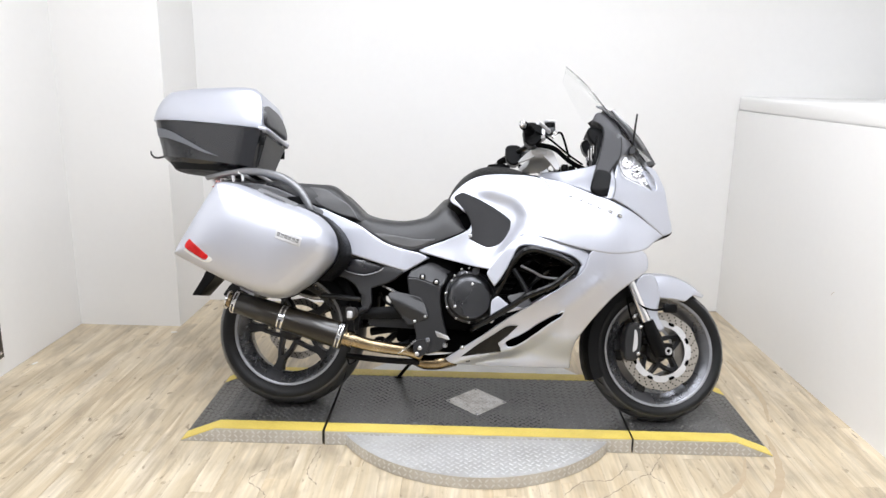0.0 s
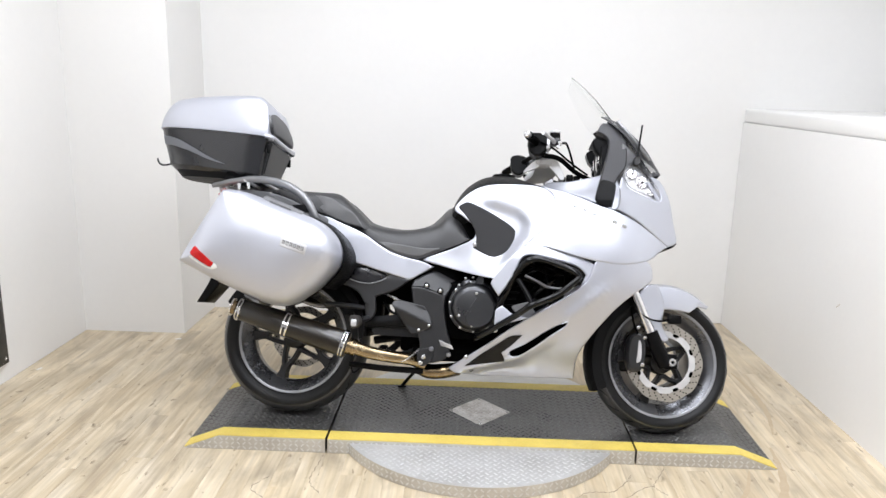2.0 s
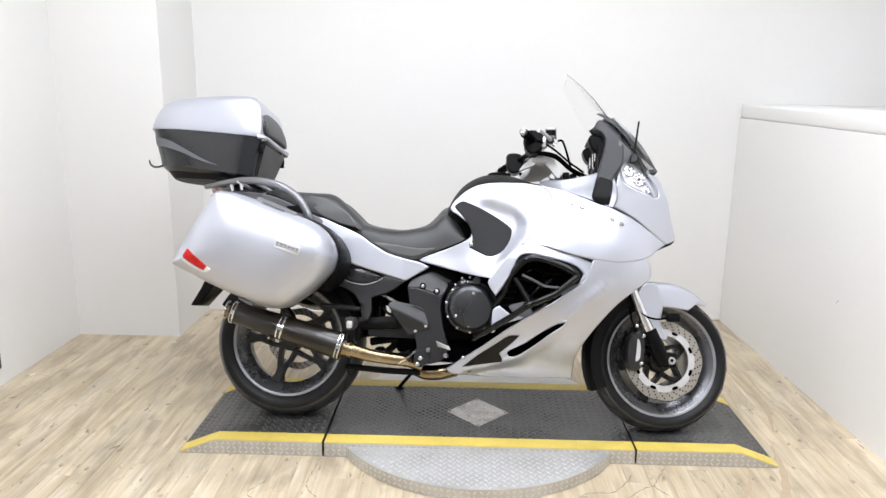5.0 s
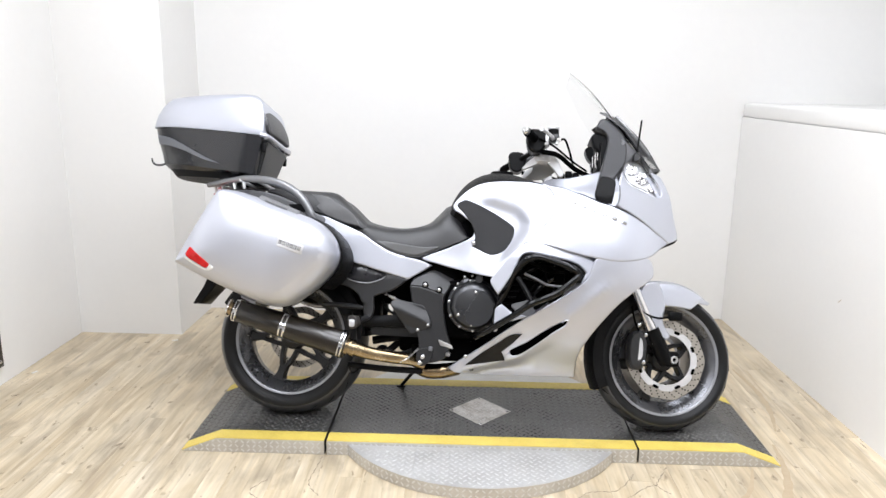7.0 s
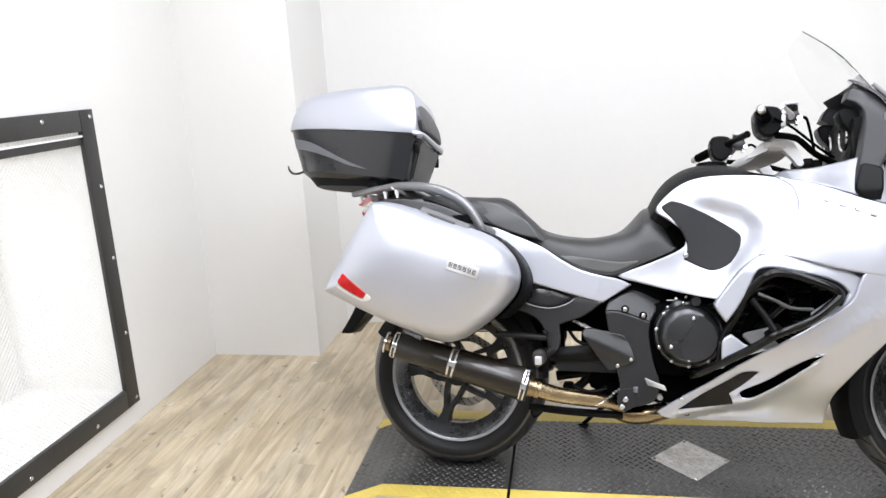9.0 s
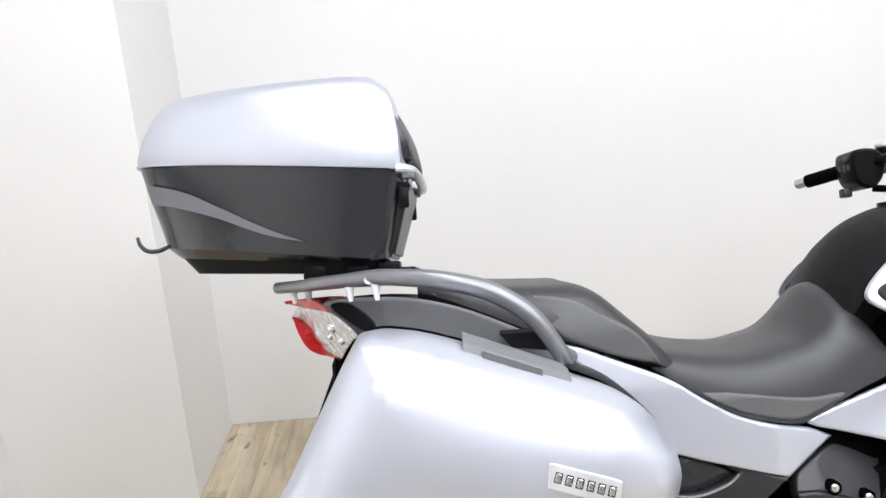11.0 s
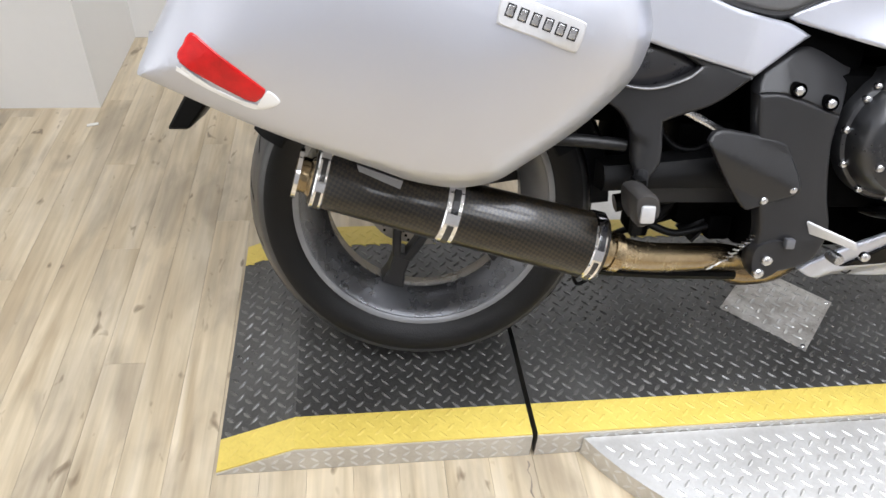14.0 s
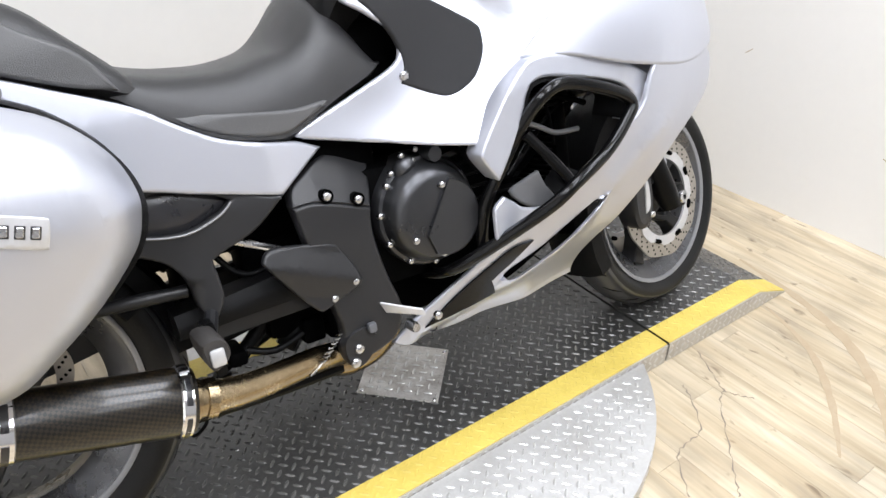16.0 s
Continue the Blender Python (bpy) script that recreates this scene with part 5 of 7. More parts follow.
def oval(c, r, k=1.0):
    """A rounded three-lobed section across the silencer."""
    return [c + (upv * math.cos(a) * r * 1.0 + sid * math.sin(a) * r * 0.92) * (1 + 0.03 * math.cos(3 * a)) * k for a in (2 * math.pi * i / 32 for i in range(32))]


L0 = (B - A).length
loft(bm, [oval(A + ax * d, r) for d, r in ((0.0, 0.040), (0.004, 0.043), (0.20, 0.050), (L0 - 0.02, 0.0545), (L0, 0.052))])
muff = bpart("silencer", bm, CARBON, bike, "carbon-fibre wrapped silencer")
for d, r, w in ((0.012, 0.0455, 0.018), (0.212, 0.0515, 0.026), (L0 - 0.016, 0.0565, 0.020)):
    bm = bmesh.new()
    loft(bm, [oval(A + ax * (d - w / 2), r - 0.001), oval(A + ax * (d - w / 2 + 0.002), r + 0.0015), oval(A + ax * (d + w / 2 - 0.002), r + 0.002), oval(A + ax * (d + w / 2), r - 0.0005)])
    bpart("clamp_band", bm, CHROME, muff, "polished clamp band")
    bm = bmesh.new()
    for a0 in (-0.95, 0.15):
        rows = []
        for i in range(7):
            a = math.pi / 2 + a0 + 0.75 * i / 6
            rr = (upv * math.cos(a) + sid * math.sin(a) * 0.93)
            c = A + ax * d
            rows.append([c - ax * w * 0.2 + rr * (r + 0.0015), c - ax * w * 0.2 + rr * (r + 0.0030), c + ax * w * 0.2 + rr * (r + 0.0032), c + ax * w * 0.2 + rr * (r + 0.0015)])
        loft(bm, rows)
    bpart("band_slot", bm, BADGE, muff)
bm = bmesh.new()
tube(bm, [A - ax * 0.022, A - ax * 0.018, A - ax * 0.006, A + ax * 0.01], [0.030, 0.027, 0.027, 0.040], 24, False, 2)
bpart("tail_outlet", bm, TITAN, muff, "gold-tinted outlet")
bm = bmesh.new()
lathe_pts = [oval(A - ax * 0.025, 0.030), oval(A - ax * 0.025, 0.038), oval(A - ax * 0.019, 0.038), oval(A - ax * 0.019, 0.030)]
loft(bm, lathe_pts, True, False)
bpart("outlet_ring", bm, CHROME, muff)
bm = bmesh.new()
tube(bm, [B - ax * 0.01, B + ax * 0.012, B + ax * 0.03, (0.37, -0.210, 0.281), (0.45, -0.180, 0.268), (0.53, -0.15, 0.258), (0.58, -0.12, 0.240)], [0.036, 0.034, 0.028, 0.026, 0.025, 0.024, 0.024], 20)
lp = bpart("link_pipe", bm, TITAN, muff, "heat-tinted link pipe")
bm = bmesh.new()
c0 = B + ax * 0.022
tube(bm, [c0, c0 + ax * 0.016], 0.0335, 20, True, 1)
bpart("pipe_collar", bm, TITAN, lp)
bm = bmesh.new()
tube(bm, [(0.520 + 0.006 * math.cos(k * 1.3) + 0.0032 * k / 2.2, -0.185 + 0.006 * math.sin(k * 1.3), 0.262 + 0.0030 * k / 2.2) for k in range(44)], 0.0016, 5, True, 1)
tube(bm, [(0.495, -0.187, 0.248), (0.512, -0.187, 0.258), (0.522, -0.185, 0.264)], 0.0018, 5)
bpart("return_spring", bm, STEEL, lp)
bm = bmesh.new()
tube(bm, [(0.555, -0.10, 0.225), (0.60, -0.10, 0.212), (0.66, -0.09, 0.214), (0.72, -0.06, 0.225)], [0.026, 0.031, 0.031, 0.028], 16)
bpart("collector_box", bm, TITAN, bike, "gold-brown exhaust collector")
bm = bmesh.new()
tube(bm, [(0.27, -0.12, 0.225), (0.42, -0.12, 0.215), (0.58, -0.12, 0.212)], 0.013, 10)
tube(bm, [(0.275, -0.12, 0.225), (0.285, -0.125, 0.192), (0.31, -0.125, 0.205), (0.315, -0.12, 0.222)], 0.0035, 6)
bpart("stand_bar", bm, SATIN, bike, "folded black stand bar")
bm = bmesh.new()
tube(bm, [(0.60, 0.10, 0.27), (0.50, 0.22, 0.175), (0.439, 0.309, 0.106)], [0.010, 0.008, 0.008], 10)
box(bm, 0.42, 0.458, 0.293, 0.327, 0.100, 0.106, 0.002)
bpart("side_stand", bm, SATIN, bike, "black side stand")
FIT[0] = True

# ---- seats
def seat_mesh(rows, low=0.02, pommel=9.0):
    """Rows of (x, top z, low z, half width): a padded saddle with rounded shoulders."""
    sm = curve([tuple(r) for r in rows], 4, False)
    rings = []
    for x, zt, zl, w in sm:
        ring = []
        crown = low + 0.085 * smooth((x - pommel) / 0.09)
        for k in range(21):
            u = -1 + 2 * k / 20
            s = abs(u)
            if s > 0.62:
                q = (s - 0.62) / 0.38
                zz = (zt - crown * 0.4) + (zl - zt + crown * 0.4) * q ** 1.7
                yy = (1 if u > 0 else -1) * w * (0.73 + 0.27 * math.sin(min(1, q * 1.15) * math.pi / 2))
            else:
                zz = zt - crown * 0.4 * (s / 0.62) ** 2
                yy = u * w * 0.73 / 0.62
            ring.append((x, yy, zz))
        ring += [(x, w * 0.9, zl - 0.012), (x, -w * 0.9, zl - 0.012)]
        rings.append(ring)
    bm = bmesh.new()
    loft(bm, rings)
    return bm


rider = bpart("rider_seat", seat_mesh([(0.285, 0.848, 0.800, 0.165), (0.33, 0.826, 0.770, 0.184), (0.38, 0.813, 0.738, 0.190), (0.43, 0.807, 0.708, 0.192), (0.48, 0.805, 0.692, 0.192), (0.54, 0.814, 0.684, 0.189),
                                      (0.58, 0.832, 0.696, 0.184), (0.615, 0.866, 0.711, 0.178), (0.645, 0.899, 0.724, 0.173), (0.672, 0.906, 0.735, 0.170), (0.70, 0.886, 0.746, 0.168),
                                      (0.73, 0.842, 0.760, 0.166), (0.750, 0.806, 0.775, 0.160)], 0.02, 0.545), VINYL_TOP, bike, "black vinyl dished rider seat")
bm = seat_mesh([(-0.105, 0.955, 0.940, 0.10), (-0.06, 0.957, 0.930, 0.140), (0.0, 0.953, 0.908, 0.165), (0.06, 0.949, 0.882, 0.180), (0.12, 0.946, 0.858, 0.188), (0.164, 0.943, 0.840, 0.190),
                (0.198, 0.921, 0.828, 0.190), (0.238, 0.884, 0.812, 0.190), (0.28, 0.845, 0.797, 0.186), (0.312, 0.812, 0.785, 0.176)], 0.012)
for v in bm.verts:
    v.co.x += 0.030 * smooth((abs(v.co.y) - 0.02) / 0.11) * smooth((v.co.x - 0.10) / 0.10)
passenger = bpart("passenger_seat", bm, VINYL_TOP, bike, "black vinyl raised passenger seat")
# lighter side facing of the rider seat
facing = [(0.345, 0.772), (0.385, 0.758), (0.43, 0.745), (0.50, 0.733), (0.57, 0.726), (0.63, 0.728), (0.575, 0.700), (0.54, 0.690), (0.48, 0.698), (0.43, 0.714), (0.385, 0.738)]
for s, seat in ((-1, rider), (1, rider)):
    bm = panel_mesh(facing, lambda x, z: 0.1945 - 0.45 * max(0, z - 0.735) - 0.10 * max(0, x - 0.52), 0.004, 0.003, 0.02)
    bsolid("seat_facing", bm if s < 0 else flipped(bm), VINYL, seat, "grained vinyl side facing", angle=50)

# lighter side facing of the passenger seat
FIT[0] = False
pface = [(-0.095, 0.938), (0.010, 0.932), (0.148, 0.917), (0.203, 0.888), (0.267, 0.848), (0.306, 0.792, "c"), (0.238, 0.807), (0.146, 0.842), (0.109, 0.868), (0.008, 0.891)]
for s in (-1, 1):
    bm = panel_mesh(pface, lambda x, z: 0.178 + 0.16 * min(0, x - 0.10) + 0.016 * smooth((x - 0.05) / 0.1) - 0.22 * max(0, z - 0.86), 0.012, 0.003, 0.02)
    bsolid("seat_facing", bm if s < 0 else flipped(bm), VINYL, passenger, "grained vinyl side facing", angle=50)
FIT[0] = True

# ---- tank and upper bodywork
tank_top = bmesh.new()
rows = []
for x, zt, w in curve([(0.664, 0.905, 0.125), (0.690, 0.955, 0.138), (0.730, 1.002, 0.148), (0.790, 1.038, 0.154), (0.860, 1.050, 0.158), (0.930, 1.042, 0.165), (1.00, 1.020, 0.175), (1.07, 1.010, 0.190)], 4, False):
    rows.append([(x, u * w, zt - 0.055 * abs(u) ** 2.2 - (0.03 if abs(u) == 1 else 0)) for u in (-1, -0.97, -0.85, -0.6, -0.3, 0, 0.3, 0.6, 0.85, 0.97, 1)] + [(x, w * 0.8, zt - 0.16), (x, -w * 0.8, zt - 0.16)])
loft(tank_top, rows)
tk = bpart("tank_top", tank_top, MATTE, bike, "black plastic tank top cover")
bm = bmesh.new()
lathe(bm, [(0, 0.0), (0.045, 0.0), (0.050, -0.004), (0.050, -0.02), (0, -0.02)], 28)
cap = bpart("filler_cap", bm, SATIN, tk)
cap.matrix_local = pose(0.875, 0, 1.046, -90, 0, 0)

tank_out = [(0.683, 0.889), (0.712, 0.934), (0.768, 0.976), (0.838, 0.995), (0.950, 0.996), (1.030, 0.986), (1.086, 0.950), (1.094, 0.893), (1.074, 0.838), (1.018, 0.780), (0.960, 0.736), (0.899, 0.680), (0.858, 0.617, "c"),
            (0.772, 0.629), (0.670, 0.650), (0.578, 0.672, "c"), (0.568, 0.686), (0.668, 0.724), (0.752, 0.764), (0.772, 0.789), (0.762, 0.824), (0.722, 0.858)]
RECESS = [(0.670, 0.944), (0.743, 0.945), (0.851, 0.935), (0.945, 0.904), (0.985, 0.867), (0.998, 0.829), (0.987, 0.784), (0.951, 0.732), (0.906, 0.666), (0.863, 0.631), (0.80, 0.60), (0.60, 0.62)]


def tank_y(x, z):
    """The tank side: the body's width, less a scoop that runs round the knee pad."""
    inside, d = False, 9.0
    for k in range(len(RECESS)):
        (x0, z0), (x1, z1) = RECESS[k - 1], RECESS[k]
        if (z0 > z) != (z1 > z) and x < x0 + (z - z0) / (z1 - z0) * (x1 - x0):
            inside = not inside
        if 0 < k < 10:
            t = min(max(((x - x0) * (x1 - x0) + (z - z0) * (z1 - z0)) / ((x1 - x0) ** 2 + (z1 - z0) ** 2), 0), 1)
            d = min(d, math.hypot(x - x0 - t * (x1 - x0), z - z0 - t * (z1 - z0)))
    dip = 0.026 * smooth(d / 0.050) * smooth((x - 0.74) / 0.16) * smooth((z - 0.62) / 0.10) if inside else 0.0
    return halfwidth(x, z) + 0.004 - dip


panel("tank_side", tank_out, tank_y, SILVER, "silver painted tank side panel", cell=0.012)
knee = [(0.700, 0.896), (0.716, 0.914), (0.747, 0.918), (0.842, 0.875), (0.920, 0.823), (0.931, 0.795), (0.921, 0.758), (0.893, 0.719), (0.855, 0.702), (0.822, 0.707), (0.765, 0.735, "c"), (0.776, 0.768), (0.764, 0.815), (0.730, 0.862)]
kp = panel("knee_pad", knee, lambda x, z: tank_y(x, z) + 0.003, KNEE, "stick-on black rubber knee pad", cell=0.03, roll=0.0035, thick=0.008)
bolts("panel_stud", [(0.772, -tank_y(0.772, 0.748) - 0.004, 0.748)], 0.009, 0.004, STEEL, kp)
upfair = [(1.036, 0.984), (1.068, 0.978), (1.125, 0.964), (1.194, 0.937), (1.247, 0.914), (1.301, 0.896), (1.376, 0.861), (1.461, 0.807), (1.520, 0.768, "c"), (1.483, 0.746), (1.443, 0.715), (1.380, 0.697), (1.297, 0.693), (1.170, 0.714), (1.063, 0.742),
          (0.990, 0.748), (0.968, 0.752, "c"), (1.008, 0.790), (1.059, 0.841), (1.079, 0.891), (1.072, 0.950)]
uf = panel("fairing_side", upfair, lambda x, z: halfwidth(x, z) + 0.009, SILVER, "silver painted upper fairing side", cell=0.022, roll=0.0035)
# model lettering stays as plain raised bars
for k in range(6):
    bm = bmesh.new()
    x, z = 1.151 + 0.0365 * k, 0.909 - 0.0138 * k - 0.0002 * k * k
    box(bm, -0.0095, 0.0095, -0.0015, 0.003, -0.0055, 0.0055, 0.001, 1)
    ob = bpart("raised_bar", bm, STEEL, uf)
    hw = halfwidth(x, z) + 0.0135
    ob.matrix_local = pose(*fitted(x, -hw, z), math.degrees(math.atan2(halfwidth(x, z + 0.02) - halfwidth(x, z - 0.02), 0.04)), 20, math.degrees(math.atan2(-(halfwidth(x + 0.02, z) - halfwidth(x - 0.02, z)), 0.04)))
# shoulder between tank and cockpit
# same silver as the fairing; the darker copy paints its shade
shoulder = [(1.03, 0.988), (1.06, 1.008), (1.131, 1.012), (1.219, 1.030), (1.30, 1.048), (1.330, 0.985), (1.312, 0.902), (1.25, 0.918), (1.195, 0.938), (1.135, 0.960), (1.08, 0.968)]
panel("fairing_shoulder", shoulder, lambda x, z: halfwidth(x, z) + 0.004 - 0.40 * max(0, z - 0.95), SHADE, "silver painted fairing shoulder, its shade put into a darker paint", cell=0.022, roll=0.0035)

# ---- lower fairing: four strips round the side opening
lower = [(0.684, 0.243, "c"), (0.768, 0.303), (0.839, 0.355), (0.908, 0.410), (0.968, 0.454), (1.034, 0.497), (1.129, 0.560), (1.203, 0.620), (1.222, 0.664, "c"), (1.236, 0.700), (1.264, 0.720), (1.300, 0.722, "c"), (1.405, 0.712), (1.440, 0.700), (1.455, 0.668), (1.449, 0.630),
         (1.387, 0.582), (1.326, 0.526), (1.265, 0.448), (1.226, 0.384), (1.205, 0.338), (1.198, 0.300), (1.197, 0.262), (1.195, 0.220, "c"), (1.020, 0.222), (0.872, 0.218), (0.773, 0.219), (0.714, 0.226)]
slot = [(0.931, 0.320), (0.938, 0.334), (0.996, 0.368), (1.055, 0.413), (1.108, 0.447), (1.144, 0.462, "c"), (1.134, 0.444), (1.086, 0.410), (1.028, 0.361), (0.975, 0.320), (0.944, 0.310)]


def lower_y(x, z):
    """The lower fairing: the body's width, a little proud of the frame."""
    zl = 0.318 + 0.705 * (x - 0.944)
    lip = 0.0
    if 0.91 < x < 1.15 and z < zl + 0.01:
        lip = 0.026 * math.sin(math.pi * (x - 0.91) / 0.24) ** 0.8 * math.exp(-(max(0, zl - z) / 0.055) ** 2)
    # pressed crease running on from the vent
    t = ((x - 1.120) * 0.745 + (z - 0.452) * 0.667)
    d = abs((z - 0.452) * 0.745 - (x - 1.120) * 0.667)
    crease = 0.010 * max(0, 1 - d / 0.034) * min(1, max(0, t / 0.04)) * min(1, max(0, (0.26 - t) / 0.08))
    # the keel turns under below the inlay
    zb = 0.250 + 0.248 * (x - 0.756)
    tuck = min(0.045, 1.1 * max(0, zb - z)) * smooth((x - 0.70) / 0.07) * smooth((1.04 - x) / 0.14)
    return halfwidth(x, z) + 0.006 + lip + crease - tuck


lf = panel("fairing_lower", lower, lower_y, SILVER, "silver painted lower fairing", cell=0.016, holes=(slot,))
# sheet behind the slot; near-black paints the shade inside it
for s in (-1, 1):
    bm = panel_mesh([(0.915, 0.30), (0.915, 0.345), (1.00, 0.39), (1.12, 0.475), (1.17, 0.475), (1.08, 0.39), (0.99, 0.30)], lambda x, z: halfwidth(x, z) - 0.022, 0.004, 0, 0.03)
    bsolid("vent_shade", bm if s < 0 else flipped(bm), INKY, lf, "near-black sheet painting the shade inside the vent slot")
arrow = [(0.752, 0.257, "c"), (0.815, 0.310), (0.880, 0.357), (0.930, 0.393), (0.975, 0.400, "c"), (0.940, 0.360), (0.898, 0.322, "c"), (0.908, 0.302), (0.912, 0.286, "c"), (0.842, 0.275)]
panel("belly_inlay", arrow, lambda x, z: lower_y(x, z) + 0.005, BARBLK, "glossy black inlay on the belly fairing", cell=0.007, roll=0.0015, thick=0.008)
bm = bmesh.new()
lathe(bm, [(0.0062, 0.0010), (0.0066, 0.0020), (0.0092, 0.0020), (0.0096, -0.003)], 16)
ob = bpart("emblem", bm, BADGE, lf if not isinstance(lf, (tuple, list)) else lf[0], "small round dark emblem")
ob.matrix_local = pose(*fitted(0.781, -lower_y(0.781, 0.2385) - 0.0005, 0.2385), 0, 0, 152)
arch = [(0.849, 0.612), (0.883, 0.662), (0.918, 0.706), (0.953, 0.738), (0.976, 0.750), (1.023, 0.752), (1.121, 0.733), (1.194, 0.710), (1.240, 0.684, "c"), (1.218, 0.632), (1.187, 0.603), (1.199, 0.635), (1.201, 0.649), (1.171, 0.676), (1.105, 0.696), (1.015, 0.713), (0.975, 0.711), (0.956, 0.694), (0.936, 0.648), (0.905, 0.592), (0.877, 0.551, "c"), (0.849, 0.591)]


def arch_y(x, z):
    return 0.306 + 0.06 * (x - 0.87) - 0.12 * max(0, z - 0.70)


ar = panel("fairing_arch", arch, arch_y, SILVER, "silver painted arch over the side opening", cell=0.014, thick=0.045)
lining = [(0.862, 0.606), (0.890, 0.655), (0.922, 0.696), (0.955, 0.724), (0.978, 0.734), (1.023, 0.732), (1.118, 0.711), (1.188, 0.684), (1.216, 0.662, "c"), (1.200, 0.620), (1.182, 0.606), (1.190, 0.632), (1.190, 0.646), (1.165, 0.669), (1.102, 0.688), (1.018, 0.704), (0.984, 0.702), (0.966, 0.688), (0.946, 0.644), (0.915, 0.588), (0.884, 0.556, "c"), (0.862, 0.592)]
for s in (-1, 1):
    bm = panel_mesh(lining, lambda x, z: arch_y(x, z) - 0.010, 0.09, 0, 0.03)
    bsolid("arch_lining", bm if s < 0 else flipped(bm), MATTE, ar, "black inner wall of the arch")
# added backing that closes the see-through gap, in the shaded silver copy
joint = [(1.16, 0.735), (1.25, 0.738), (1.33, 0.735), (1.33, 0.690), (1.25, 0.660), (1.225, 0.655), (1.19, 0.690)]
panel("fairing_joint", joint, lambda x, z: 0.300, SHADE, "grey backing behind the fairing joint", cell=0.04, roll=0)
FIT[0] = False
wing = [(0.866, 0.418, "c"), (0.867, 0.453), (0.871, 0.479), (0.894, 0.496, "c"), (0.912, 0.483), (0.939, 0.464), (0.997, 0.452, "c"), (0.928, 0.431)]
panel("inner_wing", wing, lambda x, z: 0.292, SILVER, "silver inner wing behind the bar", cell=0.012)
wingback = [(0.931, 0.493), (0.970, 0.509), (1.004, 0.518, "c"), (1.018, 0.486), (1.036, 0.462), (1.031, 0.444, "c"), (0.996, 0.446), (0.962, 0.460)]
panel("inner_wing", wingback, lambda x, z: 0.262, TAILGREY, "grey rear face of the inner wing", cell=0.02)
FIT[0] = True
# near-black sheet behind the opening: its inner shade put into colour
shade_sheet = [(0.93, 0.60), (0.965, 0.70), (1.02, 0.708), (1.13, 0.694), (1.235, 0.672), (1.235, 0.640), (1.11, 0.545), (0.98, 0.46), (0.92, 0.47)]
panel("opening_shade", shade_sheet, lambda x, z: 0.14, INKY, cell=0.05, roll=0)
# engine bar: black tube loop standing proud of the opening
FIT[0] = False
bm = bmesh.new()
LOOP = [(0.867, -0.235, 0.393), (0.874, -0.25, 0.474), (0.913, -0.275, 0.555), (0.945, -0.305, 0.624), (0.985, -0.325, 0.668), (1.031, -0.33, 0.68), (1.106, -0.34, 0.66), (1.164, -0.345, 0.635), (1.18, -0.345, 0.616), (1.165, -0.35, 0.598), (1.101, -0.355, 0.545), (1.007, -0.36, 0.501), (0.949, -0.335, 0.46), (0.832, -0.25, 0.385), (0.76, -0.2, 0.324)]
tube(bm, LOOP[:-1] + [(0.795, -0.205, 0.362), (0.78, -0.15, 0.352)], 0.0125, 14)
a, b = both("engine_bar", bm, BARBLK, "black tubular engine bar")
for s, ob in ((-1, a), (1, b)):
    bm = bmesh.new()
    tube(bm, [(0.952, s * 0.30, 0.60), (0.985, s * 0.325, 0.55), (1.013, s * 0.350, 0.497)], 0.0105, 10)
    bpart("bar_stay", bm, SATIN, ob)
    bm = bmesh.new()
    loft(bm, [[(0.98, s * 0.352, 0.474), (1.035, s * 0.356, 0.510), (1.035, s * 0.350, 0.514), (0.98, s * 0.346, 0.478)], [(0.985, s * 0.30, 0.50), (1.02, s * 0.30, 0.53), (1.02, s * 0.295, 0.534), (0.985, s * 0.295, 0.504)]])
    bpart("bar_gusset", bm, SATIN, ob)
bolts("bar_bolt", [(0.872, -0.252, 0.397), (0.758, -0.215, 0.285)], 0.009, 0.007, STEEL, a)
for pts, rr, mt in (([(0.98, -0.24, 0.62), (1.03, -0.245, 0.598), (1.073, -0.24, 0.578), (1.136, -0.235, 0.574)], 0.0055, RAILGREY), ([(1.058, -0.23, 0.655), (1.066, -0.235, 0.60), (1.073, -0.23, 0.553)], 0.004, INKY),
                    ([(1.02, -0.22, 0.66), (1.10, -0.23, 0.645), (1.16, -0.235, 0.622)], 0.006, INKY), ([(1.00, -0.22, 0.55), (1.06, -0.23, 0.61), (1.12, -0.225, 0.64)], 0.004, INKY)):
    bm = bmesh.new()
    tube(bm, pts, rr, 8)
    bpart("wiring_lead", bm, mt, rad)
FIT[0] = True
# belly pan under the engine
bm = bmesh.new()
loft(bm, [[(x, y, z) for y, z in ((-w, 0.272), (-w * 0.8, 0.255), (w * 0.8, 0.255), (w, 0.272), (w * 0.9, 0.30), (-w * 0.9, 0.30))] for x, w in ((0.76, 0.045), (0.9, 0.055), (1.05, 0.050), (1.12, 0.035))])
bpart("belly_pan", bm, INKY, bike)

# ---- nose, headlights, screen, cockpit
nose = [(1.306, 0.916), (1.322, 0.985), (1.340, 1.045), (1.362, 0.996), (1.438, 0.966), (1.490, 0.952), (1.505, 0.964), (1.496, 0.996), (1.460, 1.046), (1.500, 1.035), (1.530, 0.990), (1.548, 0.945), (1.565, 0.873), (1.584, 0.808), (1.578, 0.786), (1.545, 0.772, "c"), (1.481, 0.816), (1.393, 0.872), (1.316, 0.906)]


def nose_w(x, z):
    """The nose narrows to its middle as it runs ahead."""
    return max(0.03, 0.262 - 0.9 * max(0, x - 1.30) ** 1.35 - 0.25 * max(0, z - 0.95))


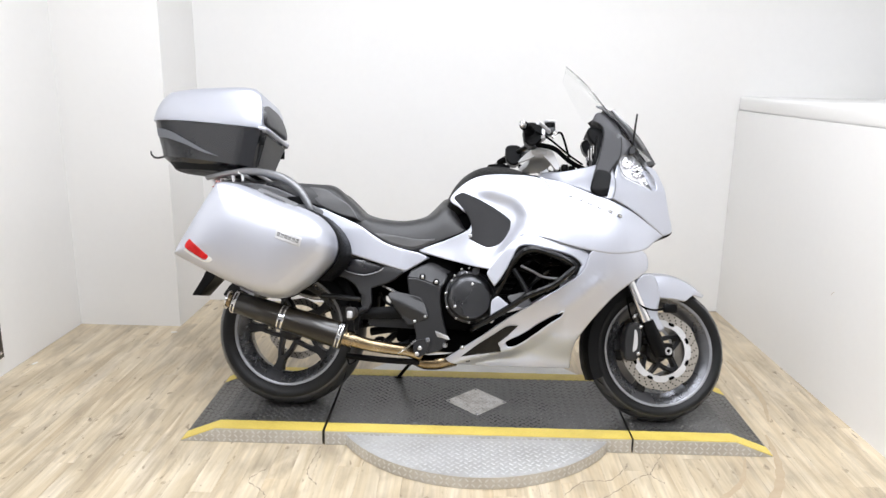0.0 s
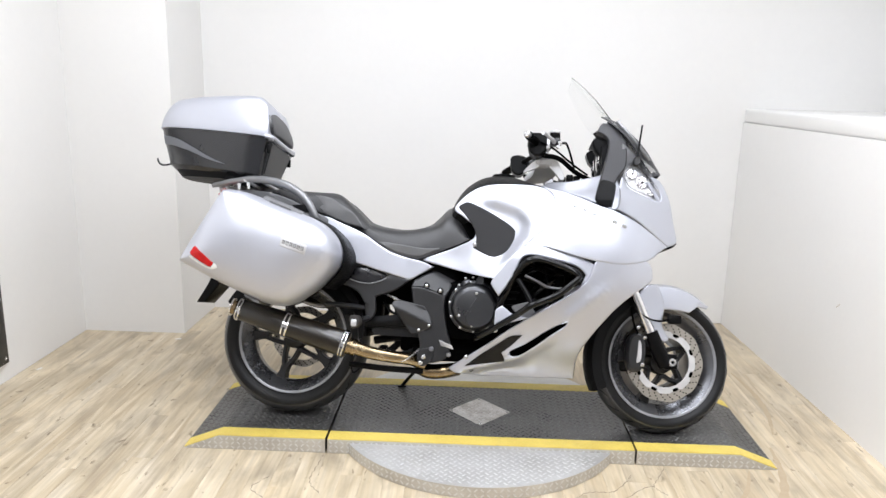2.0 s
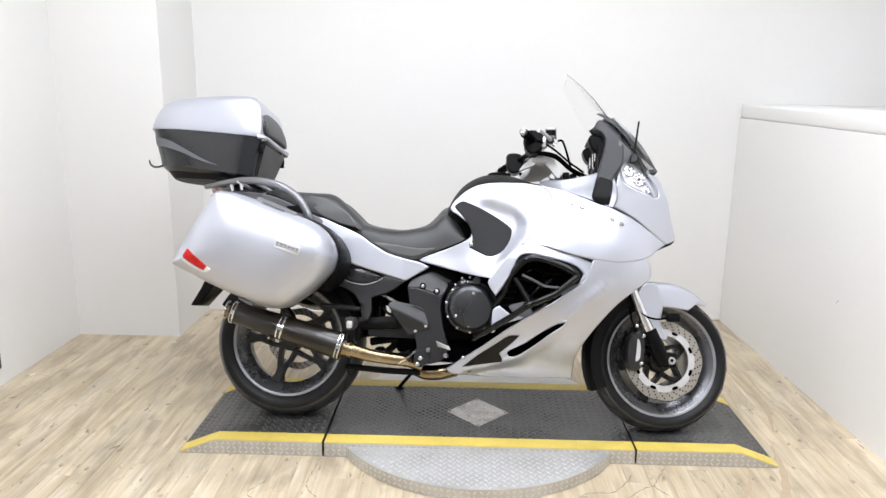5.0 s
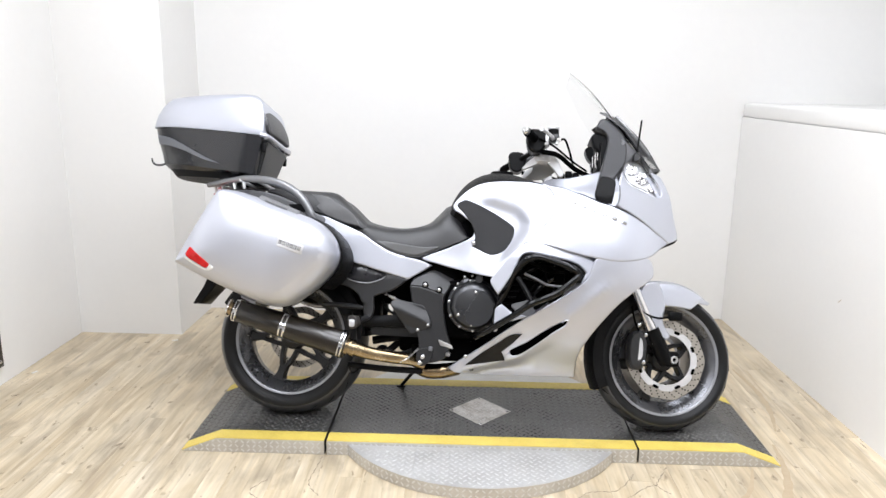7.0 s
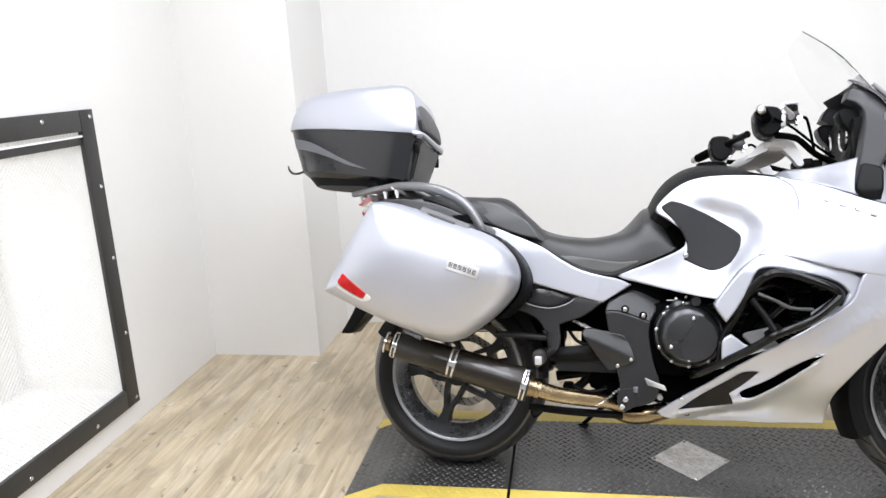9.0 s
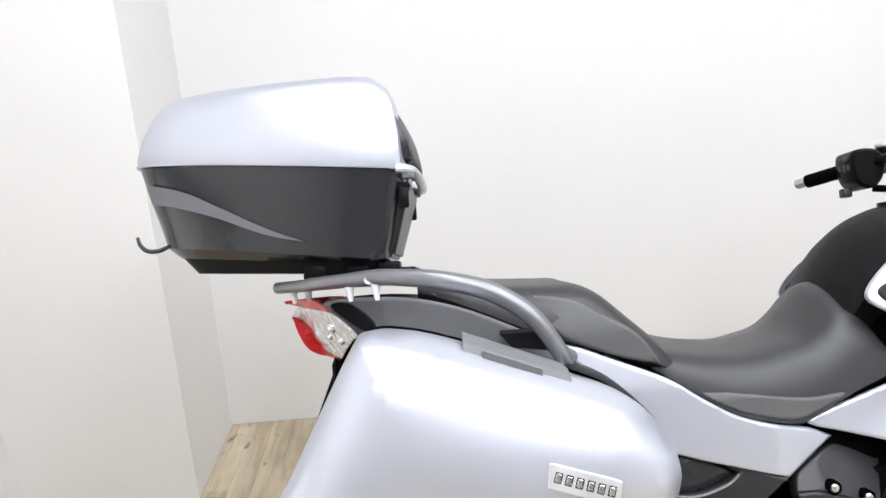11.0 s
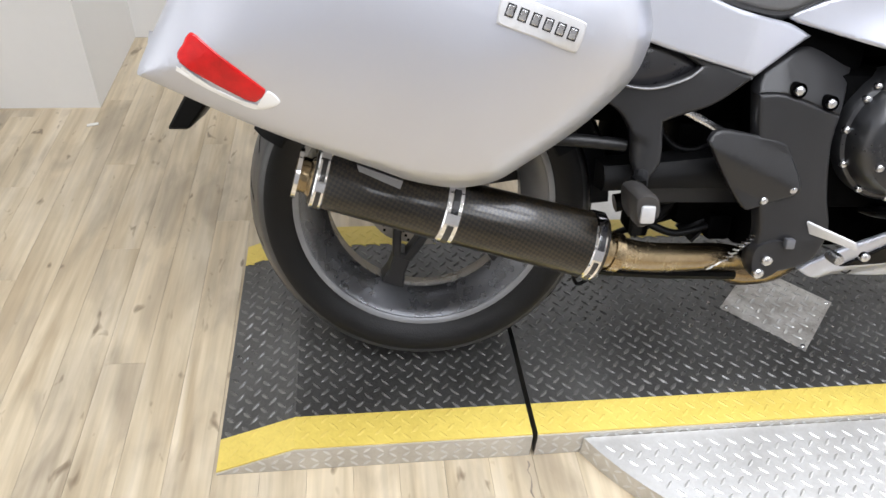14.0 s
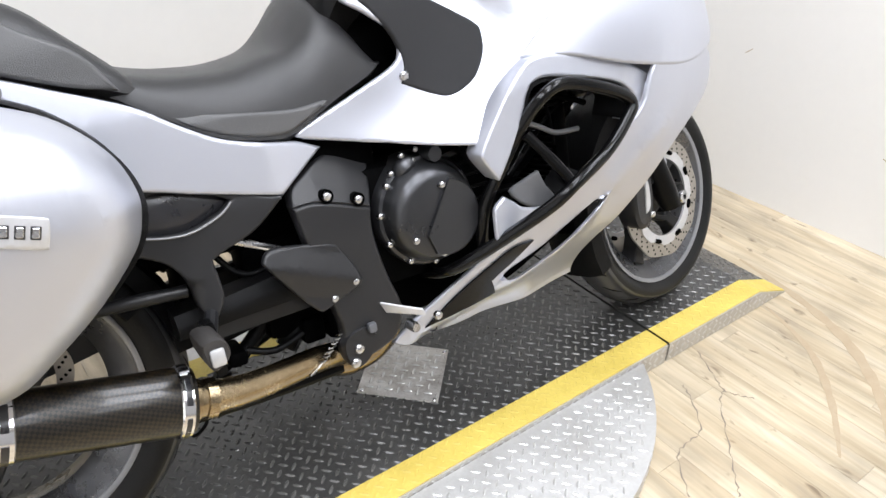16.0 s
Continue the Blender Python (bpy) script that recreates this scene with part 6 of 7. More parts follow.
panel("nose_side", nose, nose_w, SILVER, "silver painted nose fairing", cell=0.02, roll=0.0035)
bm = bmesh.new()
rows = []
for k in range(13):
    t = k / 12
    x, z = 1.500 + 0.09 * math.sin(t * math.pi * 0.62), 1.025 - 0.25 * t
    w = nose_w(x - 0.02, z) + 0.012
    rows.append([(x - 0.05 * abs(u) ** 2.4 - 0.0, u * w, z + 0.004 * abs(u)) for u in (-1, -0.8, -0.55, -0.3, 0, 0.3, 0.55, 0.8, 1)])
loft(bm, [r + [(p[0] - 0.012, p[1], p[2]) for p in r[::-1]] for r in rows])
bpart("nose_centre", bm, SILVER, bike, "silver painted nose centre")
bm = bmesh.new()
pillow(bm, [(1.535, 0.772), (1.585, 0.792), (1.575, 0.774), (1.545, 0.762)], [(-0.09, 0.8), (-0.085, 1), (0.085, 1), (0.09, 0.8)], 4)
bpart("nose_chin", bm, SATIN, bike)
head = [(1.343, 1.052), (1.360, 1.084), (1.380, 1.090), (1.418, 1.080), (1.456, 1.040), (1.492, 0.990), (1.500, 0.962), (1.488, 0.957), (1.440, 0.970), (1.366, 1.000)]
for s in (-1, 1):
    bm = panel_mesh(head, lambda x, z: nose_w(x, z) - 0.030, 0.008, 0.0, 0.03)
    ob = bsolid("headlight", bm if s < 0 else flipped(bm), LENSGREY, bike, "clear headlight with bright reflector facets", angle=20)
    for hx, hz, hr in ((1.382, 1.054, 0.020), (1.424, 1.022, 0.024), (1.466, 0.990, 0.016)):
        bm = bmesh.new()
        rnd = random.Random(int(hx * 1000))
        for a in range(10):
            for q in range(2):
                th, rr = 2 * math.pi * (a + 0.5 * q) / 10, hr * (0.45 + 0.42 * q)
                x0, z0 = hx + rr * math.cos(th), hz + rr * math.sin(th)
                y0 = nose_w(x0, z0) - 0.024 + 0.004 * rnd.random()
                pillow(bm, [(x0 - 0.0055, z0 - 0.005), (x0 + 0.005, z0 - 0.0055), (x0 + 0.0055, z0 + 0.005), (x0 - 0.005, z0 + 0.0055)], [(s * (y0 - 0.010), 1), (s * y0, 0.9), (s * (y0 + 0.0015 * rnd.random()), 0.5)], 1)
        tagged(bpart("reflector_facet", bm, CHROME, ob), kind="stuff")
        bm = bmesh.new()
        bmesh.ops.create_icosphere(bm, subdivisions=1, radius=0.006, matrix=Matrix.Translation((hx, s * (nose_w(hx, hz) - 0.022), hz)))
        bpart("bulb", bm, GREY, ob)
    bm = panel_mesh(head, lambda x, z: nose_w(x, z) + 0.004, 0.003, 0.004, 0.03)
    bpart("lens", bm if s < 0 else flipped(bm), CLEAR, ob, "clear plastic lens").visible_shadow = False
    bm = bmesh.new()
    tube(bm, [(x, s * (nose_w(x, z) + 0.004), z) for x, z in head[8:] + head[:3]], 0.0018, 6)
    bpart("gasket", bm, TAILGREY, ob, "dark rubber edge of the lens")
# black support between fairing and screen
FIT[0] = False
stalk = [(1.243, 0.920), (1.301, 0.890, "c"), (1.322, 1.005), (1.361, 1.070), (1.371, 1.134), (1.368, 1.183), (1.350, 1.233), (1.306, 1.267), (1.274, 1.269), (1.255, 1.231, "c"), (1.283, 1.216), (1.300, 1.189), (1.293, 1.132), (1.277, 1.069), (1.254, 0.989)]
panel("screen_support", stalk, lambda x, z: 0.305 - 0.45 * max(0, z - 0.93), HOOD, "dark grey plastic hooded support below the screen", roll=0.004, thick=0.05, cell=0.02)
foot = [(1.241, 0.918), (1.302, 0.888, "c"), (1.314, 0.945), (1.320, 0.990), (1.300, 1.004), (1.268, 1.010), (1.255, 0.985)]
panel("support_foot", foot, lambda x, z: 0.309 - 0.45 * max(0, z - 0.93), SATIN, "black foot of the screen support", roll=0.003, thick=0.02, cell=0.02)
dash = [(1.240, 1.196), (1.260, 1.210), (1.290, 1.205), (1.318, 1.196), (1.345, 1.10), (1.34, 0.96), (1.262, 0.955), (1.260, 1.050), (1.272, 1.091), (1.272, 1.131), (1.250, 1.160)]
for s in (-1, 1):
    bm = panel_mesh(dash, lambda x, z: 0.145 + 0.2 * max(0, 1.05 - z), 0.05, 0.004, 0.02)
    bsolid("cockpit_cheek", bm if s < 0 else flipped(bm), SATIN, bike, "black cockpit side panel", angle=50)
FIT[0] = True
bm = bmesh.new()
loft(bm, [[(1.262, y, 1.185 - 0.02 * abs(y) / 0.16) for y in (-0.17, -0.1, 0, 0.1, 0.17)] + [(1.262, y, 1.02) for y in (0.17, 0.1, 0, -0.1, -0.17)],
          [(1.345, y, 1.205 - 0.02 * abs(y) / 0.16) for y in (-0.165, -0.1, 0, 0.1, 0.165)] + [(1.38, y, 1.02) for y in (0.165, 0.1, 0, -0.1, -0.165)]])
dashob = bpart("dashboard", bm, MATTE, bike, "black dashboard")
for y in (-0.085, 0.085):
    bm = bmesh.new()
    lathe(bm, [(0.036, 0.0), (0.040, 0.004), (0.044, 0.0), (0.040, -0.003)], 28, (0, 0, 0), closed=True)
    bmesh.ops.transform(bm, matrix=pose(1.256, y, 1.115, 0, 0, 90), verts=bm.verts)
    bpart("gauge_ring", bm, CHROME, dashob)
# windscreen: a raked clear sheet, curved across
bm = bmesh.new()
rows = []
for k in range(19):
    t = (k / 18) ** 1.4
    x = 1.140 + (1.508 - 1.140) * t
    z = 1.459 - (1.459 - 1.080) * t
    w = 0.098 + 0.107 * math.sin(min(1, t / 0.36) * math.pi / 2) + 0.010 * t
    row = []
    for j in range(13):
        u = -1 + 2 * j / 12
        row.append((x - min(0.060, 0.004 + 0.055 * t) * u * u, u * w, z - (0.002 + 0.020 * t) * u * u))
    rows.append(row)
loft(bm, [r + [(p[0] - 0.0022, p[1], p[2] - 0.0026) for p in r[::-1]] for r in rows])
scr = bpart("windscreen", bm, SCREEN, bike, "clear raked acrylic windscreen")
scr.visible_shadow = False
# dark lower cowl: a thin shell bowed ahead of the screen's foot
bm = bmesh.new()
rows = []
for k in range(11):
    q = k / 10
    t = 0.43 + 0.60 * q
    out = 0.010 + 0.022 * math.sin(math.pi * min(1, q * 1.05)) ** 0.8
    x = 1.140 + 0.368 * t + out * 0.72
    z = 1.459 - 0.379 * t + out * 0.70
    w = (0.128 + 0.105 * math.sin(t * math.pi * 0.62) - 0.02 * t) * (0.55 + 0.40 * math.sin(math.pi * (0.12 + 0.70 * q)))
    rows.append([(x - 0.075 * abs(u) ** 2 * (0.35 + 0.65 * t), u * w, z - 0.03 * abs(u) ** 2 * t) for u in (-1 + j / 5 for j in range(11))])
loft(bm, [r + [(p[0] - 0.004, p[1], p[2] - 0.004) for p in r[::-1]] for r in rows])
bpart("screen_cowl", bm, HOOD, bike, "smoked dark cowl in front of the screen")
# grey infill between the support, the screen's foot and the lamp
FIT[0] = False
infill = [(1.352, 1.176, "c"), (1.380, 1.160), (1.402, 1.142), (1.465, 1.088), (1.512, 1.020, "c"), (1.480, 1.040), (1.448, 1.074), (1.410, 1.098), (1.376, 1.086), (1.352, 1.030, "c"), (1.330, 1.010), (1.345, 1.10)]
panel("screen_infill", infill, lambda x, z: 0.205 - 0.5 * max(0, x - 1.36), TAILGREY, "grey plastic infill below the screen", cell=0.02, thick=0.012)
FIT[0] = True
bm = bmesh.new()
tube(bm, [(1.317, -0.165, 1.268), (1.38, -0.180, 1.195), (1.45, -0.165, 1.115)], 0.007, 8)
both("screen_rail", bm, RAILGREY)
bm = bmesh.new()
cylinder(bm, (1.395, -0.20, 1.105), (1.411, -0.20, 1.248), 0.0042, 8, 0.0035)
an = bpart("aerial", bm, SATIN, bike, "short black aerial")
bm = bmesh.new()
pillow(bm, [(1.380, 1.085), (1.382, 1.112), (1.398, 1.122), (1.410, 1.105), (1.402, 1.085)], [(-0.22, 0.7), (-0.212, 1), (-0.190, 1), (-0.18, 0.7)], 4)
bpart("aerial_base", bm, GREY, an)

# ---- handlebars, turned with the fork
FIT[0] = False
GR, GL = Vector((0.967, -0.385, 1.154)), Vector((0.873, 0.405, 1.157))


def bar_side(end, inner, s, nm):
    d = (inner - end).normalized()
    bm = bmesh.new()
    tube(bm, [end + d * 0.012, end + d * 0.125], 0.0172, 14, True, 1)
    g = bpart("grip", bm, INKY, bike, "black rubber handlebar grip")
    bm = bmesh.new()
    tube(bm, [end - d * 0.022, end - d * 0.018, end + d * 0.012], [0.008, 0.0125, 0.0125], 14, True, 1)
    bpart("bar_weight", bm, STEEL, g, "bare metal bar-end weight")
    bm = bmesh.new()
    tube(bm, [end + d * 0.12, end + d * 0.20, inner], [0.011, 0.011, 0.013], 12, True, 1)
    bpart("bar_tube", bm, SATIN, g)
    bm = bmesh.new()
    c = end + d * 0.155
    pillow(bm, [(-0.040, 0.020), (-0.022, 0.036), (0.020, 0.034), (0.038, 0.012), (0.034, -0.030), (0.010, -0.056), (-0.018, -0.054), (-0.036, -0.030)], [(-0.040, 0.86), (-0.032, 1), (0.034, 1), (0.044, 0.84)], 4)
    sw = bpart("switch_block", bm, SATIN, g)
    sw.matrix_local = Matrix.Translation(c)
    for x0, y0, z0, w, h in ((-0.042, -0.028, -0.012, 0.014, 0.014), (-0.042, -0.010, -0.014, 0.012, 0.018), (-0.042, 0.010, -0.010, 0.014, 0.012), (-0.042, -0.024, 0.012, 0.022, 0.012)):
        bm = bmesh.new()
        box(bm, x0, x0 + 0.012, y0, y0 + w, z0, z0 + h, 0.002)
        bpart("switch", bm, GREY, sw)
    # master cylinder, its pot and the lever ahead of the grip
    c2 = end + d * 0.150 + Vector((0.064, 0, 0.010))
    bm = bmesh.new()
    box(bm, -0.034, 0.026, -0.024, 0.024, -0.020, 0.012, 0.008)
    box(bm, -0.030, -0.010, -0.030, 0.030, -0.034, -0.016, 0.006)
    mc = bpart("master_cylinder", bm, GREY, g)
    mc.matrix_local = Matrix.Translation(c2)
    bm = bmesh.new()
    lathe(bm, [(0, -0.004), (0.019, -0.004), (0.022, 0.002), (0.021, 0.022), (0, 0.022)], 18)
    pot = bpart("reservoir", bm, SATIN, mc)
    pot.matrix_local = pose(0.004, 0, 0.010, 90, 0, 0)
    bm = bmesh.new()
    lathe(bm, [(0, 0.0225), (0.020, 0.0225), (0.0225, 0.026), (0.0225, 0.031), (0.018, 0.034), (0, 0.034)], 18)
    cp = bpart("reservoir_cap", bm, BRACKET, mc, "bare metal reservoir cap")
    cp.matrix_local = pose(0.004, 0, 0.010, 90, 0, 0)
    for k, (x0, y0, z0, r) in enumerate(((0.024, -0.018, -0.012, 0.008), (-0.022, -0.028, 0.006, 0.006), (-0.026, 0.010, -0.040, 0.007), (0.016, -0.026, -0.028, 0.006))):
        bm = bmesh.new()
        cylinder(bm, (x0, y0 - 0.008, z0), (x0, y0 + 0.012, z0), r, 10)
        bpart("banjo_bolt", bm, STEEL if k % 2 else CHROME, mc)
    bm = bmesh.new()
    tube(bm, [c2 + Vector((0.026, 0, -0.012)), c2 + Vector((0.050, -s * 0.01, -0.004)), c2 + Vector((0.072, -s * 0.05, -0.040)), c2 + Vector((0.092, -s * 0.09, -0.090))], 0.0045, 8)
    bpart("brake_hose", bm, INKY, g)
    bm = bmesh.new()
    p = end + Vector((0.062, 0, 0.010))
    tube(bm, [c2 + Vector((0, 0, -0.005)), c2 - d * 0.06 + Vector((0.012, 0, -0.010)), p + d * 0.03, p + Vector((-0.006, 0, 0))], [0.009, 0.008, 0.006, 0.008], 10)
    bpart("lever", bm, BRACKET, g, "bare metal lever")
    return g


for end, s in ((GR, -1), (GL, 1)):
    bar_side(end, Vector((1.046, -0.120, 1.158) if s < 0 else (1.019, 0.130, 1.194)), s, "")
bm = bmesh.new()
pillow(bm, [(1.01, -0.20), (1.08, -0.19), (1.105, 0.0), (1.05, 0.20), (0.97, 0.21), (1.00, 0.0)], [(1.072, 0.9), (1.078, 1), (1.094, 1), (1.10, 0.92)], 4)
for v in bm.verts:
    v.co = Vector((v.co.x, v.co.z, v.co.y))
bpart("top_yoke", bm, RISER, bike, "bare aluminium top yoke")
bm = bmesh.new()
pillow(bm, [(0.958, 1.046), (0.985, 1.080), (1.035, 1.118), (1.062, 1.124), (1.098, 1.090), (1.125, 1.030), (1.110, 1.018), (1.085, 1.050), (1.045, 1.080), (1.00, 1.062)], [(-0.170, 0.97), (-0.175, 1), (-0.195, 1), (-0.20, 0.97)], 4)
both("bar_riser", bm, RISER, "curved silver handlebar riser")
for pts, rr in (([(1.03, -0.28, 1.10), (1.10, -0.22, 1.10), (1.17, -0.16, 1.06), (1.24, -0.14, 1.03)], 0.010), ([(1.02, -0.29, 1.15), (1.08, -0.25, 1.13), (1.16, -0.2, 1.08), (1.22, -0.16, 1.05)], 0.0042), ([(0.97, 0.27, 1.12), (1.06, 0.22, 1.10), (1.16, 0.16, 1.06), (1.24, 0.14, 1.04)], 0.009)):
    bm = bmesh.new()
    tube(bm, pts, rr, 10)
    bpart("cable", bm, INKY, bike)
for end, s in ((GR, -1), (GL, 1)):
    bm = bmesh.new()
    c = end + Vector((0.075, -s * 0.13, -0.004))
    box(bm, c.x - 0.016, c.x + 0.016, c.y - 0.02, c.y + 0.02, c.z - 0.022, c.z + 0.018, 0.005)
    pe = bpart("lever_perch", bm, BRACKET, bike, "cast metal lever perch")
    bm = bmesh.new()
    cylinder(bm, (c.x + 0.004, c.y, c.z + 0.014), (c.x + 0.004, c.y, c.z + 0.034), 0.006, 10)
    bpart("pivot_screw", bm, CHROME, pe)
    bm = bmesh.new()
    box(bm, c.x - 0.050, c.x - 0.030, c.y - 0.014, c.y + 0.014, c.z - 0.052, c.z - 0.030, 0.004)
    bpart("switch_pod", bm, GREY, pe)
for k, (x, y, z) in enumerate(((1.12, -0.12, 1.03), (1.15, -0.13, 1.038), (1.18, -0.12, 1.035))):
    bm = bmesh.new()
    box(bm, x - 0.014, x + 0.014, y - 0.02, y + 0.02, z - 0.014, z + 0.014, 0.005)
    bpart("cable_clamp", bm, SATIN, bike)

FIT[0] = True
# ---- tail: side panels, rail, rack, lamp, number plate hanger
tail = [(0.130, 0.838), (0.165, 0.838), (0.223, 0.815), (0.318, 0.776), (0.378, 0.737), (0.437, 0.704), (0.505, 0.684), (0.562, 0.672), (0.608, 0.652, "c"), (0.516, 0.594, "c"), (0.430, 0.617), (0.346, 0.640), (0.255, 0.672), (0.225, 0.735), (0.185, 0.790)]
panel("tail_side", tail, lambda x, z: 0.196 + 0.012 * math.sin(min(1, max(0, (x - 0.13) / 0.45)) * math.pi) - 0.25 * max(0, x - 0.50) - 0.10 * max(0, z - 0.76), SILVER, "silver painted side panel under the seat", cell=0.02, roll=0.0035)
tail2 = [(-0.285, 0.930), (-0.150, 0.938), (-0.03, 0.915), (0.10, 0.860), (0.17, 0.825), (0.12, 0.790), (-0.05, 0.830), (-0.215, 0.870)]
panel("tail_unit", tail2, lambda x, z: 0.120 + 0.075 * max(0, min(1, (x + 0.3) / 0.4)), TAILGREY, "grey plastic tail unit", cell=0.03, roll=0.0035)
bm = bmesh.new()
box(bm, -0.28, 0.1, -0.13, 0.13, 0.845, 0.925, 0.03)
bpart("tail_body", bm, MATTE, bike)
FIT[0] = False
bm = bmesh.new()
tube(bm, [(-0.392, -0.080, 0.966), (-0.345, -0.118, 0.967), (-0.290, -0.155, 0.970), (-0.244, -0.180, 0.972), (-0.190, -0.207, 0.975), (-0.148, -0.228, 0.972), (-0.100, -0.245, 0.967), (-0.061, -0.255, 0.960), (-0.012, -0.263, 0.947), (0.025, -0.268, 0.930), (0.058, -0.271, 0.908), (0.085, -0.272, 0.882), (0.108, -0.271, 0.848), (0.124, -0.268, 0.818), (0.128, -0.25, 0.79)], [0.0110, 0.0115, 0.0125, 0.0130, 0.0140, 0.0150, 0.0160, 0.0165, 0.017, 0.017, 0.0165, 0.016, 0.0150, 0.014], 14)
gr = both("grab_rail", bm, RAILGREY, "satin graphite-grey passenger grab rail")[0]
bm = bmesh.new()
loft(bm, [[(0.080, -0.272, 0.868), (0.105, -0.272, 0.835), (0.108, -0.22, 0.838), (0.083, -0.22, 0.870)], [(0.02, -0.258, 0.866), (0.04, -0.255, 0.842), (0.045, -0.19, 0.846), (0.025, -0.19, 0.868)]])
bpart("rail_foot", bm, MATTE, gr)
bm = bmesh.new()
for x, w in ((-0.36, 0.10), (-0.28, 0.165), (-0.20, 0.215), (-0.13, 0.24)):
    tube(bm, [(x, -w, 0.970), (x, -w * 0.5, 0.966), (x, w * 0.5, 0.966), (x, w, 0.970)], 0.008, 8)
tube(bm, [(-0.36, 0, 0.966), (-0.13, 0, 0.966)], 0.008, 8)
rk = bpart("rack", bm, BRACKET, bike, "cast aluminium luggage rack")
for x, w in ((-0.36, 0.09), (-0.24, 0.18), (-0.19, 0.205), (-0.34, 0.05)):
    bm = bmesh.new()
    cylinder(bm, (x, -w, 0.968), (x + 0.003, -w, 0.934), 0.010, 10, 0.004)
    bpart("rack_peg", bm, WHITEP, rk, "pale conical peg")
bm = bmesh.new()
box(bm, -0.335, -0.12, -0.11, 0.11, 0.978, 0.992, 0.004)
for x in (-0.33, -0.25, -0.19):
    box(bm, x, x + 0.04, -0.12, -0.07, 0.982, 1.004, 0.003)
bpart("rack_plate", bm, SATIN, bike, "black mounting plate")
def lamp_y(x, z):
    """The tail light wraps from the middle of the tail to its flank."""
    return max(0.02, 2.133 * x + 1.302 * z - 0.382)


lens_out = [(-0.379, 0.907), (-0.359, 0.925), (-0.268, 0.918), (-0.215, 0.884), (-0.224, 0.873), (-0.250, 0.848), (-0.270, 0.826, "c"), (-0.300, 0.834), (-0.320, 0.844), (-0.319, 0.868), (-0.365, 0.902)]
red_out = [(-0.380, 0.909, "c"), (-0.366, 0.900), (-0.320, 0.866), (-0.322, 0.843), (-0.300, 0.832), (-0.272, 0.822, "c"), (-0.318, 0.825), (-0.350, 0.840), (-0.369, 0.872)]
tip_out = [(-0.394, 0.938), (-0.310, 0.940), (-0.270, 0.920), (-0.358, 0.927)]
bm = bmesh.new()
pillow(bm, [(-0.345, 0.918), (-0.270, 0.912), (-0.225, 0.880), (-0.262, 0.846), (-0.300, 0.836), (-0.335, 0.86)], [(-0.10, 0.55), (-0.06, 0.8), (-0.02, 0.93), (0.02, 0.93), (0.06, 0.8), (0.10, 0.55)], 4)
tl = bpart("tail_light", bm, LENSGREY, bike, "clear and red tail light")
for s in (-1, 1):
    for nm, line, mt, lab in (("lens", lens_out, LENSGREY, "silvery clear lens"), ("red_lens", red_out, RED, "red brake lens"), ("red_lens", tip_out, RED, "dark red upper lens")):
        bm = panel_mesh(line, lamp_y, 0.010, 0.002, 0.02)
        bpart(nm, bm if s < 0 else flipped(bm), mt, tl, lab)
    for x, z, r in ((-0.268, 0.892, 0.011), (-0.252, 0.868, 0.008), (-0.282, 0.872, 0.007)):
        bm = bmesh.new()
        bmesh.ops.create_icosphere(bm, subdivisions=2, radius=r, matrix=Matrix.Translation((x, s * (lamp_y(x, z) - 0.002), z)))
        bpart("indicator_bulb", bm, CHROME, tl)
    bm = panel_mesh([(-0.281, 0.926), (-0.248, 0.931), (-0.205, 0.902), (-0.195, 0.878), (-0.225, 0.884)], lambda x, z: 0.168 + 0.6 * (x + 0.24), 0.02, 0.002, 0.03)
    bpart("tail_band", bm if s < 0 else flipped(bm), MATTE, tl, "dark grey band beside the lens")
bm = bmesh.new()
loft(bm, [[(-0.36, y, 0.60) for y in (-0.07, 0.07)] + [(-0.33, y, 0.61) for y in (0.07, -0.07)], [(-0.392, y, 0.525) for y in (-0.07, 0.07)] + [(-0.338, y, 0.53) for y in (0.07, -0.07)], [(-0.438, y, 0.450) for y in (-0.06, 0.06)] + [(-0.402, y, 0.450) for y in (0.06, -0.06)]])
bmesh.ops.bevel(bm, geom=bm.edges[:], offset=0.004, segments=1, affect="EDGES")
pl = bpart("plate_hanger", bm, SATIN, bike, "black plastic number plate hanger")
bm = bmesh.new()
loft(bm, [[(-0.27, y, 0.86) for y in (-0.05, 0.05)] + [(-0.20, y, 0.86) for y in (0.05, -0.05)], [(-0.375, y, 0.60) for y in (-0.08, 0.08)] + [(-0.32, y, 0.61) for y in (0.08, -0.08)]])
bpart("hanger_arm", bm, SATIN, pl)

# ---- panniers
bag = [(-0.184, 0.893), (-0.130, 0.889), (-0.072, 0.874), (0.010, 0.846), (0.108, 0.812), (0.190, 0.778), (0.243, 0.727), (0.264, 0.675), (0.262, 0.638), (0.245, 0.597), (0.190, 0.537), (0.125, 0.487), (0.082, 0.460), (0.028, 0.451), (-0.030, 0.461), (-0.068, 0.475), (-0.190, 0.526), (-0.343, 0.598, "c"), (-0.349, 0.614), (-0.298, 0.704), (-0.210, 0.868)]
PIV = (-0.02, 0.67)


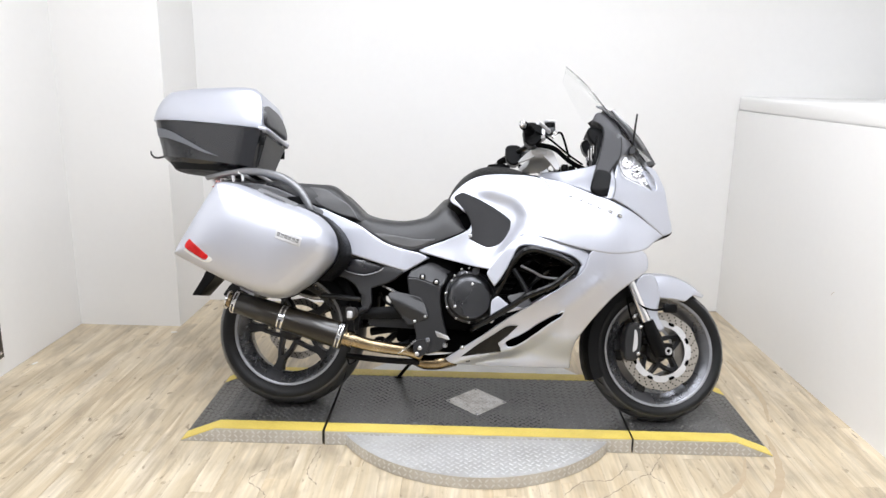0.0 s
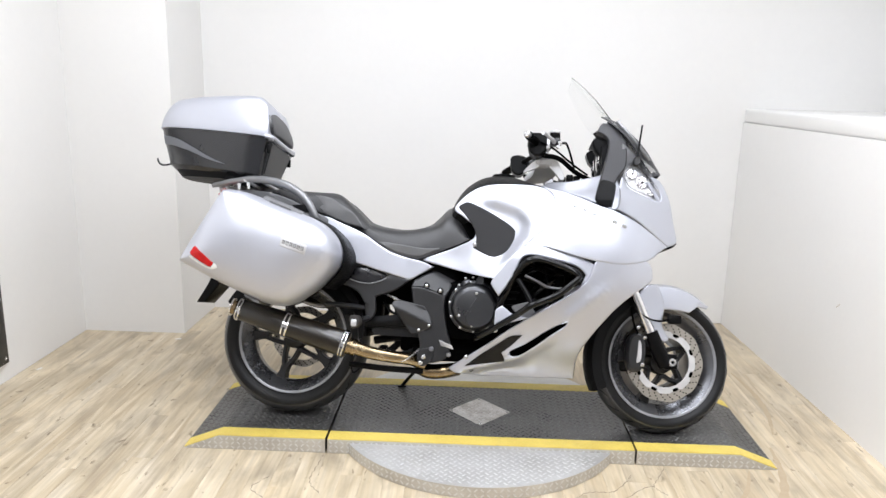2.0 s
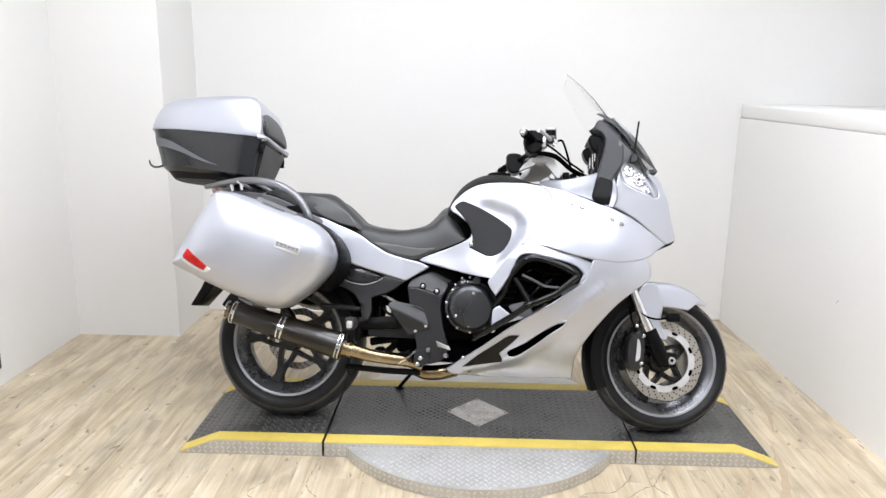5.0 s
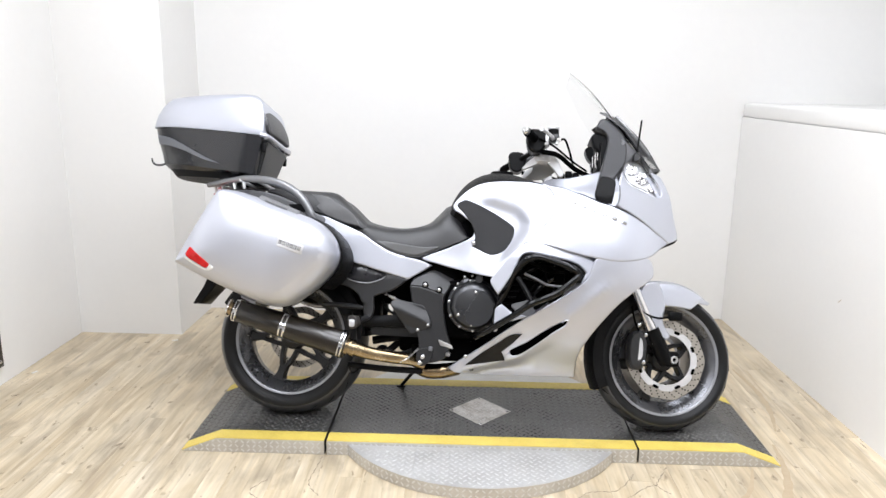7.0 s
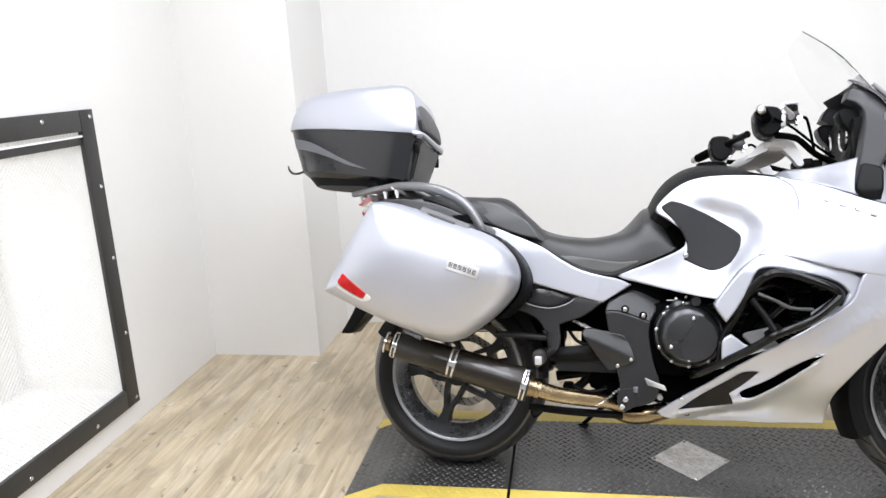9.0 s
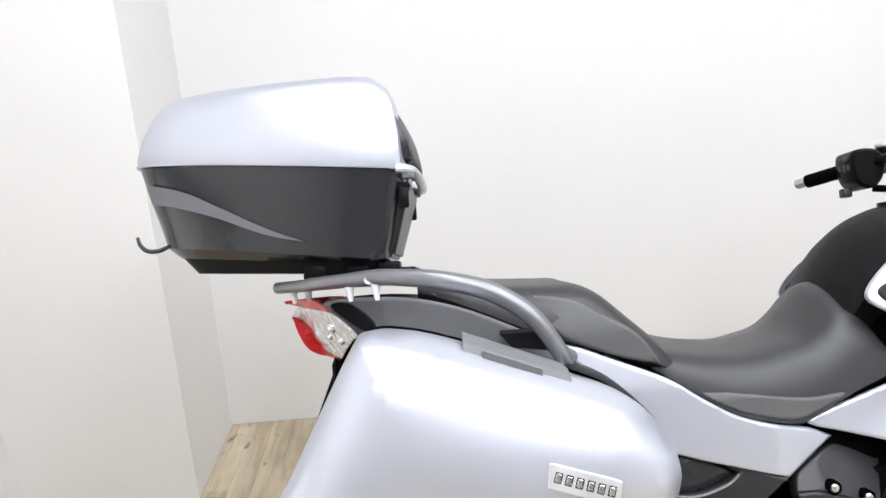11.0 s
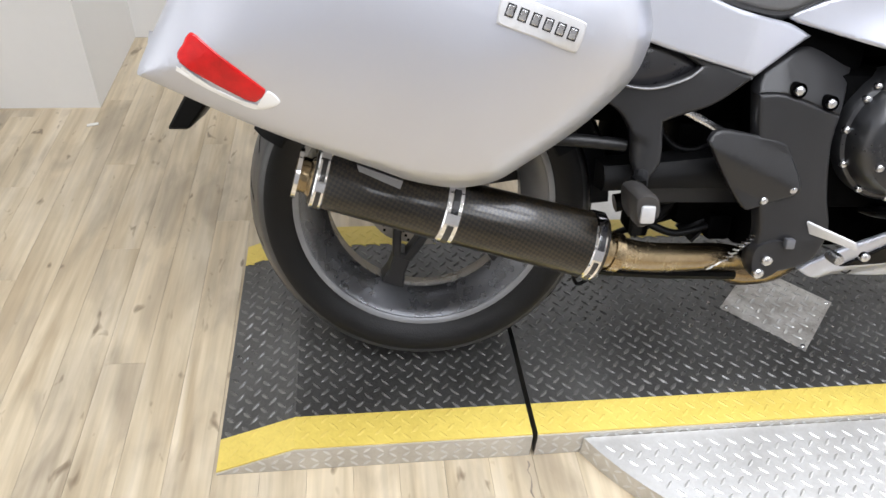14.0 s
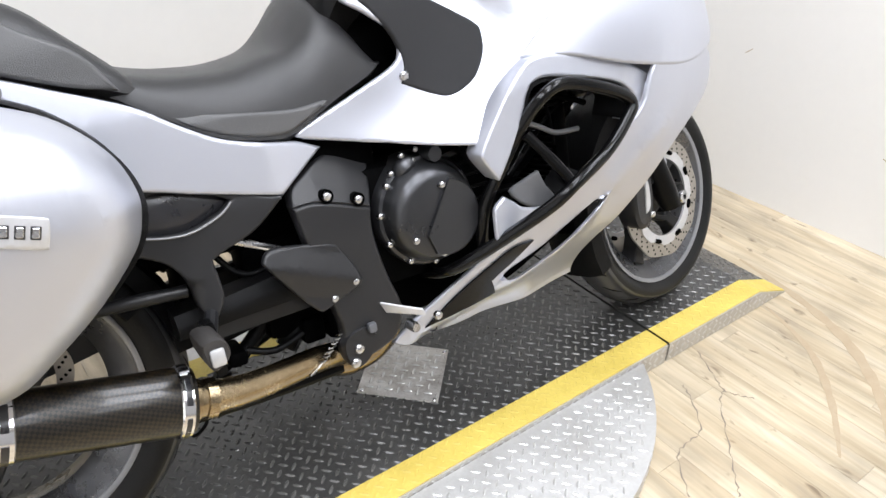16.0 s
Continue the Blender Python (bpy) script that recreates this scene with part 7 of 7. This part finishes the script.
def bag_y(x, z):
    """Depth of the pannier's outer face: a rounded rim, then a shallow dome."""
    d = 9.0
    for (x0, z0), (x1, z1) in zip(BAGLINE, BAGLINE[1:] + BAGLINE[:1]):
        t = min(max(((x - x0) * (x1 - x0) + (z - z0) * (z1 - z0)) / ((x1 - x0) ** 2 + (z1 - z0) ** 2 + 1e-12), 0), 1)
        d = min(d, math.hypot(x - x0 - t * (x1 - x0), z - z0 - t * (z1 - z0)))
    r = 0.020 + 0.040 * smooth((x + 0.16) / 0.24)
    q = min(d / r, 1)
    draw = 0.032 * smooth((0.74 - z) / 0.30) - 0.024 * smooth((-0.06 - x) / 0.22)
    return -(0.396 + 0.058 * math.sqrt(max(0, 1 - (1 - q) ** 2)) + 0.058 * (1 - math.exp(-d / (0.025 + 0.66 * r))) - draw)


BAGLINE = [(p[0], p[1]) for p in curve(bag, 5)]
for s in (-1, 1):
    bm = panel_mesh(bag, lambda x, z: -bag_y(x, z), 0.004, 0, 0.014, 6, rings=(0.0015, 0.005, 0.010, 0.017, 0.026, 0.038, 0.055))
    pan = bsolid("pannier", bm if s < 0 else flipped(bm), SILVER, bike, "silver painted hard pannier", angle=60)
    bm = bmesh.new()
    rim = curve(bag, 6)
    loft(bm, [[(PIV[0] + (p[0] - PIV[0]) * w, -0.245 + u * (bag_y(p[0], p[1]) + 0.2445), PIV[1] + (p[1] - PIV[1]) * w) for p in rim]
              for u, w in ((0, 0.90), (0.05, 0.955), (0.40, 0.985), (0.75, 0.998), (1, 0.9995))])
    bpart("pannier_shell", bm if s < 0 else flipped(bm), SILVER, pan, "silver painted side wall")

    def on_bag(outline, lift, thick, material, name, label="", roll=0.003, cell=0.012):
        b2 = panel_mesh(outline, lambda x, z: -bag_y(x, z) + lift, thick, roll, cell)
        return bsolid(name, b2 if s < 0 else flipped(b2), material, pan, label, angle=40)
    on_bag([(-0.281, 0.628), (-0.275, 0.649), (-0.268, 0.659), (-0.263, 0.659), (-0.256, 0.654), (-0.194, 0.600, "c"), (-0.197, 0.593), (-0.205, 0.586), (-0.210, 0.585), (-0.226, 0.592)], 0.002, 0.010, RED, "reflector", "red pannier reflector", 0.0015)
    on_bag([(-0.286, 0.624), (-0.258, 0.605), (-0.226, 0.588), (-0.210, 0.581), (-0.204, 0.583), (-0.194, 0.597), (-0.187, 0.596), (-0.180, 0.585), (-0.194, 0.577), (-0.208, 0.577), (-0.246, 0.592)], 0.0015, 0.006, WHITEP, "reflector_trim", "bright reflector trim", 0.001)
    bd = on_bag([(0.057, 0.681), (0.060, 0.704), (0.066, 0.709), (0.108, 0.696), (0.153, 0.681), (0.157, 0.673), (0.151, 0.651), (0.145, 0.647), (0.102, 0.662), (0.061, 0.675)], 0.0030, 0.006, BRACKET, "badge", "chrome badge with a row of dark-edged bars", 0.0015)
    for k in range(6):
        bm = bmesh.new()
        box(bm, -0.0052, 0.0052, -0.0008, 0.0008, -0.0072, 0.0072, 0.0006, 1)
        x, z = 0.071 + 0.0142 * k, 0.6905 - 0.0046 * k
        back = bpart("bar_back", bm, HOOD, bd)
        back.matrix_local = pose(x, s * (-bag_y(x, z) + 0.0034), z, 0, 17.5, 0)
        bm = bmesh.new()
        box(bm, -0.0038, 0.0038, -0.0012, 0.0012, -0.0056, 0.0056, 0.0010, 1)
        ob = bpart("badge_bar", bm, STEEL, bd)
        ob.matrix_local = pose(x, s * (-bag_y(x, z) + 0.0044), z, 0, 17.5, 0)
    # seam between shell and lid, lock handle on top
    bm = bmesh.new()
    tube(bm, [(p[0] * 1.0, -0.300 if s < 0 else 0.300, p[1]) for p in [(PIV[0] + (q[0] - PIV[0]) * 0.988, PIV[1] + (q[1] - PIV[1]) * 0.988) for q in BAGLINE + BAGLINE[:1]]], 0.003, 6, False, 1)
    bpart("seam", bm, INKY, pan)
    bm = bmesh.new()
    loft(bm, [[(x, s * y, z + dz) for y, dz in ((0.29, 0.000), (0.330, 0.006), (0.392, 0.006), (0.422, -0.003), (0.436, -0.022), (0.432, -0.034), (0.29, -0.02))] for x, z in ((-0.044, 0.874), (-0.036, 0.871), (0.100, 0.819), (0.110, 0.814))])
    hd = bpart("carry_handle", bm, TAILGREY, pan, "dark grey hinged carry handle")
    bm = bmesh.new()
    loft(bm, [[(x, s * y, z + dz) for y, dz in ((0.415, -0.004), (0.4300, -0.006), (0.4385, -0.021), (0.420, -0.024))] for x, z in ((-0.018, 0.862), (0.068, 0.830))])
    bpart("handle_grip", bm, GREY, hd)
    # black inner half and bracket
    bm = bmesh.new()
    pillow(bm, bag, [(-0.205, 0.80), (-0.215, 0.90), (-0.250, 0.93)], 5, PIV)
    bpart("pannier_back", bm if s < 0 else flipped(bm), SATIN, pan, "black inner shell")
    bm = bmesh.new()
    loft(bm, [[(-0.100, s * 0.385, 0.490), (-0.100, s * 0.408, 0.490), (-0.097, s * 0.408, 0.481), (-0.097, s * 0.385, 0.481)], [(-0.040, s * 0.378, 0.468), (-0.040, s * 0.406, 0.468), (-0.044, s * 0.406, 0.457), (-0.044, s * 0.378, 0.457)]])
    bpart("drain_tab", bm, RAILGREY, pan)
# curved black guard in front of the pannier
bm = bmesh.new()
rows = []
for x, z in curve([(0.140, 0.812), (0.195, 0.785), (0.250, 0.735), (0.280, 0.682), (0.284, 0.632), (0.262, 0.582), (0.21, 0.53)], 4, False):
    rows.append([(x - 0.004, -0.20, z), (x + 0.004, -0.21, z - 0.002), (x - 0.004, -0.33, z - 0.002), (x - 0.016, -0.35, z), (x - 0.020, -0.20, z)])
loft(bm, rows)
both("pannier_guard", bm, MATTE, "black curved pannier bracket")

# ---- top case: plan rings, wide at the front and rounded at the back
def case_ring(x0, x1, wf, wr, z, tilt, r=0.10, n=9):
    """A plan outline from the front x1 (half width wf) to the rounded rear x0 (half width wr)."""
    side = [(x1, -wf * 0.80), (x1 - 0.008, -wf * 0.93), (x1 - 0.030, -wf), (x1 - 0.10, -wf)]
    long = x1 - 0.10 - x0
    for k in range(1, n + 4):
        a = math.pi / 2 * k / (n + 4)
        side.append((x1 - 0.10 - long * math.sin(a) ** 1.15, -(wf * math.cos(a) ** 0.55)))
    side.append((x0, 0.0))
    pts = side + [(x, -y) for x, y in side[-2::-1]]
    return [(x, y, z + tilt * (x - x1)) for x, y in pts]


def case_side(x, z):
    """Half width of the base of the top case at a place of its side view."""
    t = min(max((z - 1.05) / 0.114, -0.4), 1.0)
    x0, x1, wf = -0.626 - 0.036 * t, -0.158 + 0.024 * t, 0.153 + 0.017 * t
    u = min(max((x1 - 0.10 - x) / (x1 - 0.10 - x0), 0), 0.97) ** (1 / 1.15)
    return wf * max(0.05, 1 - u * u) ** 0.275


bm = bmesh.new()
loft(bm, [case_ring(-0.592, -0.184, 0.1250, 0.095, 0.9980, -0.095), case_ring(-0.616, -0.172, 0.1460, 0.118, 1.0070, -0.115), case_ring(-0.626, -0.158, 0.1530, 0.125, 1.0540, -0.088), case_ring(-0.646, -0.144, 0.1630, 0.134, 1.1140, -0.085), case_ring(-0.662, -0.134, 0.1700, 0.140, 1.1680, -0.088)])
tc = bpart("top_case", bm, CASEBLK, bike, "top case with silver lid and satin black base")
bm = bmesh.new()
loft(bm, [case_ring(-0.664, -0.132, 0.1720, 0.142, 1.1720, -0.088), case_ring(-0.668, -0.128, 0.1750, 0.145, 1.1840, -0.086), case_ring(-0.658, -0.130, 0.1740, 0.143, 1.2370, -0.058), case_ring(-0.640, -0.140, 0.1680, 0.137, 1.2950, -0.015), case_ring(-0.626, -0.156, 0.1580, 0.127, 1.3300, 0.014),
          case_ring(-0.610, -0.182, 0.1430, 0.112, 1.3520, 0.028), case_ring(-0.582, -0.218, 0.1150, 0.090, 1.3630, 0.036), case_ring(-0.510, -0.286, 0.0600, 0.050, 1.3690, 0.040, 0.06)])
bpart("lid", bm, SILVER, tc, "silver painted lid")
bm = bmesh.new()
loft(bm, [case_ring(-0.668, -0.130, 0.1752, 0.146, 1.1690, -0.088), case_ring(-0.670, -0.129, 0.1765, 0.147, 1.1735, -0.088)])
bpart("lid_lip", bm, SILVER, tc, "bright lower lip of the lid")
for s in (-1, 1):
    bm = panel_mesh([(-0.628, 1.178, "c"), (-0.550, 1.157), (-0.486, 1.126), (-0.393, 1.078), (-0.320, 1.048, "c"), (-0.394, 1.066), (-0.488, 1.104), (-0.570, 1.130), (-0.620, 1.140, "c")], lambda x, z: case_side(x, z) + 0.002, 0.006, 0.0, 0.012)
    bsolid("side_flash", bm if s < 0 else flipped(bm), FLASH, tc, "silver flash on the case side", angle=50)
bm = bmesh.new()
loft(bm, [case_ring(-0.560, -0.200, 0.112, 0.08, 0.983, -0.060), case_ring(-0.590, -0.186, 0.126, 0.09, 1.002, -0.092)])
bpart("case_foot", bm, MATTE, tc)
# backrest pad on the front of the lid
rows = []
spine = curve([(-0.166, 1.328), (-0.136, 1.288), (-0.112, 1.238), (-0.102, 1.196), (-0.104, 1.186)], 4, False)
for i, (x, z) in enumerate(spine):
    t = i / (len(spine) - 1)
    w = (0.118 + 0.030 * math.sin(math.pi * min(1, 0.15 + t * 0.75))) * (0.86 if t in (0, 1) else 1)
    rows.append([(x - 0.008 - 0.010 * abs(u) ** 3, u * w, z) for u in (-1, -0.92, -0.6, -0.3, 0, 0.3, 0.6, 0.92, 1)])
bm = bmesh.new()
loft(bm, [[(p[0] - 0.03, p[1], p[2]) for p in r] + [(p[0] + 0.008, p[1] * 0.95, p[2]) for p in r[::-1]] for r in rows])
bpart("backrest_pad", bm, PADGREY, tc, "dark grey vinyl backrest pad")
for s in (-1, 1):
    bm = bmesh.new()
    loft(bm, [[(x - 0.045, s * (w - 0.012), z), (x - 0.042, s * (w + 0.008), z), (x - 0.014, s * (w + 0.004), z), (x - 0.012, s * (w - 0.012), z)] for (x, z), w in zip(spine, (0.118 + 0.030 * math.sin(math.pi * min(1, 0.15 + i / (len(spine) - 1) * 0.75)) for i in range(len(spine))))])
    bpart("pad_edge", bm, BADGE, tc, "glossy black pad surround")
    bm = bmesh.new()
    box(bm, -0.134, -0.112, s * 0.156 - 0.009, s * 0.156 + 0.009, 1.152, 1.174, 0.005)
    bpart("latch", bm, RAILGREY, tc, "grey lid latch")
    bm = bmesh.new()
    box(bm, -0.142, -0.124, s * 0.146 - 0.008, s * 0.146 + 0.008, 1.100, 1.138, 0.004)
    bpart("hinge", bm, SATIN, tc)
bm = bmesh.new()
tube(bm, [(-0.145, -0.168, 1.172), (-0.128, -0.164, 1.170), (-0.114, -0.145, 1.166), (-0.106, -0.09, 1.160), (-0.104, 0.0, 1.158), (-0.106, 0.09, 1.160), (-0.114, 0.145, 1.166), (-0.128, 0.164, 1.170), (-0.145, 0.168, 1.172)], 0.0095, 10)
bpart("lid_trim", bm, SILVER, tc, "silver strip under the backrest pad")
bm = bmesh.new()
loft(bm, [[(-0.186, y, 1.012) for y in (-0.112, 0.112)] + [(-0.160, y, 1.012) for y in (0.112, -0.112)], [(-0.146, y, 1.15) for y in (-0.142, 0.142)] + [(-0.119, y, 1.15) for y in (0.142, -0.142)]])
bmesh.ops.bevel(bm, geom=bm.edges[:], offset=0.006, segments=2, affect="EDGES")
bpart("front_panel", bm, GREY, tc, "grey inset front panel")
bm = bmesh.new()
tube(bm, [(-0.605, -0.04, 1.066), (-0.627, -0.055, 1.054), (-0.648, -0.060, 1.054), (-0.662, -0.062, 1.066), (-0.667, -0.062, 1.082)], [0.004, 0.0045, 0.0045, 0.004, 0.003], 8)
bpart("lid_hook", bm, GREY, tc, "small dark wire hook")

# ---------------------------------------------------------------- small things on the floor
cr = thing("floor_scuffs", "thin dark hairline cracks in the floor beside the turntable", "floor crack")
for pts in ([(1.543, -0.13), (1.50, -0.21), (1.473, -0.261), (1.49, -0.30), (1.51, -0.324)], [(1.473, -0.262), (1.424, -0.287), (1.322, -0.383), (1.25, -0.45), (1.218, -0.483)], [(1.40, -0.19), (1.385, -0.224), (1.313, -0.312), (1.25, -0.32), (1.198, -0.336), (1.129, -0.42)],
            [(0.19, -0.12), (0.185, -0.20), (0.175, -0.29), (0.19, -0.35), (0.23, -0.40)], [(0.02, -0.30), (-0.025, -0.383), (0.03, -0.44), (0.065, -0.489), (0.06, -0.56)]):
    bm = bmesh.new()
    rows = []
    line = curve(pts, 6, False)
    for i, p in enumerate(line):
        d = (line[min(i + 1, len(line) - 1)] - line[max(i - 1, 0)]).normalized()
        w = 0.0011 + 0.0009 * math.sin(i * 1.7)
        nrm = Vector((-d.y, d.x)) * w
        jig = Vector((-d.y, d.x)) * 0.003 * math.sin(i * 2.3)
        a, b = p + nrm + jig, p - nrm + jig
        rows.append([(a.x, a.y, 0.0002), (a.x, a.y, 0.0007), (b.x, b.y, 0.0007), (b.x, b.y, 0.0002)])
    loft(bm, rows)
    solid("crack", bm, CRACK, cr)
for x, y, a in ((-0.891, 1.127, 20), (-1.41, 0.63, 70)):
    bm = bmesh.new()
    box(bm, -0.016, 0.016, -0.006, 0.006, 0, 0.004, 0.0015)
    ob = solid("paper_scrap", bm, CHIP, None, "small pale scrap lying on the floor", category="scrap")
    ob.matrix_world = pose(x, y, 0.0002, 0, 0, a)

def smear(name, pts, w, material, label, z=0.0004):
    """A thin worn streak lying on the floor."""
    bm = bmesh.new()
    line = curve(pts, 8, False)
    rows = []
    for i, p in enumerate(line):
        d = (line[min(i + 1, len(line) - 1)] - line[max(i - 1, 0)]).normalized()
        t = i / (len(line) - 1)
        nrm = Vector((-d.y, d.x)) * (w * (0.25 + math.sin(math.pi * t) * (0.8 + 0.2 * math.sin(i * 1.9))))
        a, b = p + nrm, p - nrm
        rows.append([(a.x, a.y, z), (a.x, a.y, z + 0.0003), (b.x, b.y, z + 0.0003), (b.x, b.y, z)])
    loft(bm, rows)
    return solid(name, bm, material, None, label, category="floor mark")


smear("tyre_mark", [(1.60, -0.62), (1.78, -0.50), (1.92, -0.34), (2.00, -0.14), (2.04, 0.08)], 0.016, SMEAR, "faint brown curved tyre mark on the floor boards")
smear("tyre_mark", [(1.50, -0.55), (1.66, -0.44), (1.80, -0.30), (1.88, -0.12)], 0.010, SMEAR, "thin brown curved tyre mark on the floor boards")
smear("tyre_mark", [(2.10, 0.20), (2.16, 0.42), (2.18, 0.66), (2.16, 0.90)], 0.012, SMEAR, "faint brown tyre mark along the side wall")
for y, z, ln, a in ((-0.10, 0.30, 0.05, 25), (0.45, 0.52, 0.03, -40)):
    bm = bmesh.new()
    box(bm, -0.0012, -0.0002, -ln / 2, ln / 2, -0.0012, 0.0012, 0, 1, pose(0, y - WY, z, a, 0, 0))
    solid("wall_scuff", bm, SMEAR, None, "short grey scuff on the white side wall", category="scuff").matrix_world = EAST
for x, y, r in ((-1.2, 0.95, 0.004), (-0.75, 1.3, 0.003), (-1.1, 0.3, 0.0035), (-0.62, 0.62, 0.003), (2.2, 0.7, 0.003), (1.75, -0.7, 0.003)):
    bm = bmesh.new()
    bmesh.ops.create_icosphere(bm, subdivisions=1, radius=r)
    for v in bm.verts:
        v.co.z = max(v.co.z, -0.0008) * 0.5 + 0.0008
    ob = solid("grit", bm, SMEAR, None, "dark speck of grit on the floor boards", category="debris")
    ob.matrix_world = pose(x, y, 0.0001, 0, 0, 0)
